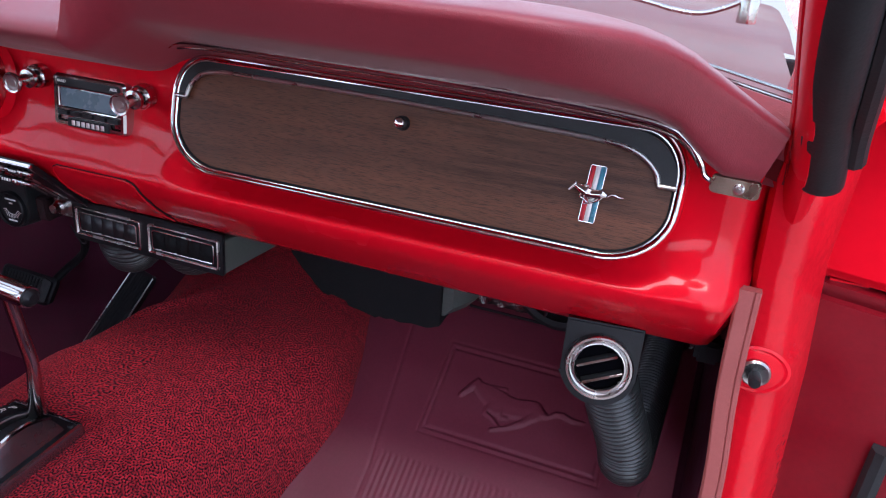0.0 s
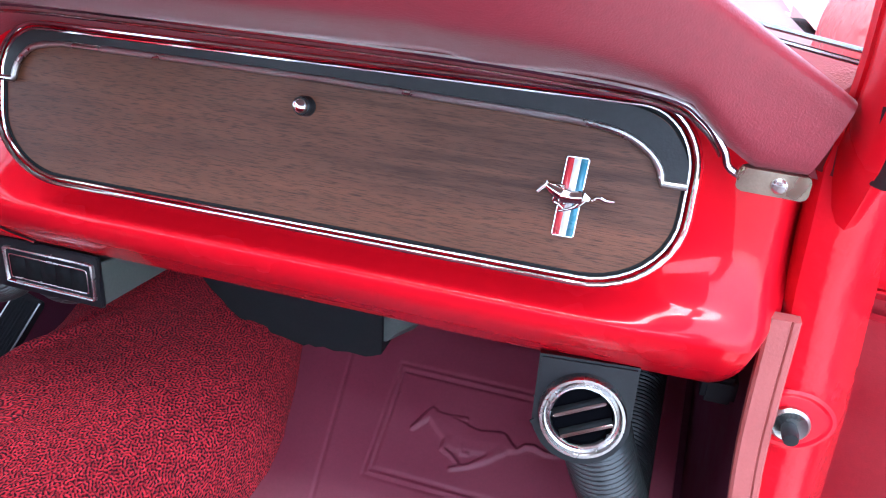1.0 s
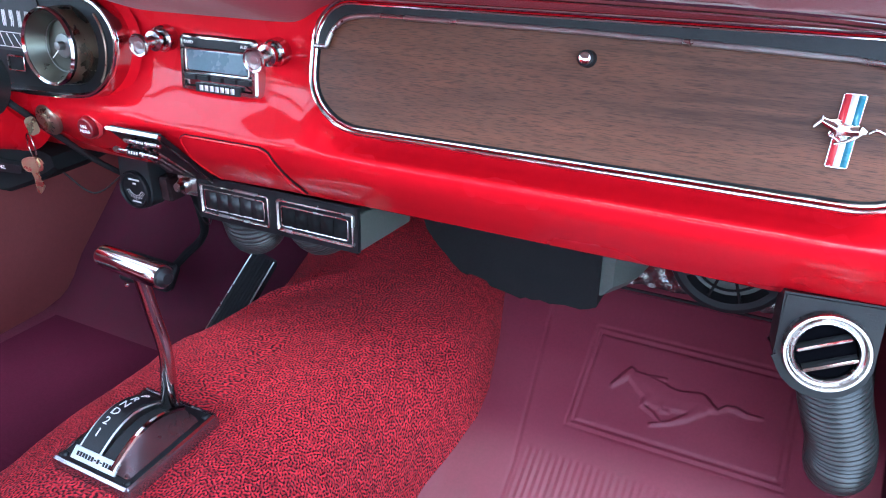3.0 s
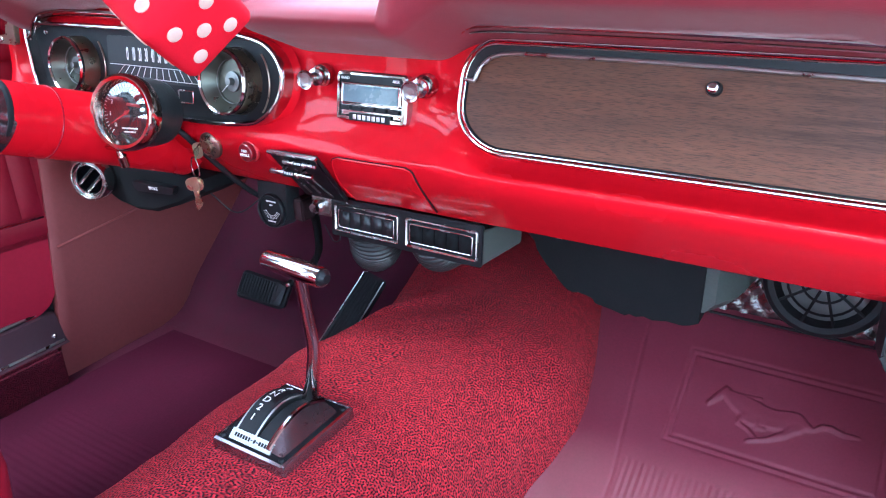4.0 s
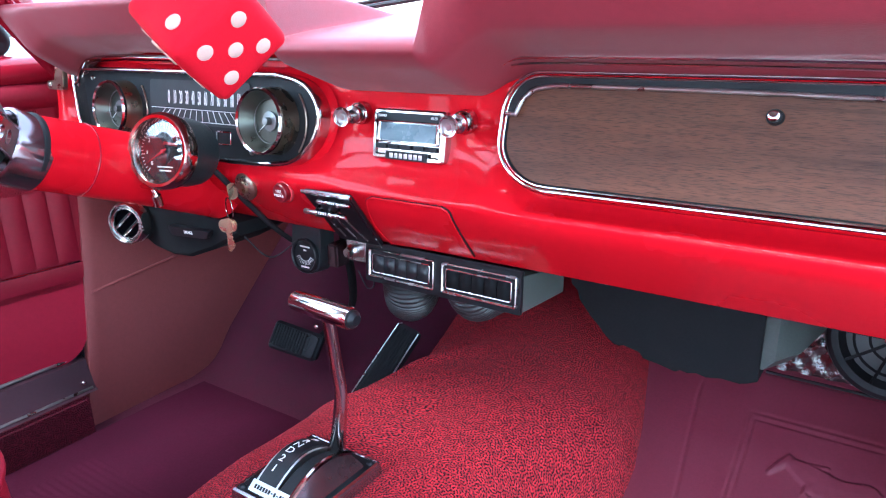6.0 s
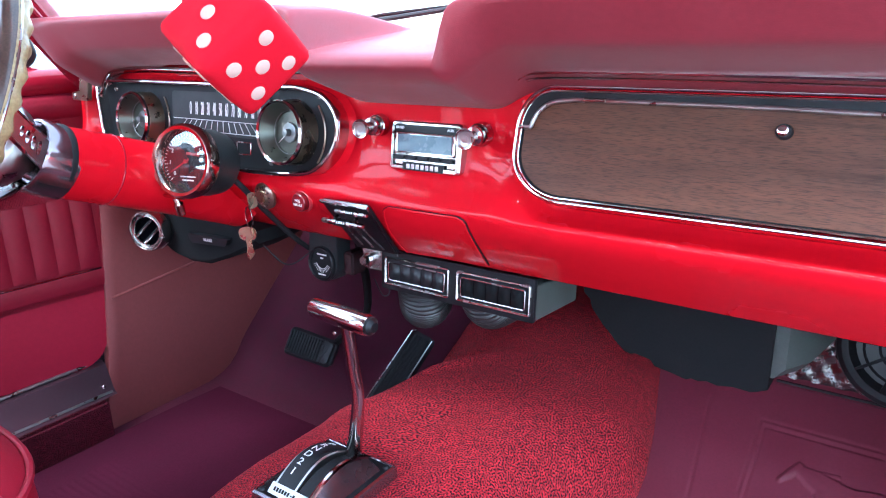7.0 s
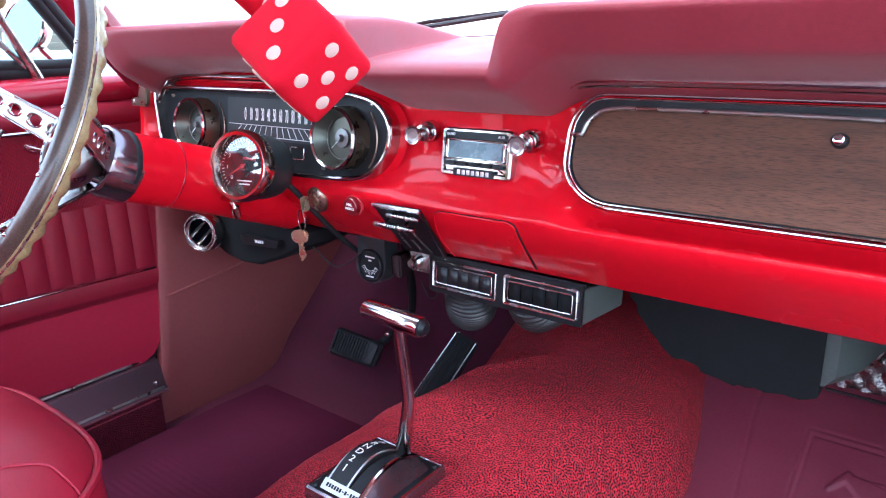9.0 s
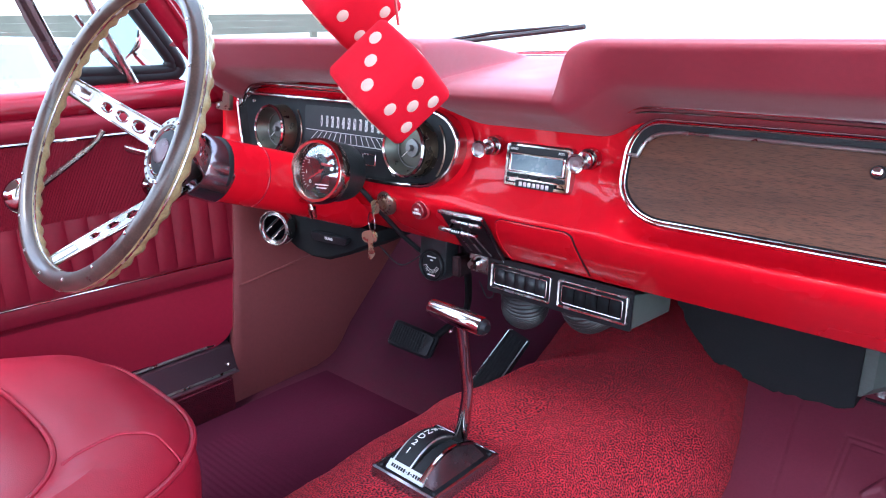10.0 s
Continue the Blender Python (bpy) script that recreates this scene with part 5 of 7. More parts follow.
path = smooth_path([(-0.0218, 0.448, 0.258), (-0.0133, 0.448, 0.298), (-0.0081, 0.448, 0.339), (-0.0109, 0.446, 0.381), (-0.0125, 0.443, 0.426)], 6)
add_tube(bm, path, [0.0095 - 0.0022 * min(1, k / 10) for k in range(len(path))], 14)
add_lathe(bm, [(0.0108, -0.008), (0.0108, 0.002), (0.0092, 0.010)], along(path[0], path[2]), 16)
part("stick", bm, CHROME, gear, "bent chrome lever")
bm = bmesh.new()
a, b = Vector((-0.0640, 0.444, 0.4365)), Vector((0.028, 0.438, 0.4355))
d = (b - a)
add_tube(bm, [a, a + d * 0.02, a + d * 0.06, a + d * 0.5, a + d * 0.94, a + d * 0.98], [0.0080, 0.0100, 0.0112, 0.0122, 0.0120, 0.0112], 20)
handle = part("handle", bm, CHROME, gear, "polished chrome T-handle")
bm = bmesh.new()
add_tube(bm, [b - d * 0.03, b + d * 0.005, b + d * 0.03, b + d * 0.05], [0.0098, 0.0096, 0.0070, 0.0055], 14)
part("release_button", bm, BLACK, handle, "black release button")
bm = bmesh.new()
add_lathe(bm, [(0, 0.003), (0.002, 0.0025), (0.0025, 0)], face(-0.0225, 0.434, 0.418, 0, 40), 10)
part("set_screw", bm, DULL_CHROME, gear)

# ---- under-dash air conditioner ----
ac = thing("air_conditioner", (0, 0.70, 0.385), "black under-dash air conditioning unit with two vents", "air conditioner")
MA = face(-0.005, 0.636, 0.414, 5)
bm = bmesh.new()
add_loft(bm, [on(MA, outline(-0.121, 0.117, -0.026, 0.020, (0.003, 0.003), n=3), -0.002), on(MA, outline(-0.121, 0.117, -0.026, 0.014, (0.003, 0.003), n=3), -0.115)], True, True)
part("housing", bm, GREY, ac, "dull grey housing")
bm = bmesh.new()
add_prism(bm, outline(-0.122, 0.118, -0.027, 0.028, (0.003, 0.003), n=3), -0.003, 0.002, MA, 0.001)
part("front_plate", bm, BLACK, ac, "black front plate")
for x0, tone in ((-0.113, 0), (0.006, 0)):
    o2 = outline(x0 + 0.0060, x0 + 0.0990, -0.0120, 0.0125, (0.0025, 0.0025), n=4)
    o = outline(x0 - 0.001, x0 + 0.106, -0.0190, 0.0195, (0.003, 0.003), n=4)
    bm = bmesh.new()
    add_loft(bm, [on(MA, grown(o, 0.001), 0.002), on(MA, grown(o, 0.0004), 0.0046), on(MA, grown(o, -0.0009), 0.0056), on(MA, grown(o, -0.0022), 0.0046), on(MA, grown(o, -0.003), 0.003)], True)
    vent = part("vent_frame", bm, DULL_CHROME, ac, "chrome vent frame")
    bm = bmesh.new()
    add_loft(bm, [on(MA, grown(o, -0.0025), 0.0030), on(MA, o2, 0.0030), on(MA, o2, 0.001)], True)
    part("inner_rim", bm, BLACK, vent)
    bm = bmesh.new()
    add_tube(bm, on(MA, o2, 0.0040), 0.0010, 6, closed=True)
    part("inner_frame", bm, DULL_CHROME, vent)
    bm = bmesh.new()
    # flat sheet coloured as the shade behind the louvres
    add_prism(bm, o2, 0.0021, 0.0026, MA)
    part("vent_back", bm, DEPTH_SHADE, vent)
    for k in range(5):
        bm = bmesh.new()
        x = x0 + 0.0165 + 0.018 * k
        add_box(bm, 0.0158, 0.0228, 0.0006, MA @ pose(x, 0.0002, 0.0040) @ pose(0, 0, 0, 0, 9, 0))
        part("louvre", bm, CAMERA_CASE if x0 < 0 else MATTE_BLACK, vent, sharp=0.3)


def hose(name, pts, r, label, pitch, mat=HOSE, depth=0.05):
    """Corrugated hose: rings of one pitch along the path."""
    t = thing(name, pts[-1], label, "hose", group="air hoses")
    path = smooth_path(pts, 40)
    run = np.concatenate([[0.0], np.cumsum([(b - a).length for a, b in zip(path, path[1:])])])
    n = int(run[-1] / pitch) * 6
    stops = np.linspace(0, run[-1], n + 1)
    cols = [np.interp(stops, run, [p[i] for p in path]) for i in range(3)]
    bm = bmesh.new()
    add_tube(bm, list(zip(*cols)), [r * (1 - depth + depth * (1, 0.8, -0.4, -1, -0.4, 0.8)[k % 6]) for k in range(n + 1)], 22)
    part("ribbed_tube", bm, mat, t, sharp=2.6)
    return t


hose("air_hose", [(-0.100, 0.690, 0.402), (-0.102, 0.698, 0.360), (-0.125, 0.730, 0.332), (-0.160, 0.80, 0.328), (-0.19, 0.90, 0.34), (-0.20, 1.05, 0.37)], 0.0385, "ribbed black air hose under the vents", 0.0042)
hose("air_hose", [(0.006, 0.685, 0.400), (0.006, 0.697, 0.372), (0.002, 0.730, 0.358), (-0.002, 0.82, 0.356), (0.0, 1.05, 0.38)], 0.034, "ribbed black air hose under the vents", 0.0042)

# ---- heater box ----
hb = thing("heater_box", (0.25, 0.84, 0.31), "black heater box under the glove box", "heater box")
ragged = [(0.118, 0.46), (0.122, 0.392), (0.131, 0.384), (0.134, 0.372), (0.150, 0.352), (0.163, 0.340), (0.168, 0.333), (0.182, 0.3215), (0.190, 0.3195), (0.196, 0.322), (0.217, 0.318), (0.222, 0.311), (0.245, 0.3075), (0.263, 0.3035), (0.269, 0.307), (0.278, 0.3055), (0.288, 0.3085), (0.300, 0.3060), (0.318, 0.3095), (0.338, 0.3085), (0.347, 0.3115), (0.357, 0.3165), (0.358, 0.46)]
bm = bmesh.new()
add_prism(bm, ragged, -0.20, 0.0, face(0, 0.752, 0, 0), 0)
part("case", bm, MATTE_BLACK, hb, "matt black case with an uneven foam edge")
bm = bmesh.new()
loops = []
for y, x1, z0 in ((0.758, 0.372, 0.330), (0.78, 0.395, 0.338), (0.82, 0.412, 0.355), (0.90, 0.42, 0.375)):
    loops.append([(0.355, y, z0), (x1 - 0.012, y, z0), (x1, y, z0 + 0.014), (x1, y, 0.46), (0.355, y, 0.46)])
add_loft(bm, loops, True, True)
part("outlet_duct", bm, DUCT, hb, "dark grey green outlet duct")
bm = bmesh.new()
add_lathe(bm, [(0, 0.004), (0.004, 0.003), (0.006, 0)], pose(0.26, 0.735, 0.438, 90), 10)
part("screw", bm, DULL_CHROME, hb)

# ---- loudspeaker on foil insulation in the passenger footwell ----
bm = bmesh.new()
rows = []
for j in range(40):
    z = 0.222 + 0.24 * j / 39
    rows.append([(0.33 + 0.36 * i / 59, 0.962 + 0.035 * j / 39 + 0.003 * noise.noise(Vector((i * 0.4, j * 0.4, 0))) + 0.003 * (math.sin(i * 1.3) * math.sin(j * 1.1)), z) for i in range(60)])
add_loft(bm, rows, closed=False)
foil = tagged(part("insulation_foil", bm, FOIL), "crinkled silver insulation foil on the firewall", "insulation")
bm = bmesh.new()
add_span(bm, 0.33, 0.69, 0.950, 0.962, 0.222, 0.2345, 0.004)
tagged(part("mat_edge", bm, RUBBER), "black rubber edging above the floor mat", "edging")
spk = thing("loudspeaker", (0.485, 0.965, 0.27), "round black loudspeaker with a spoked grille", "loudspeaker")
mk = face(0.482, 0.950, 0.322, 12, 0)
bm = bmesh.new()
add_lathe(bm, [(0.082, -0.03), (0.082, 0.0), (0.080, 0.006), (0.074, 0.010), (0.066, 0.008), (0.063, 0.002), (0.058, -0.004)], mk, 40)
part("frame", bm, RUBBER, spk, "black rubber frame")
bm = bmesh.new()
add_lathe(bm, [(0.060, -0.004), (0.035, -0.016), (0.014, -0.022), (0, -0.014)], mk, 32)
part("cone", bm, GAUGE_HUB, spk, "dull grey cone")
for k in range(10):
    bm = bmesh.new()
    a = 2 * math.pi * k / 10
    add_tube(bm, [mk @ Vector((r * math.cos(a), r * math.sin(a), h)) for r, h in ((0.012, 0.008), (0.04, 0.008), (0.066, 0.006))], 0.0022, 6)
    part("grille_spoke", bm, BLACK, spk)
bm = bmesh.new()
for r in (0.030, 0.048):
    add_tube(bm, [mk @ Vector((r * math.cos(a), r * math.sin(a), 0.008)) for a in [2 * math.pi * k / 32 for k in range(32)]], 0.002, 6, closed=True)
part("grille_ring", bm, BLACK, spk)
bm = bmesh.new()
add_lathe(bm, [(0.014, 0.004), (0.014, 0.010), (0.006, 0.012), (0, 0.0125)], mk, 20)
part("dust_cap", bm, DULL_CHROME, spk, "bright centre cap")

# ---- round vents under the dash ----


def round_vent(m, r, slats, parent, turn=10):
    bm = bmesh.new()
    add_lathe(bm, [(r + 0.002, -0.012), (r + 0.0015, 0.004), (r, 0.0078), (r - 0.0022, 0.0078), (r - 0.0036, 0.0045), (r - 0.0062, 0.0032), (r - 0.0068, 0.0058), (r - 0.0080, 0.0060), (r - 0.0092, 0.0045), (r - 0.010, -0.003)], m, 48)
    ring = part("bezel_ring", bm, DULL_CHROME, parent, "stepped chrome ring")
    bm = bmesh.new()
    # shallow disc on the solid housing, coloured like a deep shaded throat
    add_lathe(bm, [(r - 0.0095, 0.002), (r - 0.010, -0.0020), (0, -0.0024)], m, 32)
    part("vent_dark_disc", bm, DEPTH_SHADE, parent, "shallow black disc for the vent depth")
    for v in slats:
        bm = bmesh.new()
        w = math.sqrt(max(0, (r - 0.010) ** 2 - v * v)) * 2
        mm = m @ pose(0, 0, 0, 0, 0, turn) @ pose(0, v, 0.0015, -35)
        add_box(bm, w, 0.006, 0.0010, mm)
        sl = part("slat", bm, MATTE_BLACK, parent)
        bm = bmesh.new()
        add_box(bm, w, 0.0028, 0.0024, mm @ pose(0, -0.0036, 0.0004), 0.0008)
        part("slat_edge", bm, CHROME, sl, "chrome slat edge")


rv = thing("air_vent", (0.585, 0.63, 0.37), "round chrome ringed air vent in a black housing", "air vent", group="round air vents")
mv = face(0.5805, 0.600, 0.4220, 14, 6) @ Matrix.Scale(0.93, 4)
bm = bmesh.new()
ho = [(-0.040, 0.046), (-0.040, 0.0)] + [(-0.040 + 0.0, -0.012)] + [(0.040 * math.cos(a), -0.006 + 0.040 * math.sin(a)) for a in [radians(190 + 16 * k) for k in range(11)]] + [(0.040, 0.046)]
add_prism(bm, ho, -0.055, -0.003, mv, 0.002)
part("housing", bm, BLACK, rv, "moulded black housing")
round_vent(mv, 0.0340, (0.0095, -0.0095), rv, 24)
hose("air_hose", [(0.592, 0.630, 0.385), (0.603, 0.640, 0.345), (0.617, 0.652, 0.30), (0.622, 0.668, 0.262), (0.625, 0.72, 0.235), (0.63, 0.82, 0.235), (0.64, 1.04, 0.26)], 0.030, "corrugated black hose below the round vent", 0.0062, depth=0.06)
bm = bmesh.new()
add_span(bm, 0.664, 0.690, 0.645, 0.67, 0.425, 0.450, 0.004)
tagged(part("junction_block", bm, MATTE_BLACK), "small black connector under the dash end", "connector")

lv = thing("air_vent", (-0.59, 0.60, 0.37), "round chrome ringed vent on a black under-dash duct", "air vent", group="round air vents")
ml = face(-0.592, 0.576, 0.4150, 4, 20)
bm = bmesh.new()
add_lathe(bm, [(0.033, -0.075), (0.034, -0.02), (0.032, 0.0)], ml, 28)
loops = []
for x, z0, z1 in ((-0.60, 0.380, 0.445), (-0.575, 0.368, 0.445), (-0.53, 0.362, 0.445), (-0.48, 0.366, 0.445), (-0.42, 0.388, 0.445), (-0.37, 0.412, 0.445), (-0.355, 0.42, 0.44)):
    loops.append([(x, 0.606, z0 + 0.006), (x, 0.612, z0), (x, 0.70, z0), (x, 0.70, z1), (x, 0.606, z1)])
add_loft(bm, loops, True, True)
part("duct", bm, MATTE_BLACK, lv, "matt black duct")
round_vent(ml, 0.033, (0.009, -0.009), lv, 42)
bk = thing("parking_brake", (-0.46, 0.60, 0.405), "black parking brake pull lettered in white", "parking brake")
bm = bmesh.new()
mbk = face(-0.455, 0.600, 0.415, -5, 0, 3)
add_prism(bm, rounded([(-0.050, -0.009), (0.040, -0.007), (0.050, 0.006), (-0.055, 0.007)], 0.004), -0.004, 0.006, mbk, 0.002)
part("grip", bm, BLACK, bk)
letters("BRAKE", 0.0076, mbk @ pose(-0.002, 0, 0.0064), WHITE, bk, "lettering")
bm = bmesh.new()
add_tube(bm, smooth_path([(-0.33, 0.60, 0.425), (-0.29, 0.61, 0.398), (-0.25, 0.63, 0.425)], 6), 0.0012, 6)
tagged(part("bell_wire", bm, RUBBER), "thin loose wire under the dash", "wire")

# ---- vacuum gauge and switch under the dash ----
vac = thing("vacuum_gauge", (-0.257, 0.66, 0.36), "small black gauge in an under-dash bracket", "gauge", group="add-on gauges")
mg = face(-0.2575, 0.650, 0.395, 4)
bm = bmesh.new()
o = [(-0.029, 0.046), (-0.029, 0.0)] + [(0.029 * math.cos(a), 0.029 * math.sin(a)) for a in [radians(195 + 15 * k) for k in range(11)]] + [(0.029, 0.0), (0.029, 0.046)]
add_prism(bm, o, -0.030, 0.0, mg, 0.0015)
part("bracket", bm, CAMERA_CASE, vac, "black bracket")
bm = bmesh.new()
add_lathe(bm, [(0.0265, 0.0), (0.0265, 0.005), (0.0245, 0.007), (0.0225, 0.005), (0.0225, 0.002)], mg, 36)
part("ring", bm, BLACK, vac, "gloss black ring")
bm = bmesh.new()
add_lathe(bm, [(0.0228, 0.002), (0, 0.002)], mg, 32)
part("dial", bm, DIAL, vac, "black dial")
bm = bmesh.new()
for k in range(13):
    a = radians(205 + 10.8 * k)
    add_box(bm, 0.0006, 0.004 if k % 3 else 0.006, 0.0004, mg @ pose(0.017 * math.cos(a) * 0.95, 0.004 + 0.017 * math.sin(a) * 0.95, 0.0026, 0, 0, math.degrees(a) - 90))
add_tube(bm, [mg @ Vector((0.0125 * math.cos(a), 0.004 + 0.0125 * math.sin(a), 0.0025)) for a in [radians(205 + 10 * k) for k in range(14)]], 0.0004, 5)
for w, v in ((0.020, 0.0135), (0.006, 0.008), (0.016, -0.0175)):
    add_box(bm, w, 0.0022, 0.0004, mg @ pose(0, v, 0.0026))
part("graduations", bm, WHITE, vac, "white scale and plain bars")
bm = bmesh.new()
add_span(bm, -0.226, -0.206, 0.660, 0.69, 0.380, 0.415, 0.003)
part("side_bracket", bm, DARK_METAL, vac, "dull metal side bracket")
sw = thing("toggle_switch", (-0.152, 0.66, 0.40), "small metal switch bracket under the dash", "switch")
bm = bmesh.new()
add_span(bm, -0.178, -0.138, 0.652, 0.660, 0.402, 0.434, 0.002)
part("bracket", bm, DULL_CHROME, sw)
bm = bmesh.new()
add_lathe(bm, [(0.010, 0.0), (0.010, 0.006), (0.007, 0.009), (0.006, 0.016), (0, 0.0165)], face(-0.163, 0.652, 0.418, 0), 20)
part("knob", bm, DULL_CHROME, sw, "satin metal knob")
bm = bmesh.new()
add_tube(bm, smooth_path([(-0.140, 0.655, 0.405), (-0.128, 0.65, 0.375), (-0.150, 0.66, 0.362), (-0.165, 0.66, 0.385)], 8), 0.0011, 6)
tagged(part("loose_wire", bm, RUBBER), "thin loose wire below the switch", "wire")

# ---- pedals ----
brake = thing("brake_pedal", (-0.44, 0.80, 0.14), "black ribbed rubber brake pedal on a steel arm", "pedal")
mp = face(-0.440, 0.776, 0.160, 32, 10, -5)
bm = bmesh.new()
po = rounded([(-0.056, -0.025), (0.052, -0.027), (0.056, 0.023), (-0.054, 0.028)], 0.010)
add_loft(bm, [on(mp, grown(po, -0.004), -0.016), on(mp, grown(po, 0.001), 0.0), on(mp, grown(po, -0.004), 0.006), on(mp, grown(po, -0.012), 0.0065)], True, True)
pad_p = part("pedal_pad", bm, RUBBER, brake, "ribbed rubber pad")
for k in range(12):                          # upright ribs, the outer end left smooth
    bm = bmesh.new()
    add_box(bm, 0.0034, 0.041 - 0.004 * (k == 0), 0.0050, mp @ pose(-0.0455 + 0.0063 * k, 0.0004 * (6 - k), 0.0076, 0, 0, -2.0), 0.0010)
    part("rib", bm, RUBBER, pad_p)
bm = bmesh.new()
wedge = rounded([(0.0305, -0.022), (0.050, -0.021), (0.053, 0.016), (0.0315, 0.022)], 0.004)
add_loft(bm, [on(mp, grown(wedge, 0.001), 0.004), on(mp, wedge, 0.0095), on(mp, grown(wedge, -0.004), 0.0105)], True, True)
part("smooth_end", bm, RUBBER, pad_p)
bm = bmesh.new()
add_tube(bm, smooth_path([mp @ Vector((0.03, 0.0, -0.012)), (-0.385, 0.815, 0.185), (-0.335, 0.82, 0.235), (-0.30, 0.79, 0.31), (-0.285, 0.76, 0.40), (-0.28, 0.75, 0.50)], 6), 0.011, 10, flat=0.6)
part("arm", bm, MATTE_BLACK, brake, "black steel arm")

acc = thing("accelerator_pedal", (-0.20, 0.78, 0.14), "long black accelerator pedal with chrome edges", "pedal")
A, B = Vector((-0.2503, 0.7044, 0.1220)), Vector((-0.2188, 0.8148, 0.2348))
yax = (B - A).normalized()
xax = (Vector((1, -0.10, 0.0)) - yax * Vector((1, -0.10, 0.0)).dot(yax)).normalized()
zax = xax.cross(yax)
MPA = Matrix((( xax.x, yax.x, zax.x, A.x), (xax.y, yax.y, zax.y, A.y), (xax.z, yax.z, zax.z, A.z), (0, 0, 0, 1)))
ln = (B - A).length
bm = bmesh.new()
add_prism(bm, rounded([(-0.003, 0.0), (0.051, 0.0), (0.049, ln), (0.0, ln)], 0.006), -0.010, 0.0, MPA, 0.002)
pp = part("pedal_plate", bm, RUBBER, acc, "black rubber plate")
for k in range(7):
    bm = bmesh.new()
    x = 0.004 + 0.0063 * k
    add_box(bm, 0.0034, ln - 0.012, 0.003, MPA @ pose(x + 0.0015, ln / 2, 0.001), 0.001)
    part("rib", bm, RUBBER, pp)
bm = bmesh.new()
add_tube(bm, [MPA @ Vector((-0.004, 0.004, 0.001)), MPA @ Vector((-0.001, ln - 0.004, 0.001)), MPA @ Vector((0.006, ln, 0.001))], 0.0011, 6)
add_tube(bm, [MPA @ Vector((0.051, 0.004, 0.001)), MPA @ Vector((0.049, ln - 0.004, 0.001))], 0.0013, 6)
part("edge_trim", bm, SPOKE_METAL, acc, "chrome edge trim")

# ---- steering column and wheel ----
HUB = Vector((-0.3856, 0.2906, 0.6154))
WN = Vector((0.0, -0.8817, 0.4695)).normalized()
WE1 = Vector((1.0, 0.0, 0.0))
WE2 = WN.cross(WE1)
MW = Matrix(((WE1.x, WE2.x, WN.x, HUB.x), (WE1.y, WE2.y, WN.y, HUB.y), (WE1.z, WE2.z, WN.z, HUB.z), (0, 0, 0, 1)))
wheel = thing("steering_wheel", HUB, "wood rimmed steering wheel with drilled chrome spokes", "steering wheel")
RR, DISH, NS = 0.191, 0.091, 216
def rim_half(b0, b1, grip):
    """Half of the rim's section swept round the wheel; the back half has finger grips."""
    bm = bmesh.new()
    loops = []
    for k in range(NS + 1):
        a = 2 * math.pi * k / NS
        loop = []
        for j in range(9):
            b = radians(b0 + (b1 - b0) * j / 8)
            r = 0.0117 + grip * (0.0034 * (0.5 + 0.5 * math.cos(48 * a)) - 0.0006) * max(0.0, -math.sin(b)) ** 0.5
            loop.append(MW @ Vector(((RR + r * math.cos(b)) * math.cos(a), (RR + r * math.cos(b)) * math.sin(a), DISH + 1.15 * r * math.sin(b))))
        loops.append(loop)
    add_loft(bm, loops, closed=False)
    bmesh.ops.remove_doubles(bm, verts=bm.verts[:], dist=1e-5)
    return bm


rim = part("rim", rim_half(-10, 190, 0.0), RIM_WOOD, wheel, "dark weathered walnut rim", sharp=1.4)
part("finger_grip", rim_half(170, 370, 1.0), SUNLIT_GRIP, rim, "scalloped finger grips in a sunlit wood colour", sharp=1.4)
for r_ in (RR - 0.0113, RR + 0.0113):
    bm = bmesh.new()
    add_tube(bm, [MW @ Vector((r_ * math.cos(a), r_ * math.sin(a), DISH - 0.001)) for a in [2 * math.pi * k / 120 for k in range(120)]], 0.0014, 6, closed=True)
    part("metal_core", bm, DULL_CHROME, rim, "thin metal core band")
for k in range(18):
    bm = bmesh.new()
    a = 2 * math.pi * (k + 0.3) / 18
    add_lathe(bm, [(0, 0.0018), (0.0018, 0.0012), (0.0026, 0)], MW @ pose(RR * math.cos(a), RR * math.sin(a), DISH + 0.0132), 10)
    part("rivet", bm, DULL_CHROME, rim, "small metal rivet")


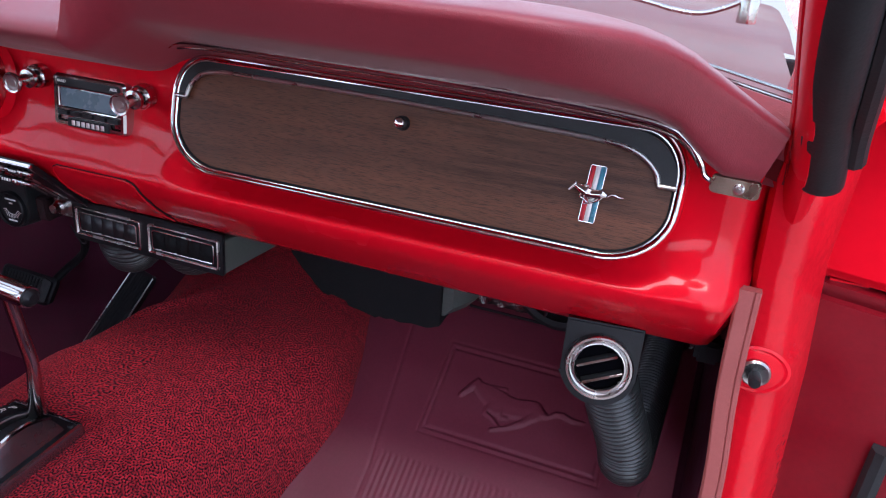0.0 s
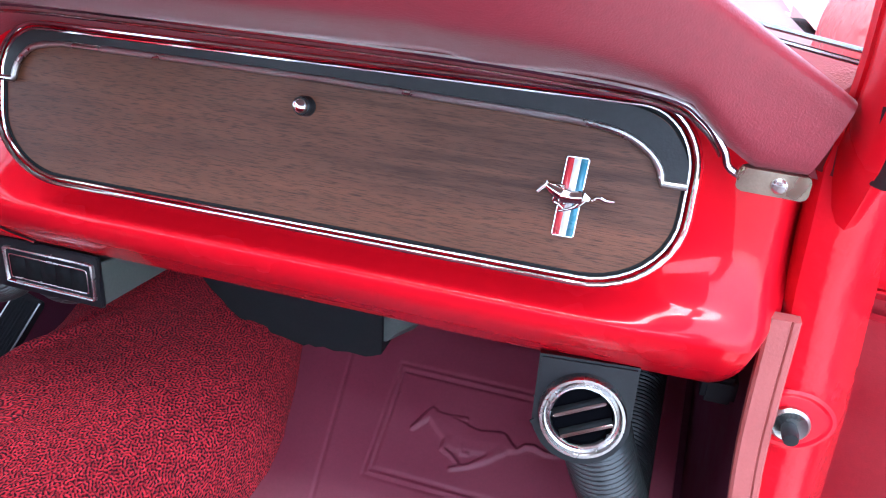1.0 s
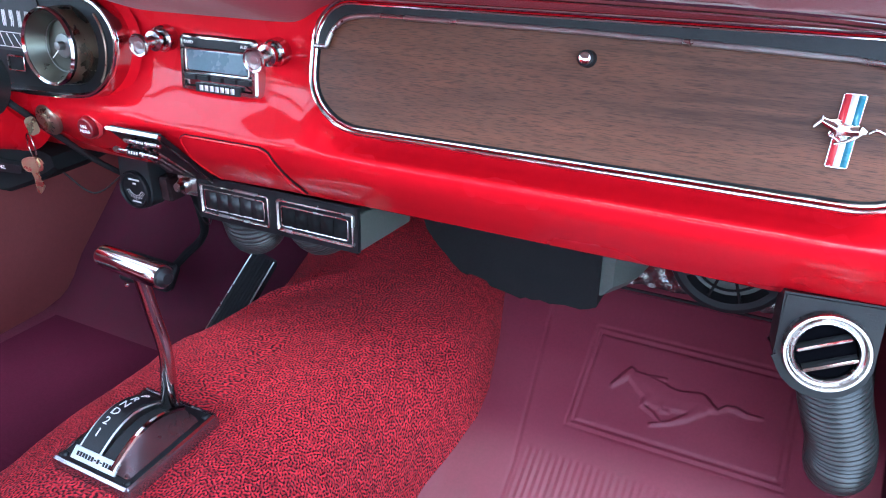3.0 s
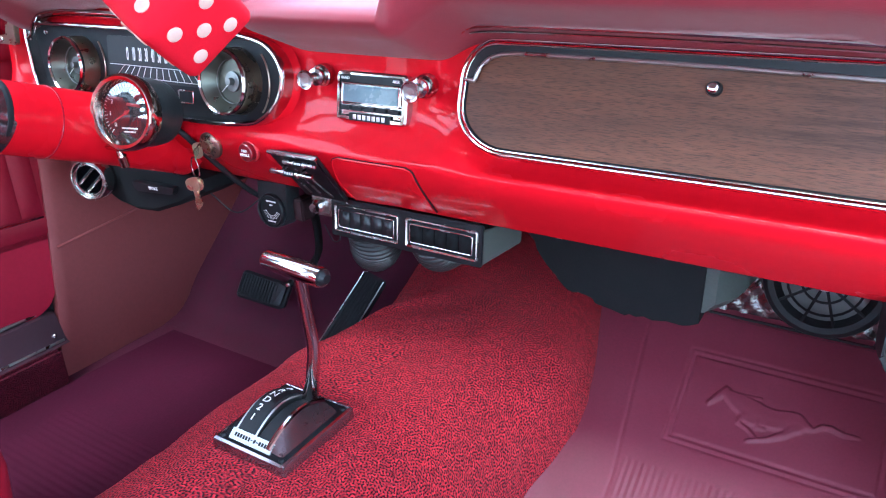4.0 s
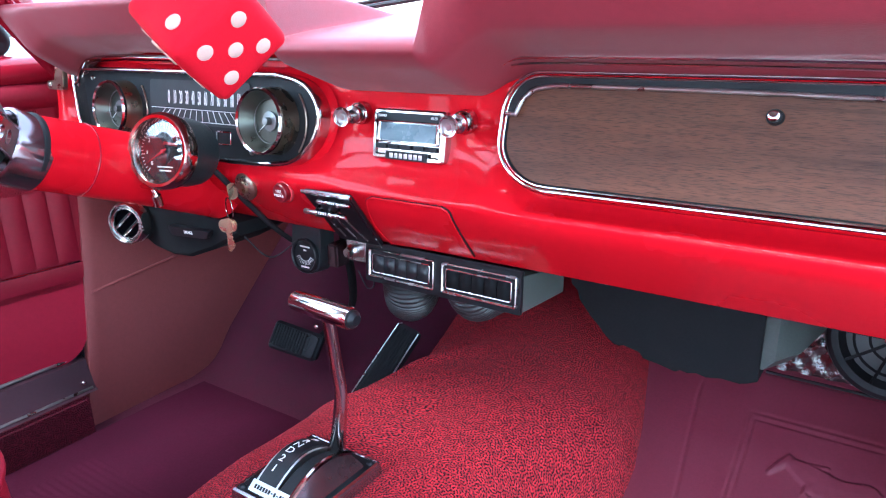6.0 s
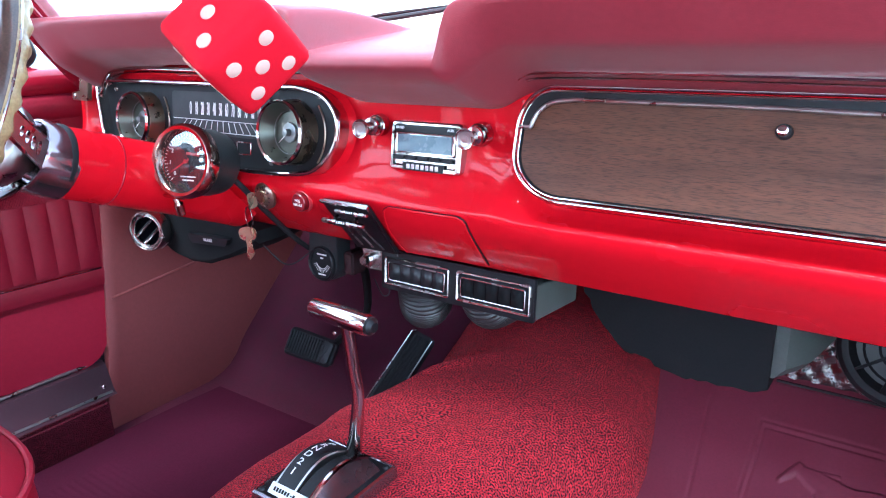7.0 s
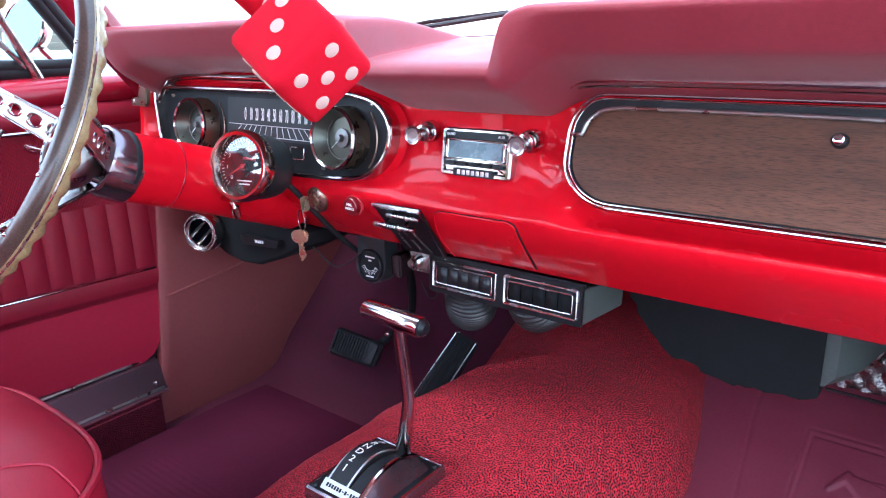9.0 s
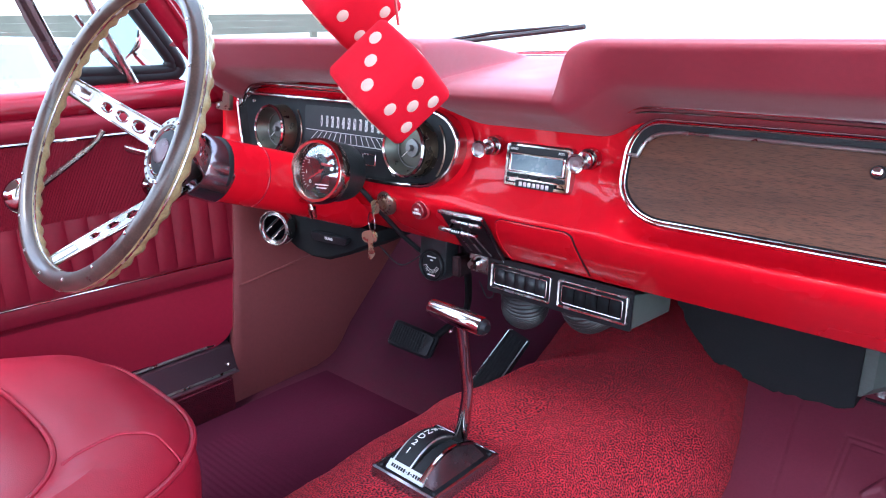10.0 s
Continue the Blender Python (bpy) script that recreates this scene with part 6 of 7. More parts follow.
def spoke(deg):
    bm = bmesh.new()
    L0, L1 = 0.034, RR - 0.004
    m = MW @ pose(0, 0, 0, 0, 0, deg)
    n = 48
    holes = [(0.070, 0.0085), (0.093, 0.0078), (0.115, 0.0068), (0.135, 0.0058)]
    t = 0.0016

    def zz(x):
        return -0.034 + (DISH + 0.028) * ((x - L0) / (L1 - L0))

    def half(x):
        return 0.0172 - 0.0058 * (x - L0) / (L1 - L0)

    def surface(x, v, lay):
        return bm.verts.new(m @ Vector((x, v, zz(x) + lay)))

    stops = [L0]
    for hx, hr in holes:
        stops += [hx - hr - 0.002, hx + hr + 0.002]
    stops.append(L1)
    for lay in (t, -t):
        for k in range(0, len(stops), 2):
            xa, xb = stops[k], stops[k + 1]
            bm.faces.new([surface(xa, -half(xa), lay), surface(xb, -half(xb), lay), surface(xb, half(xb), lay), surface(xa, half(xa), lay)])
        for hx, hr in holes:
            w = hr + 0.002
            rim = []
            for s in range(4):
                for q in range(10):
                    u = -1 + 2 * q / 10
                    cx, cy = ((u, -1), (1, u), (-u, 1), (-1, -u))[s]
                    rim.append((hx + w * cx, cy))
            outer = [(x, v * half(x)) for x, v in rim]
            ang = [math.atan2(v / half(x) * w, x - hx) for x, v in outer]
            a = [surface(x, v, lay) for x, v in outer]
            b = [surface(hx + hr * math.cos(r), hr * math.sin(r), lay) for r in ang]
            for q in range(40):
                bm.faces.new((a[q], a[(q + 1) % 40], b[(q + 1) % 40], b[q]))
    sp = part("spoke", bm, SPOKE_METAL, wheel, "drilled chrome spoke")
    for hx, hr in holes:
        bm = bmesh.new()
        add_loft(bm, [[m @ Vector((hx + (hr + dr) * math.cos(a), (hr + dr) * math.sin(a), zz(hx + (hr + dr) * math.cos(a)) + dz)) for a in [2 * math.pi * k / 36 for k in range(36)]]
                      for dr, dz in ((0.0016, 0.0014), (0.0010, 0.0024), (0.0002, 0.0026), (-0.0006, 0.0018), (-0.0006, -0.0022))], True)
        part("hole_rim", bm, CHROME, sp)
    for s in (-1, 1):
        bm = bmesh.new()
        add_tube(bm, [m @ Vector((x, s * half(x), zz(x))) for x in (L0, L1)], 0.0022, 6)
        part("edge_bead", bm, CHROME, sp)
    bm = bmesh.new()
    xs_, xe = L1 - 0.032, L1 - 0.006
    add_loft(bm, [[m @ Vector((x, s * w, zz(x) + h)) for x, s in ((xs_ + d, -1), (xe - d, -1), (xe - d, 1), (xs_ + d, 1))] for w, h, d in ((0.0072, 0.0012, 0.0), (0.0070, 0.0030, 0.0003), (0.0060, 0.0036, 0.0012))], True, True)
    part("horn_bar", bm, DULL_CHROME, sp, "ribbed horn bar")


for deg in (163, 256, 4):
    spoke(deg)
bm = bmesh.new()
add_lathe(bm, [(0.030, -0.03), (0.046, -0.012), (0.0505, -0.002), (0.0515, 0.004), (0.049, 0.010), (0.044, 0.0135), (0.038, 0.0135), (0.0355, 0.010)], MW, 48)
hubp = part("hub_ring", bm, SPOKE_METAL, wheel, "chrome hub ring")
bm = bmesh.new()
add_lathe(bm, [(0.0360, 0.010), (0.030, 0.0125), (0.016, 0.0165), (0, 0.0175)], MW, 36)
cap = part("horn_cap", bm, BLACK, wheel, "dark domed horn cap")
bm = bmesh.new()
add_lathe(bm, [(0.0345, 0.0105), (0.0335, 0.0130), (0.0312, 0.0138), (0.0300, 0.0122)], MW, 36)
part("cap_ring", bm, CHROME, cap, "chrome ring on the cap")
bm = bmesh.new()
for k in range(20):
    a = 2 * math.pi * k / 20
    add_box(bm, 0.0032, 0.0040, 0.0004, MW @ pose(0.0412 * math.cos(a), 0.0412 * math.sin(a), 0.0137, 0, 0, math.degrees(a)))
part("ring_mark", bm, DARK_METAL, hubp, "plain marks round the hub ring")

bm = bmesh.new()
add_lathe(bm, [(0.0175, 0.0155), (0.0170, 0.0176), (0.0120, 0.0190), (0, 0.0194)], MW, 32)
part("cap_emblem", bm, DARK_METAL, cap, "plain silver emblem disc")

column = thing("steering_column", tuple(HUB - WN * 0.25), "red steering column with a polished metal collar", "steering column")
bm = bmesh.new()
mc = Matrix.Translation(HUB) @ WN.to_track_quat("Z", "Y").to_matrix().to_4x4()
ca, cb = HUB - WN * 0.066 + Vector((0, 0, 0.003)), Vector((-0.392, 0.660, 0.482))
mt_ = along(ca, cb)
add_lathe(bm, [(0.0, 0.0), (0.0440, 0.0), (0.0445, 0.01), (0.0455, 0.08), (0.047, 0.15), (0.050, 0.20), (0.054, 0.28), (0.0, 0.28)], mt_, 40)
part("tube", bm, PAINT, column, "glossy red tube")
bm = bmesh.new()
add_lathe(bm, [(0.0452, 0.0605), (0.0462, 0.0612), (0.0462, 0.0618), (0.0452, 0.0625)], mt_, 40)
part("seam_ring", bm, INTERIOR_AND_SHADE_RED, column, "fine seam round the tube")
bm = bmesh.new()
add_lathe(bm, [(0.0435, -0.006), (0.0455, -0.004), (0.0455, 0.0), (0.0445, 0.002)], mt_, 40)
part("dark_ring", bm, RUBBER, column)
bm = bmesh.new()
add_lathe(bm, [(0.0440, -0.072), (0.0445, -0.066), (0.0445, -0.034), (0.0432, -0.030), (0.0405, -0.030), (0.0380, -0.042), (0.0280, -0.046)], mc, 48)
part("collar", bm, COLLAR, column, "dark polished metal collar")
bm = bmesh.new()
add_lathe(bm, [(0.0285, -0.052), (0.0280, -0.034), (0.0310, -0.026), (0.0310, -0.018), (0.0260, -0.012)], mc, 40)
part("hub_neck", bm, CHROME, column, "polished chrome neck behind the wheel")
for k in range(6):
    a = radians(14 + 60 * k)
    bm = bmesh.new()
    p0, p1 = mc @ Vector((0.0375 * math.cos(a), 0.0375 * math.sin(a), -0.043)), mc @ Vector((0.031 * math.cos(a), 0.031 * math.sin(a), -0.010))
    add_tube(bm, [p0, p0.lerp(p1, 0.1), p1], [0.0040, 0.0055, 0.0045], 10)
    part("hub_fin", bm, COLLAR if k % 2 else CHROME, column, "metal hub fin")
bm = bmesh.new()
add_tube(bm, [(-0.400, 0.338, 0.600), (-0.5401, 0.340, 0.5906), (-0.6138, 0.336, 0.5927), (-0.6258, 0.335, 0.5947)], [0.0045, 0.0045, 0.0065, 0.0050], 12)
part("signal_lever", bm, CHROME, column, "chrome turn signal lever")

# ---- tachometer clamped to the column ----
tach = thing("tachometer", (-0.307, 0.49, 0.51), "large chrome ringed tachometer on the steering column", "tachometer", group="add-on gauges")
mt = face(-0.306, 0.466, 0.5755, 12, 14, 0)
bm = bmesh.new()
add_lathe(bm, [(0.0, -0.070), (0.034, -0.070), (0.042, -0.062), (0.0445, -0.045), (0.0445, -0.008)], mt, 48)
part("case", bm, CAMERA_CASE, tach, "black cup case")
bm = bmesh.new()
add_lathe(bm, [(0.0445, -0.016), (0.0475, -0.014), (0.0485, -0.006), (0.0475, 0.002), (0.0445, 0.006), (0.0405, 0.005), (0.0385, 0.0), (0.0375, -0.006)], mt, 56)
part("bezel", bm, ROSE_CHROME, tach, "wide polished chrome bezel")
bm = bmesh.new()
add_lathe(bm, [(0.0385, -0.008), (0, -0.008)], mt, 40)
dial = part("dial", bm, DIAL, tach, "black dial with white numbers")
for k in range(6):
    a = radians(226 - 38 * k)
    letters(str(k), 0.0074, mt @ pose(0.0262 * math.cos(a), 0.0235 * math.sin(a) + 0.001, -0.0075), WHITE, dial, "numeral")
bm = bmesh.new()
for k in range(26):
    a = radians(226 - 7.6 * k)
    l = 0.0055 if k % 5 == 0 else 0.0032
    add_box(bm, l, 0.0007, 0.0004, mt @ pose((0.0355 - l / 2) * math.cos(a), (0.0355 - l / 2) * math.sin(a), -0.0075, 0, 0, math.degrees(a)))
for w, v in ((0.024, -0.0195), (0.018, -0.0240)):
    add_box(bm, w, 0.0018, 0.0004, mt @ pose(0.003, v, -0.0075))
part("graduations", bm, WHITE, dial, "white scale and plain bars")
bm = bmesh.new()
add_prism(bm, [(0.006, -0.0011), (-0.008, -0.0011), (-0.031, 0.0), (-0.008, 0.0011), (0.006, 0.0011)], -0.0062, -0.0055, mt @ pose(0, 0, 0, 0, 0, 32))
add_lathe(bm, [(0.0025, -0.007), (0.0025, -0.0045), (0, -0.004)], mt, 16)
part("needle", bm, BADGE_RED, tach, "red needle")
bm = bmesh.new()
add_box(bm, 0.021, 0.0038, 0.0004, mt @ pose(0.010, 0.0095, -0.0075, 0, 0, -6))
part("name_bar", bm, BADGE_RED, dial, "plain red bar")
bm = bmesh.new()
add_lathe(bm, [(0.0390, -0.003), (0.025, -0.0005), (0, 0.0005)], mt, 40)
lens_ob = part("lens", bm, TACH_GLASS, tach, "clear glass lens")
lens_ob.visible_shadow = False
bm = bmesh.new()
foot = mt @ Vector((-0.022, -0.046, -0.012))
add_box(bm, 0.030, 0.018, 0.006, Matrix.Translation(foot) @ pose(0, 0, 0, -15), 0.002)
add_tube(bm, [foot, foot + Vector((0.001, 0.003, -0.010)), foot + Vector((0.0, 0.004, -0.011)), foot + Vector((-0.002, 0.008, -0.026))], [0.0036, 0.0036, 0.0062, 0.0060], 12)
part("clamp", bm, ROSE_CHROME, tach, "metal mounting clamp")
bm = bmesh.new()
add_tube(bm, smooth_path([mt @ Vector((0.01, -0.01, -0.07)), (-0.294, 0.545, 0.528), (-0.296, 0.59, 0.478), (-0.292, 0.64, 0.425), (-0.288, 0.72, 0.36)], 8), 0.0040, 10)
tagged(part("tachometer_cable", bm, RUBBER), "black cable running from the tachometer under the dash", "cable")

# ---- driver door ----


def door_x(y):
    return -0.727 - 0.10 * (0.55 - y)


ddoor = thing("door_driver", (-0.77, 0.1, 0.15), "closed red driver door with pleated vinyl trim", "door", kind="structure")
YD = [0.562 - 0.02 * k for k in range(56)]


def door_strip(name, prof, mat, label="", ys=None, parent=None, sharp=0.9):
    """Run a section (inset, z) along the door."""
    bm = bmesh.new()
    add_loft(bm, [[(door_x(y) + dx, y, z) for dx, z in prof] for y in (ys or YD)], closed=False)
    return part(name, bm, mat, parent or ddoor, label, sharp)


bm = bmesh.new()
o = [(0.555, 0.31), (0.552, 0.235), (0.545, 0.195), (0.528, 0.166), (0.50, 0.152), (0.40, 0.155), (0.1, 0.163), (-0.6, 0.163), (-0.6, 0.31)]
sm = rounded(o, 0.012, 3)
a = [bm.verts.new((door_x(y), y, z)) for y, z in sm]
b = [bm.verts.new((door_x(y) - 0.06, y, z)) for y, z in sm]
bm.faces.new(a)
bm.faces.new(b[::-1])
for k in range(len(a)):
    bm.faces.new((a[k], a[(k + 1) % len(a)], b[(k + 1) % len(b)], b[k]))
part("lower_panel", bm, LOWER_CARD, ddoor, "crimson lower door card")
door_strip("roll", [(-0.01, 0.298), (0.0025, 0.301), (0.0045, 0.309), (0.0045, 0.326), (0.003, 0.332), (-0.01, 0.333)], DOOR_ROLL, "padded vinyl roll")
bm = bmesh.new()
add_tube(bm, [(door_x(y) + 0.008, y, 0.3345) for y in (0.55, 0.3, 0.0, -0.5)], 0.0022, 8)
part("lower_moulding", bm, CHROME, ddoor, "thin chrome moulding")
bm = bmesh.new()
add_loft(bm, [[(door_x(y) + dx, y, z) for dx, z in ((0.0, 0.29), (0.0, 0.66), (-0.05, 0.66), (-0.05, 0.29))] for y in (0.575, 0.2, -0.6)], True, True)
part("backing_board", bm, DOOR_ROLL, ddoor)
# pleats
y = 0.555
while y > -0.45:
    bm = bmesh.new()
    loops = []
    for j in range(9):
        t = j / 8
        yy = y - 0.036 * t
        bulge = 0.0045 * math.sin(math.pi * t) ** 0.6
        loops.append([(door_x(yy) + 0.001 + bulge * s, yy, z) for z, s in ((0.338, 0.2), (0.345, 0.8), (0.38, 1), (0.42, 1), (0.455, 0.85), (0.466, 0.2))])
    add_loft(bm, loops, closed=False)
    part("pleat", bm, DOOR_ROLL, ddoor)
    y -= 0.0362
# finely ribbed insert
ysf = [0.53 - 0.0012 * k for k in range(640)]
bm = bmesh.new()
add_loft(bm, [[(door_x(y) + 0.002 + 0.0012 * (k % 2), y, z) for z in (0.466, 0.53, 0.598)] for k, y in enumerate(ysf)], closed=False)
part("ribbed_insert", bm, DOOR_ROLL, ddoor, "finely ribbed vinyl insert")
bm = bmesh.new()
add_tube(bm, [(door_x(y) + 0.006, y, 0.602) for y in (0.46, 0.2, 0.0, -0.5)], 0.0035, 8)
part("upper_moulding", bm, CHROME, ddoor, "chrome upper moulding")
door_strip("upper_pad", [(0.0, 0.600), (0.010, 0.606), (0.014, 0.618), (0.012, 0.634), (0.004, 0.640), (-0.005, 0.641)], DOOR_ROLL, "padded vinyl upper band")
door_strip("top_rail", [(-0.004, 0.638), (0.004, 0.642), (0.008, 0.652), (0.006, 0.664), (-0.006, 0.676), (-0.030, 0.682), (-0.06, 0.684), (-0.075, 0.676), (-0.085, 0.5)], INTERIOR_AND_SHADE_RED, "glossy dark red top rail")
bm = bmesh.new()
mcr = Matrix.Translation((door_x(0.21) + 0.004, 0.212, 0.520)) @ pose(0, 0, 0, 0, 90, 0)
add_lathe(bm, [(0.030, 0.0), (0.030, 0.006), (0.024, 0.012), (0.014, 0.014), (0.0, 0.018)], mcr, 28)
crank = part("window_crank", bm, CHROME, ddoor, "chrome window crank")
bm = bmesh.new()
p = Vector((door_x(0.21) + 0.022, 0.215, 0.522))
add_tube(bm, smooth_path([p, p + Vector((0.008, 0.055, 0.035)), p + Vector((0.018, 0.105, 0.070)), p + Vector((0.022, 0.125, 0.092))], 5), [0.008] * 10 + [0.007] * 6, 10, flat=0.6)
part("crank_arm", bm, DULL_CHROME, crank, "chrome crank arm")
bm = bmesh.new()
mcr = Matrix.Translation((door_x(0.421) + 0.003, 0.421, 0.5045)) @ pose(0, 0, 0, 0, 90, 0)
add_lathe(bm, [(0.022, 0.0), (0.022, 0.005), (0.017, 0.010), (0.008, 0.011), (0.007, 0.018), (0.0, 0.019)], mcr, 28)
handle_d = part("door_handle", bm, CHROME, ddoor, "chrome inside door handle")
bm = bmesh.new()
add_tube(bm, [(door_x(0.421) + 0.018, 0.421, 0.5045), (door_x(0.40) + 0.030, 0.405, 0.5040), (door_x(0.39) + 0.034, 0.392, 0.5035)], 0.006, 8)
part("lever", bm, CHROME, handle_d)

# quarter window of the driver door
qw = thing("window_quarter", (-0.80, 0.43, 0.69), "driver door quarter window in a black rubber frame", "window", kind="structure")
XW = -0.805


def wy(y, z, dx=0.0):
    return Vector((XW + dx + 0.18 * max(0, z - 0.70), y, z))


tri_o = [(0.322, 0.705), (0.500, 0.7005), (0.512, 0.712), (0.508, 0.728), (0.435, 0.826), (0.365, 0.92), (0.335, 0.95), (0.327, 0.94)]
bm = bmesh.new()
add_tube(bm, smooth_path([wy(y, z, 0.004) for y, z in tri_o[:-1]], 5), 0.0105, 12)
add_tube(bm, smooth_path([wy(y, z, 0.002) for y, z in ((0.345, 0.693), (0.430, 0.691), (0.505, 0.690), (0.530, 0.700), (0.526, 0.722), (0.47, 0.800), (0.40, 0.895))], 5), 0.013, 12)
part("window_frame", bm, RUBBER, qw, "thick black rubber seal")
bm = bmesh.new()
gl = [bm.verts.new(wy(y, z)) for y, z in tri_o]
bm.faces.new(gl)
pane = part("pane", bm, WINDSHIELD, qw)
pane.visible_shadow = False
bm = bmesh.new()
add_tube(bm, [wy(0.340, 0.655, 0.02), wy(0.312, 0.72, 0.012), wy(0.279, 0.80, 0.012), wy(0.232, 0.92, 0.012)], 0.0115, 8)
bar = part("division_bar", bm, DARK_METAL, qw, "dark division bar")
bm = bmesh.new()
add_tube(bm, [wy(0.352, 0.655, 0.022), wy(0.324, 0.72, 0.016), wy(0.291, 0.80, 0.016), wy(0.244, 0.92, 0.016)], 0.0028, 6)
part("bright_edge", bm, CHROME, bar)
bm = bmesh.new()
add_tube(bm, [wy(0.438, 0.676, 0.018), wy(0.430, 0.695, 0.018), wy(0.396, 0.765, 0.016), wy(0.360, 0.84, 0.016)], [0.008, 0.0085, 0.0068, 0.006], 10)
add_tube(bm, [wy(0.422, 0.700, 0.012), wy(0.386, 0.745, 0.004), wy(0.350, 0.80, 0.004)], 0.005, 8)
part("window_post", bm, DULL_CHROME, qw, "chrome quarter window post")
bm = bmesh.new()
gl = [bm.verts.new(wy(y, z, -0.004)) for y, z in ((0.29, 0.70), (-0.58, 0.70), (-0.52, 0.98), (0.21, 0.98))]
bm.faces.new(gl)
side_glass = part("window_driver", bm, WINDSHIELD)
side_glass.visible_shadow = False
structure(side_glass, "clear driver side window glass", "window")
mir = thing("door_mirror", (-0.87, 0.53, 0.66), "round chrome door mirror outside the driver window", "mirror")
bm = bmesh.new()
mm = face(-0.886, 0.467, 0.7645, 20, 14)
add_lathe(bm, [(0.0, -0.040), (0.028, -0.035), (0.050, -0.013), (0.053, 0.0), (0.051, 0.003), (0.049, 0.001)], mm, 36)
part("shell", bm, CHROME, mir, "chrome shell")
bm = bmesh.new()
add_lathe(bm, [(0.050, 0.001), (0, 0.001)], mm, 32)
part("mirror_glass", bm, SKY_MIRROR, mir, "mirror glass")
bm = bmesh.new()
add_tube(bm, [(-0.888, 0.49, 0.73), (-0.880, 0.52, 0.69), (-0.86, 0.54, 0.655)], 0.008, 8)
part("stalk", bm, CHROME, mir)

# scuff plate on the driver sill
sc = thing("scuff_plate", (-0.72, 0.2, 0.10), "dark metal sill scuff plate with screws", "scuff plate")
bm = bmesh.new()
add_loft(bm, [[(x, y, z) for x, z in ((-0.760, 0.156), (-0.738, 0.155), (-0.727, 0.150), (-0.7225, 0.138), (-0.7120, 0.107), (-0.706, 0.099), (-0.70, 0.097))] for y in (0.530, 0.525, 0.3, 0.0, -0.6)], closed=False)
part("plate", bm, SCUFF, sc)
bm = bmesh.new()
add_tube(bm, [(-0.709, y, 0.101) for y in (0.525, 0.2, -0.6)], 0.0032, 6)
add_tube(bm, [(-0.735, y, 0.157) for y in (0.500, 0.2, -0.6)], 0.0032, 6)
part("bead", bm, SPOKE_METAL, sc, "bright bead")
for y, z in ((0.512, 0.115),):
    bm = bmesh.new()
    add_ball(bm, 0.0045, pose(-0.712 if z < 0.12 else -0.722, y, z), 10, 6)
    part("screw", bm, CHROME, sc)
bm = bmesh.new()
add_span(bm, -0.712, -0.692, -0.6, 0.51, 0.0, 0.096, 0.006)
tagged(part("sill_carpet", bm, SILL_CARPET), "dark red carpet strip below the sill plate", "carpet")

# ---- driver seat cushion ----
from mathutils.bvhtree import BVHTree

seat = thing("driver_seat", (-0.365, -0.1, 0.02), "red vinyl bucket seat cushion with piped edges", "car seat")


def seat_ring(ix, iy, z, n=72, cx=-0.348, cy=-0.153, hx=0.236, hy=0.346, p=3.6):
    out = []
    for k in range(n):
        a = 2 * math.pi * k / n
        c, s = math.cos(a), math.sin(a)
        x = math.copysign(abs(c) ** (2 / p), c) * (hx - ix)
        y = math.copysign(abs(s) ** (2 / p), s) * (hy - iy)
        out.append(Vector((cx + x, cy + y + 0.012 * (1 - (x / hx) ** 2) * (1 if y > 0 else 0), z + 0.014 + 0.010 * (y / hy))))
    return out


bm = bmesh.new()
add_loft(bm, [seat_ring(0.05, 0.05, 0.10), seat_ring(0.018, 0.020, 0.13), seat_ring(0.004, 0.004, 0.19), seat_ring(0.0, 0.0, 0.24), seat_ring(0.002, 0.002, 0.276), seat_ring(0.008, 0.006, 0.290)], True)
part("side_boxing", bm, VINYL, seat, "smooth vinyl side")
bm = bmesh.new()
add_loft(bm, [seat_ring(0.006, 0.004, 0.290), seat_ring(0.012, 0.010, 0.302), seat_ring(0.026, 0.034, 0.323), seat_ring(0.029, 0.080, 0.3360), seat_ring(0.031, 0.130, 0.3365), seat_ring(0.033, 0.150, 0.334),
              seat_ring(0.036, 0.156, 0.330)], True)
top_skin = BVHTree.FromBMesh(bm)
part("bolster", bm, VINYL, seat, "padded smooth bolster")
bm = bmesh.new()
add_loft(bm, [seat_ring(0.036, 0.156, 0.330), seat_ring(0.044, 0.164, 0.336), seat_ring(0.09, 0.21, 0.341), seat_ring(0.2, 0.3, 0.340)], True, True)
part("insert", bm, VINYL, seat, "centre insert")
bm = bmesh.new()
add_tube(bm, seat_ring(0.003, 0.002, 0.2925), 0.0042, 8, closed=True)
part("edge_piping", bm, VINYL, seat, "round edge piping")
bm = bmesh.new()
add_tube(bm, seat_ring(0.0345, 0.154, 0.3335), 0.0032, 8, closed=True)
part("insert_piping", bm, VINYL, seat, "piping round the insert")
bm = bmesh.new()
seam = []
for p_ in smooth_path([(-0.146, 0.150, 0.33), (-0.172, 0.143, 0.33), (-0.199, 0.130, 0.33), (-0.208, 0.109, 0.33), (-0.211, 0.087, 0.33), (-0.2075, 0.058, 0.33), (-0.201, 0.036, 0.33)], 9):
    spot = top_skin.ray_cast(Vector((p_.x, p_.y, 0.5)), Vector((0, 0, -1)))[0]
    if spot:
        seam.append(spot + Vector((0, 0, 0.0004)))
add_tube(bm, [p_ + Vector((0.004, 0, -0.0002)) for p_ in seam], 0.0012, 6)
for k in range(0, len(seam) - 1):
    add_tube(bm, [seam[k], seam[k].lerp(seam[k + 1], 0.6)], 0.0006, 5)
part("stitching", bm, SEAM, seat, "row of stitches")

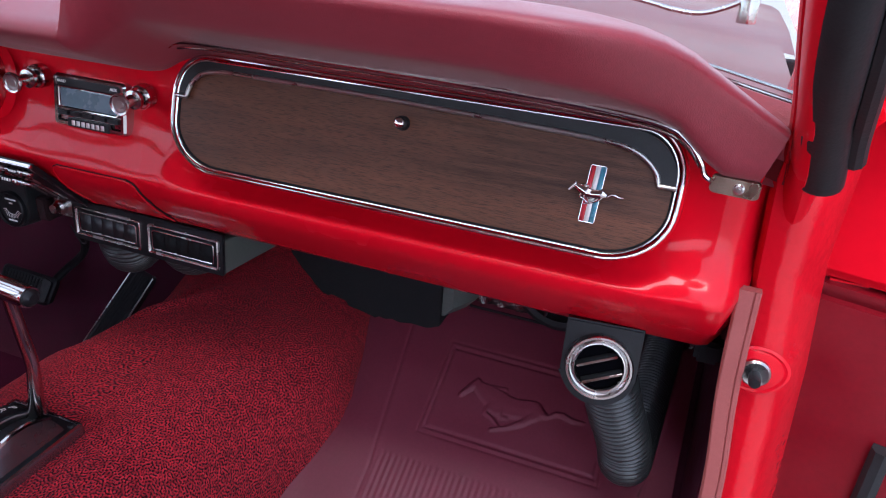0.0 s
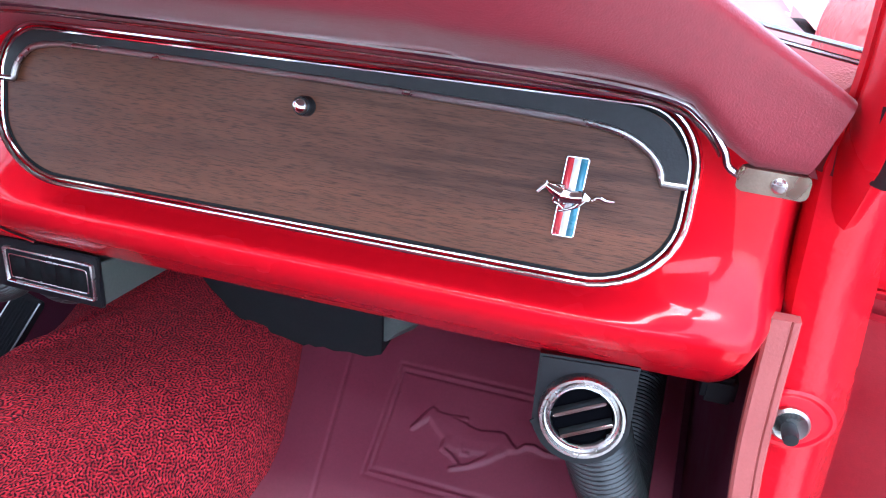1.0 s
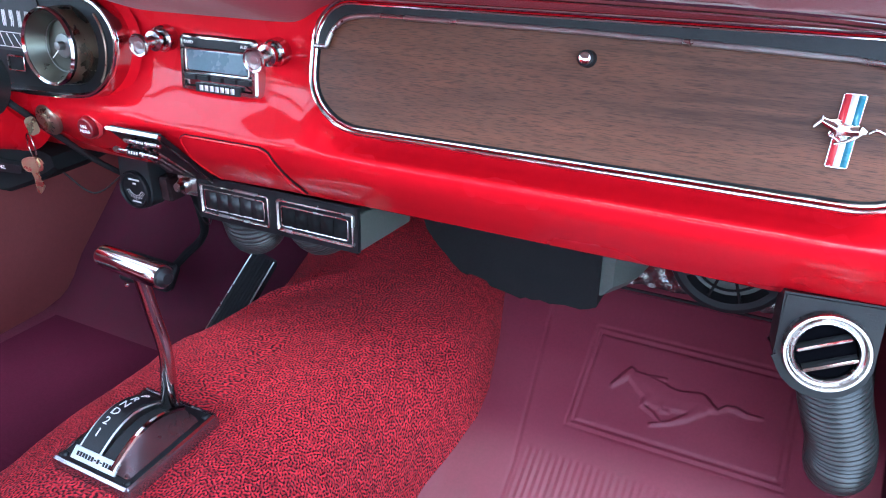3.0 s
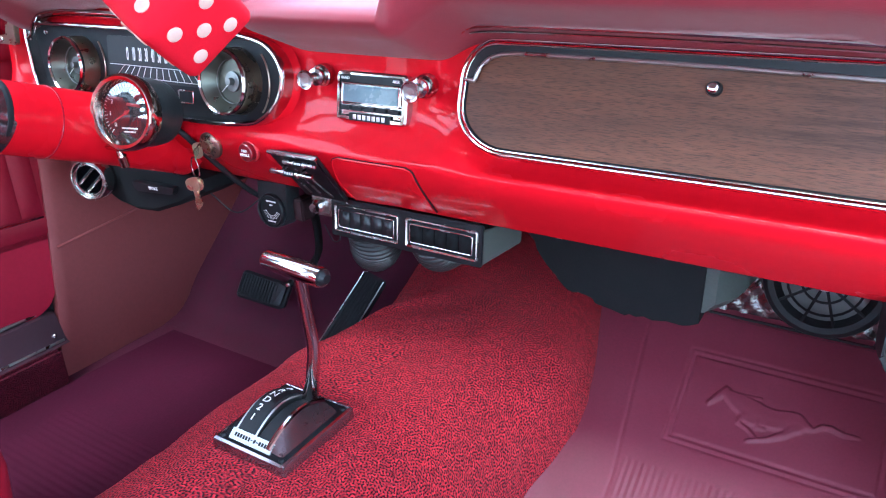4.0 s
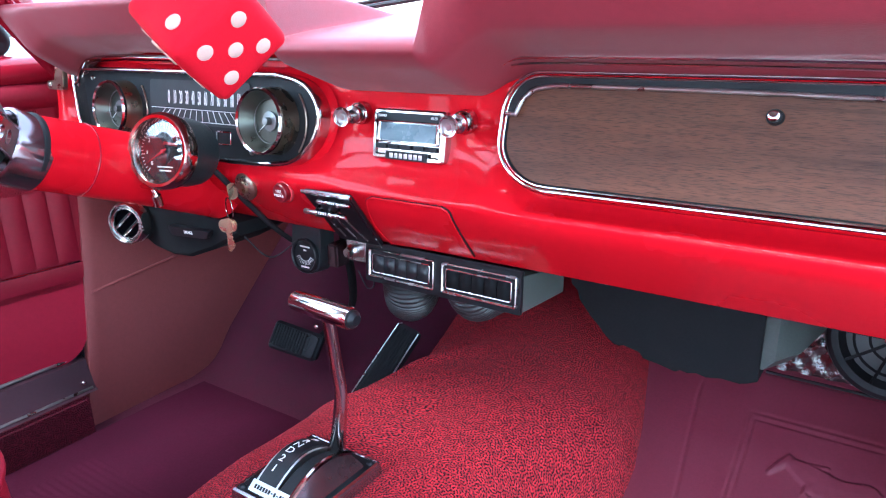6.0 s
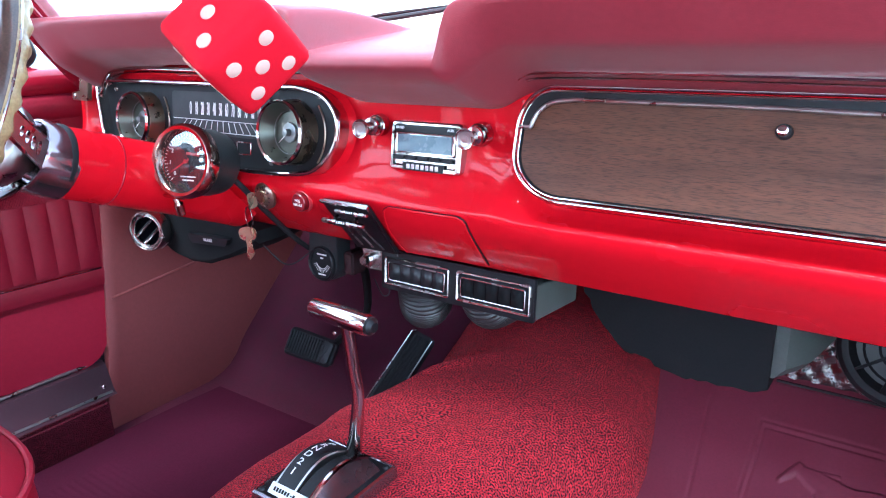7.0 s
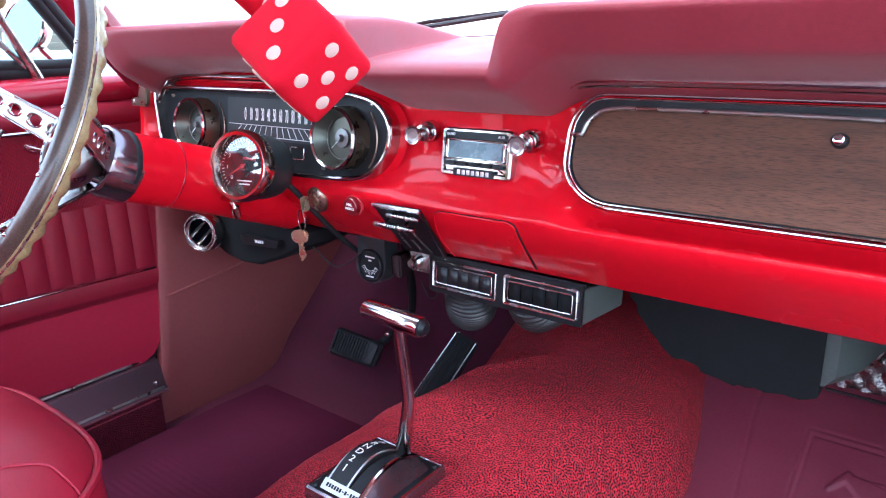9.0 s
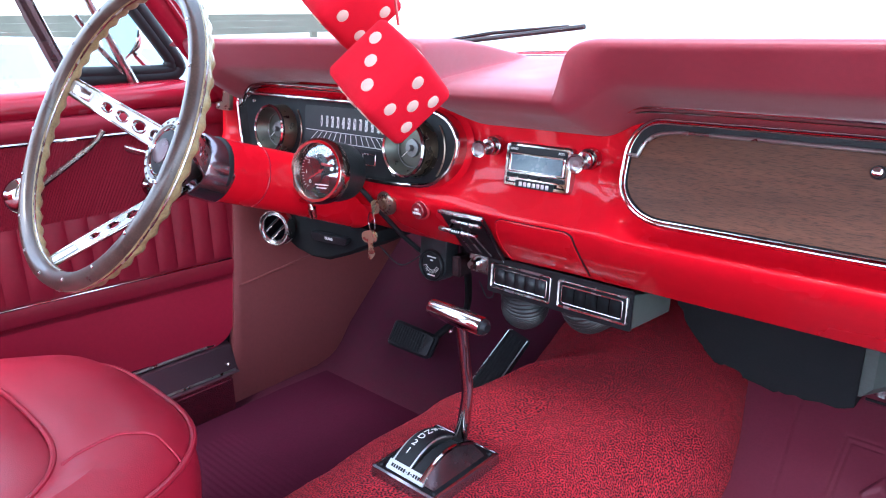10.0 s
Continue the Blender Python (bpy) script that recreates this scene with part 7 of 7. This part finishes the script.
# ---- hanging dice ----
S_D = 0.072
PIPS = {1: [(0, 0)], 2: [(-1, -1), (1, 1)], 3: [(-1, -1), (0, 0), (1, 1)], 4: [(-1, -1), (1, 1), (-1, 1), (1, -1)], 5: [(-1, -1), (1, 1), (-1, 1), (1, -1), (0, 0)], 6: [(-1, -1), (0, -1), (1, -1), (-1, 1), (0, 1), (1, 1)]}


def die(m, label, cord_from, faces=(5, 2, 3, 4, 1, 6)):
    d = thing("hanging_die", m.translation, label, "hanging dice", group="pair of hanging dice")
    bm = bmesh.new()
    n = 14
    for ax in range(3):
        for sg in (-1, 1):
            rows = []
            for i in range(n + 1):
                row = []
                for j in range(n + 1):
                    q = [0.0, 0.0, 0.0]
                    q[ax], q[(ax + 1) % 3], q[(ax + 2) % 3] = sg, 2 * i / n - 1, 2 * j / n - 1
                    v = Vector(q)
                    inner = Vector([max(-0.80, min(0.80, c)) for c in v])
                    rim = v - inner
                    if rim.length > 1e-9:
                        v = inner + rim.normalized() * 0.20
                    a_, b_ = 2 * i / n - 1, 2 * j / n - 1
                    v[ax] += sg * 0.07 * max(0, 1 - a_ * a_) * max(0, 1 - b_ * b_)
                    row.append(m @ (v * S_D / 2))
                rows.append(row)
            add_loft(bm, rows, closed=False)
    bmesh.ops.remove_doubles(bm, verts=bm.verts[:], dist=1e-5)
    part("cube", bm, DICE, d, "soft red cube")
    h = S_D / 2
    for val, rot in zip(faces, ((180, 0, 0), (0, 0, 0), (90, 0, 0), (-90, 0, 0), (0, 90, 0), (0, -90, 0))):
        mf = m @ pose(0, 0, 0, *rot)
        for u, v in PIPS[val]:
            bm = bmesh.new()
            add_lathe(bm, [(0.0063, -0.002), (0.0063, 0.0006), (0.0054, 0.0011), (0, 0.0013)], mf @ pose(u * 0.0170, v * 0.0170, h + 0.0024 * (1 - 0.42 * abs(u))), 20)
            part("pip", bm, PIP, d)
    bm = bmesh.new()
    add_tube(bm, smooth_path([cord_from, (cord_from[0] * 0.7, 0.30, 0.97), (0.0, 0.232, 1.118)], 6), 0.0015, 6)
    part("cord", bm, BADGE_RED, d, "thin red cord")


die(pose(0.015, 0.3145, 0.7235, 0, 0, 0) @ pose(0, 0, 0, -49.29, -41.03, 52.69), "red hanging die with cream pips, nearer of a pair", (0.018, 0.325, 0.775))
die(pose(-0.070, 0.338, 0.806, -46, -40, 50), "red hanging die with cream pips, tucked behind its twin", (-0.068, 0.345, 0.860), (4, 3, 1, 6, 5, 2))

# ---- wiper outside ----
wp = thing("wiper", (-0.2, 0.98, 0.73), "black wiper arm and blade parked on the windscreen", "wiper")
bm = bmesh.new()
add_tube(bm, [(-0.60, 0.985, 0.735), (-0.50, 0.985, 0.742), (-0.40, 0.985, 0.755), (-0.22, 0.975, 0.766)], [0.010, 0.008, 0.006, 0.004], 8, flat=0.6)
part("arm", bm, MATTE_BLACK, wp)
bm = bmesh.new()
add_tube(bm, [(-0.58, 0.965, 0.728), (-0.40, 0.968, 0.745), (-0.18, 0.965, 0.765)], 0.0045, 8)
part("blade", bm, RUBBER, wp, "rubber blade")

wp = thing("wiper", (0.60, 0.95, 0.70), "bright wiper arm resting on the passenger side cowl", "wiper")
bm = bmesh.new()
add_tube(bm, smooth_path([(0.46, 0.955, 0.734), (0.532, 0.950, 0.7232), (0.560, 0.950, 0.7181), (0.5933, 0.950, 0.7170), (0.6234, 0.950, 0.7273), (0.6454, 0.950, 0.7409)], 5), 0.0032, 8)
part("arm", bm, DULL_CHROME, wp)
bm = bmesh.new()
add_lathe(bm, [(0.011, -0.03), (0.011, 0.0), (0.008, 0.006), (0, 0.007)], pose(0.6454, 0.950, 0.7409), 16)
part("pivot", bm, DULL_CHROME, wp)

# ---- outside: board fence and a parked car ----
fence = thing("board_fence", (-14, 5, -0.30), "weathered grey board fence across the lot", "fence")
for y in (-18, -10, -2, 11):
    bm = bmesh.new()
    add_span(bm, -14.06, -13.94, y - 0.08, y + 0.08, -0.30, 1.01, 0.01)
    part("post", bm, WALL_GREY, fence)
for z in (0.60, 0.742, 0.884):
    bm = bmesh.new()
    add_span(bm, -13.93, -13.88, -20, 11.4, z, z + 0.14, 0.006)
    part("board", bm, WALL_GREY, fence)
far = thing("parked_car", (-6.2, 1.2, -0.30), "pale blue parked car beside the red one", "car")
bm = bmesh.new()
sec = [(2.9, 0.10, 0.42), (2.8, 0.0, 0.60), (1.6, -0.02, 0.71), (0.9, -0.02, 0.74), (-0.8, -0.02, 0.73), (-1.7, 0.0, 0.68), (-1.9, 0.1, 0.48)]
loops = []
for y, z0, z1 in sec:
    loops.append([(-6.2 + x, y + 0.6, z) for x, z in ((-0.85, z0), (-0.88, (z0 + z1) / 2), (-0.80, z1 - 0.05), (-0.6, z1), (0.6, z1), (0.80, z1 - 0.05), (0.88, (z0 + z1) / 2), (0.85, z0))])
add_loft(bm, loops, True, True)
part("body", bm, CAR_BLUE, far, "pale blue body")
bm = bmesh.new()
loops = []
for z, y0, y1, w in ((0.69, -1.0, 1.3, 0.68), (0.86, -0.85, 0.9, 0.62), (1.03, -0.65, 0.45, 0.54), (1.07, -0.5, 0.3, 0.48)):
    loops.append([(-6.2 - w, y0 - 1.2, z), (-6.2 + w, y0 - 1.2, z), (-6.2 + w, y1 - 1.2, z), (-6.2 - w, y1 - 1.2, z)])
add_loft(bm, loops, True, True)
part("cabin", bm, CAR_BLUE, far)
for sx in (-0.78, 0.78):
    for sy in (-0.8, 2.4):
        bm = bmesh.new()
        add_lathe(bm, [(0, -0.10), (0.28, -0.10), (0.31, -0.06), (0.31, 0.06), (0.28, 0.10), (0, 0.10)], pose(-6.2 + sx, sy, 0.01, 0, 90, 0), 24)
        part("wheel", bm, RUBBER, far, "black tyre")
